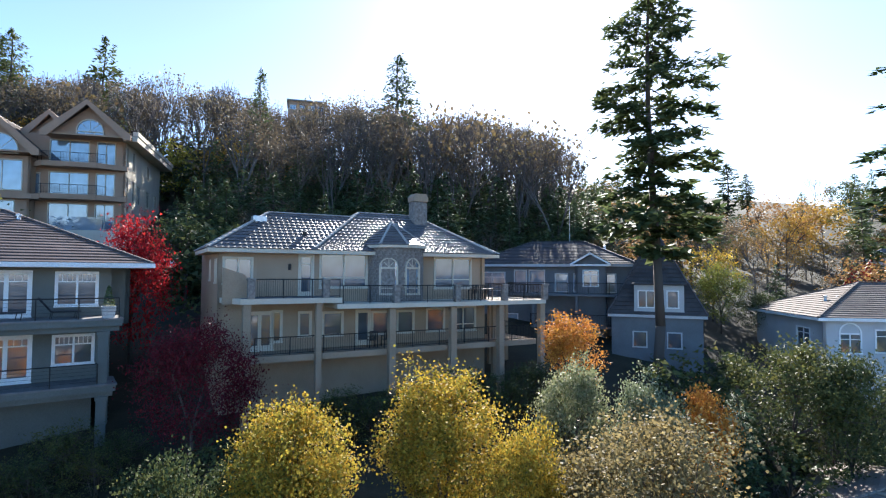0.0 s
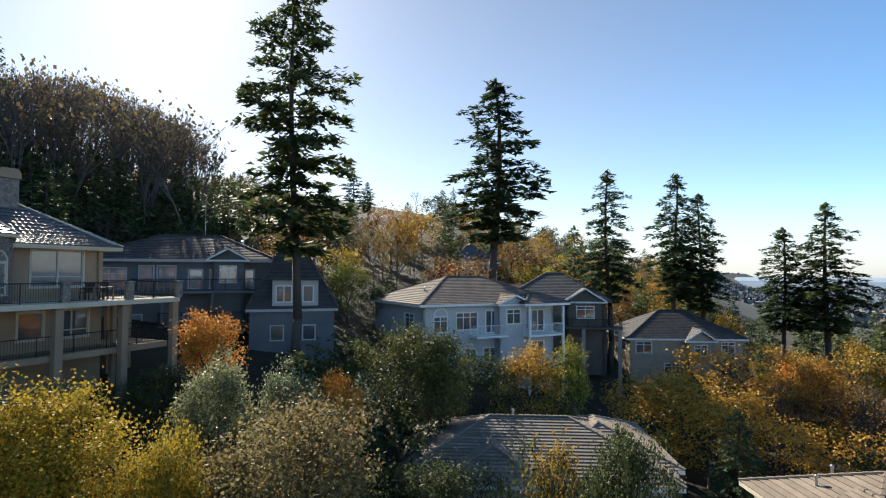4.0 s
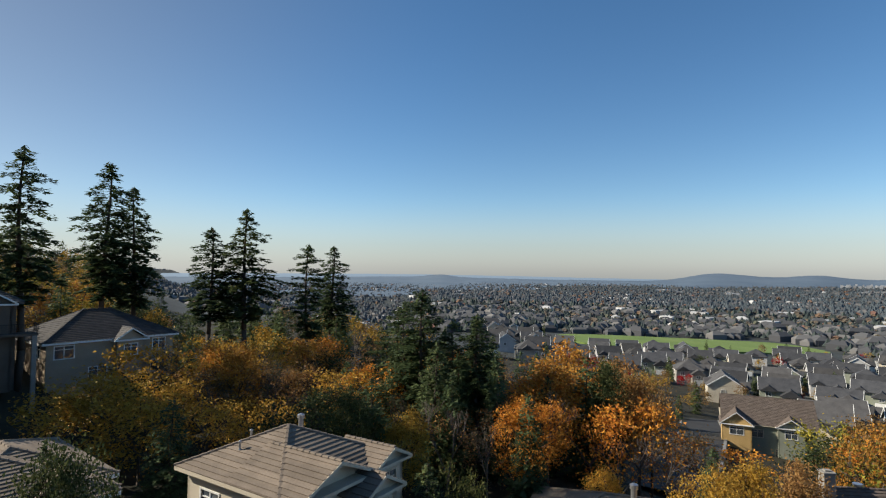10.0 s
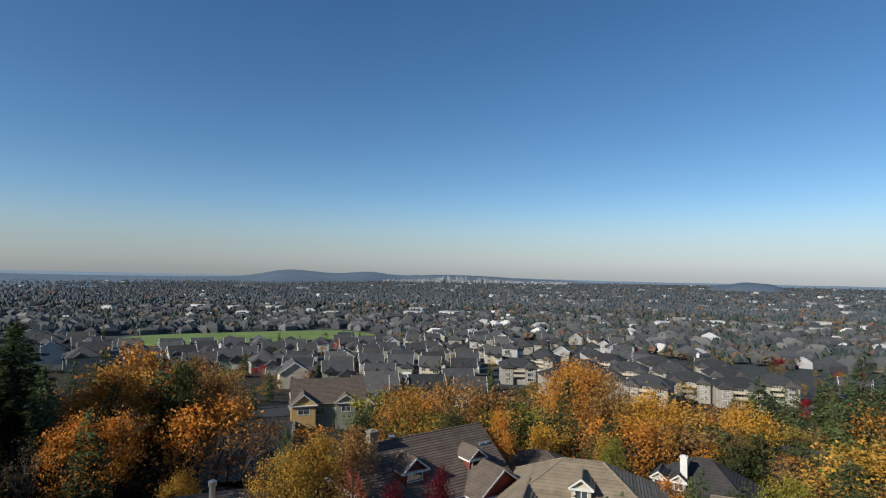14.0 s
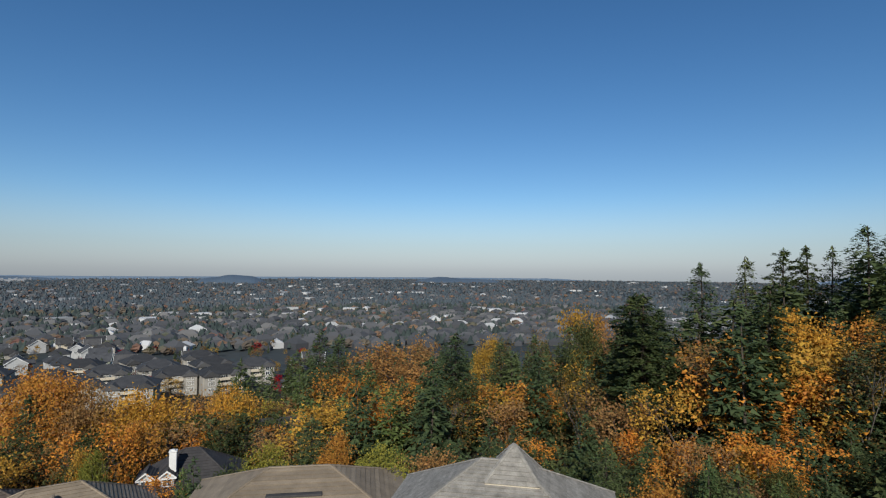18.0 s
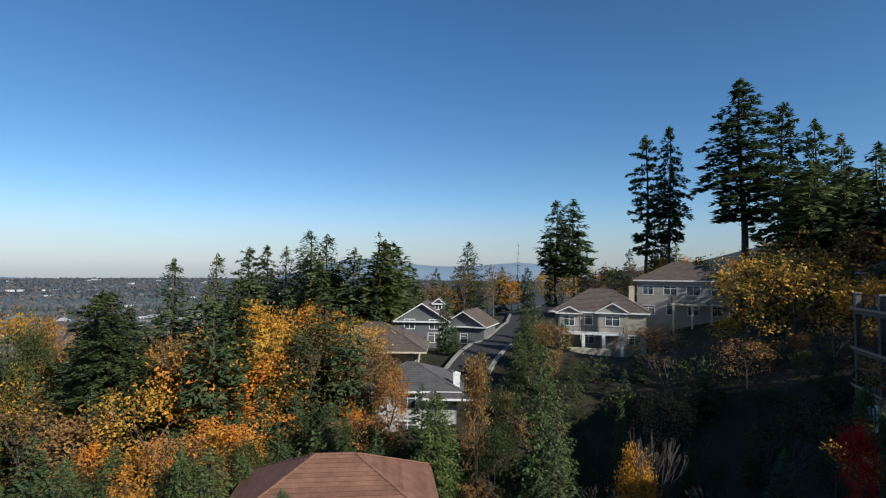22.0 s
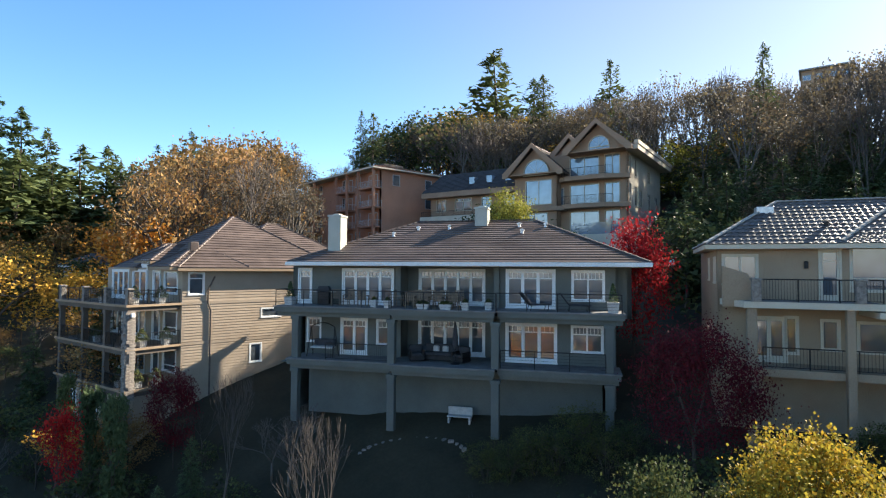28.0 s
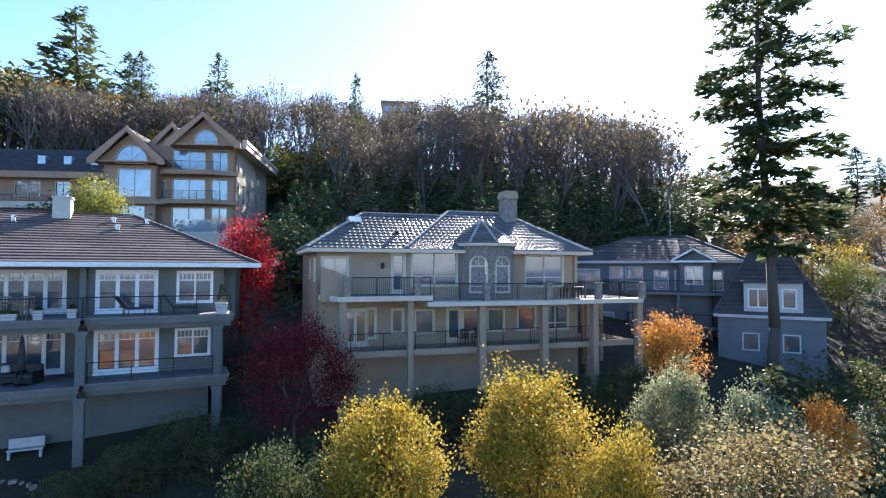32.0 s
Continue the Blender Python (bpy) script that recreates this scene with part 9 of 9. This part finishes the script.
# golden and orange woods on the right-hand slope
wood(34, 34, -84, -60, 98, 150, ["spruce", "spruce", "green"], 6, 9, 4)
wood(9, 46, -66, -44, 76, 130, ["gold", "orange", "rust", "spruce", "lime"], 6, 9, 4.5)
wood(10, 90, -96, -62, 44, 100, ["gold", "orange", "spruce", "green", "rust", "bare", "husk", "gold"], 6, 9, 3.6)
wood(11, 90, -120, -92, 40, 86, ["orange", "bare", "husk", "spruce", "spruce", "husk", "rust", "bare", "spruce"], 6, 9.5, 3.1)
wood(12, 40, -114, -70, 100, 170, ["rust", "gold", "spruce", "husk"], 6, 9, 5)
# the belt of autumn trees below the houses
wood(13, 130, -172, -128, 62, 128, ["orange", "rust", "amber", "green", "rust", "husk", "gold", "lime", "green", "amber"], 8, 11.5, 3.5, ok=lambda x, y: not (x > 80 and y > -80), cap=-10.0)
wood(14, 170, -208, -172, 66, 170, ["orange", "gold", "spruce", "amber", "spruce", "rust", "spruce", "green", "pine", "amber"], 9, 13, 3.8, cap=-5.5)
wood(15, 130, -208, -164, 150, 260, ["spruce", "spruce", "fir", "amber", "spruce"], 9, 13, 4.6)
wood(16, 90, -240, -204, 54, 100, ["gold", "orange", "spruce", "amber", "rust", "spruce", "green"], 8, 14, 3.6, cap=-5.0)
wood(28, 50, -236, -208, 84, 128, ["spruce", "spruce", "fir"], 10, 14.5, 3.6, 1.5, 1.9, cap=0.5)
wood(17, 40, -240, -212, 130, 230, ["spruce", "gold", "rust", "green"], 9, 13, 6)
# garden shrubs and small trees in the hollow under the camera
wood(19, 110, 70, 132, 20, 62, ["bush", "bush", "thin", "bare", "rust", "green", "spruce", "bare"], 2.5, 5.5, 2.5)
wood(20, 44, 14, 74, 13, 27, ["bush", "bare", "bush", "thin", "bush"], 1.5, 3.4, 2.0)
wood(21, 70, -50, -6, 16, 40, ["bush", "bush", "green", "bush", "spruce"], 3.5, 6.5, 2.3)
wood(22, 30, -170, -60, 16, 27, ["bush", "spruce", "green", "rust"], 3.0, 5.5, 3)
wood(23, 34, 128, 175, 20, 58, ["spruce", "pine", "green", "orange", "spruce"], 5, 7, 3.4)
wood(29, 60, 108, 142, 48, 82, ["spruce", "bush", "rust", "green", "spruce"], 2.5, 4.5, 3)
wood(24, 80, -62, -34, 84, 260, ["spruce", "gold", "rust", "spruce", "bare", "green"], 8, 12, 6)
wood(25, 50, -232, -150, 20, 56, ["bush", "green", "rust", "spruce", "orange"], 4, 7, 3.6)
wood(26, 90, 66, 132, 18, 56, ["bush", "bush", "bush", "thin"], 1.2, 2.6, 2.2)
wood(27, 30, -14, 66, 11, 24, ["bush", "bush", "bush"], 1.0, 2.4, 2.0)


# shrubs along the foot of the decks
def foot_shrubs():
    rs = random.Random(77)
    for x, y, h in ((3.2, -3.4, 4.6), (5.0, -4.6, 4.2), (1.6, -2.4, 3.8)):
        p = FRAME_M @ Vector((x, y, 0))
        tree("bare", p.x, p.y, h, 1.1, turn=x * 60, variant=2, fine=500, label="leafless grey garden shrub with many fine stems")
    for k in range(7):
        p = FRAME_M @ Vector((13.4 + k * 1.1, -1.4 - rs.random() * 1.8, 0))
        tree("bush", p.x, p.y, rs.uniform(1.8, 2.8), 1.0, turn=rs.uniform(0, 360), fine=500, label="dark dense shrub at the foot of the deck")
    m = pose(-9.8, 27.6, 9.65, 0, 0, 29.0)
    for k in range(13):
        p = m @ Vector((0.5 + k * 1.4, -1.0 - rs.random() * 1.6, 0))
        tree("bush", p.x, p.y, rs.uniform(1.8, 3.0), 1.0, turn=rs.uniform(0, 360), fine=500, label="dark dense shrub at the foot of the deck")


foot_shrubs()


def garden():
    """Low stone edging and a pale bench on the slope before the grey-green house."""
    rs = random.Random(9)
    m = FRAME_M @ pose(9.0, 0.4, 0)
    o = tagged(new("stone_edging"), "low curved edging of rough garden stones", "edging")
    p = m @ Vector((0, 0, 0))
    o.matrix_basis = pose(p.x, p.y, gz(p.x, p.y), 0, 0, 35.4)
    for k in range(16):
        a = math.pi * (0.1 + k / 18)
        x, y = 3.0 * math.cos(a), 1.3 * math.sin(a) - 1.6
        w = m @ Vector((x, y, 0))
        s = rs.uniform(0.09, 0.17)
        part("stone", Geo().bbox(-s, s, -s * 0.7, s * 0.7, -0.5, s * 0.5 + 0.02, 0.03), M_STONE, o, at=pose(x, y, gz(w.x, w.y) - gz(p.x, p.y), 0, 0, rs.uniform(0, 90)))
    b = tagged(new("garden_bench"), "pale low garden bench on the slope", "bench")
    p = FRAME_M @ Vector((11.1, 1.45, 0))
    b.matrix_basis = pose(p.x, p.y, gz(p.x, p.y) - 0.12, 0, 0, 35.4)
    part("seat", Geo().bbox(-0.7, 0.7, -0.22, 0.22, 0.4, 0.46, 0.02), M_POT, b)
    part("backrest", Geo().bbox(-0.7, 0.7, 0.18, 0.24, 0.46, 0.9, 0.02), M_POT, b)
    for x in (-0.6, 0.6):
        part("leg", Geo().bbox(x - 0.05, x + 0.05, -0.2, 0.2, -0.6, 0.4, 0.01), M_POT, b)
    # the globe lamp by the drive up the slope
    l = thing("lamp_post", -22.6, 45.5, gz(-22.6, 45.5), 0, "dark lamp post with a white globe", "lamp")
    part("post", Geo().lathe(0, 0, [(0.12, 0), (0.08, 0.3), (0.05, 0.5), (0.045, 3.0), (0.09, 3.05)], 10), M_METAL, l)
    part("globe", Geo().lathe(0, 0, [(0.1, 3.05), (0.24, 3.16), (0.30, 3.35), (0.24, 3.54), (0.08, 3.64)], 14), M_WHITE, l)


garden()
# evergreens added on the sunny side of the street to shade and screen it
for x, y, h in ((-57, -23.5, 6.5), (-61.5, -24.5, 7.0), (-66, -27, 6.5), (-71, -28, 7.5), (-55, -27, 5.0), (-77, -29.5, 6.0), (-64, -36, 4.0)):
    tree("spruce", x, y, h, 1.3, fine=80)
grow_far()
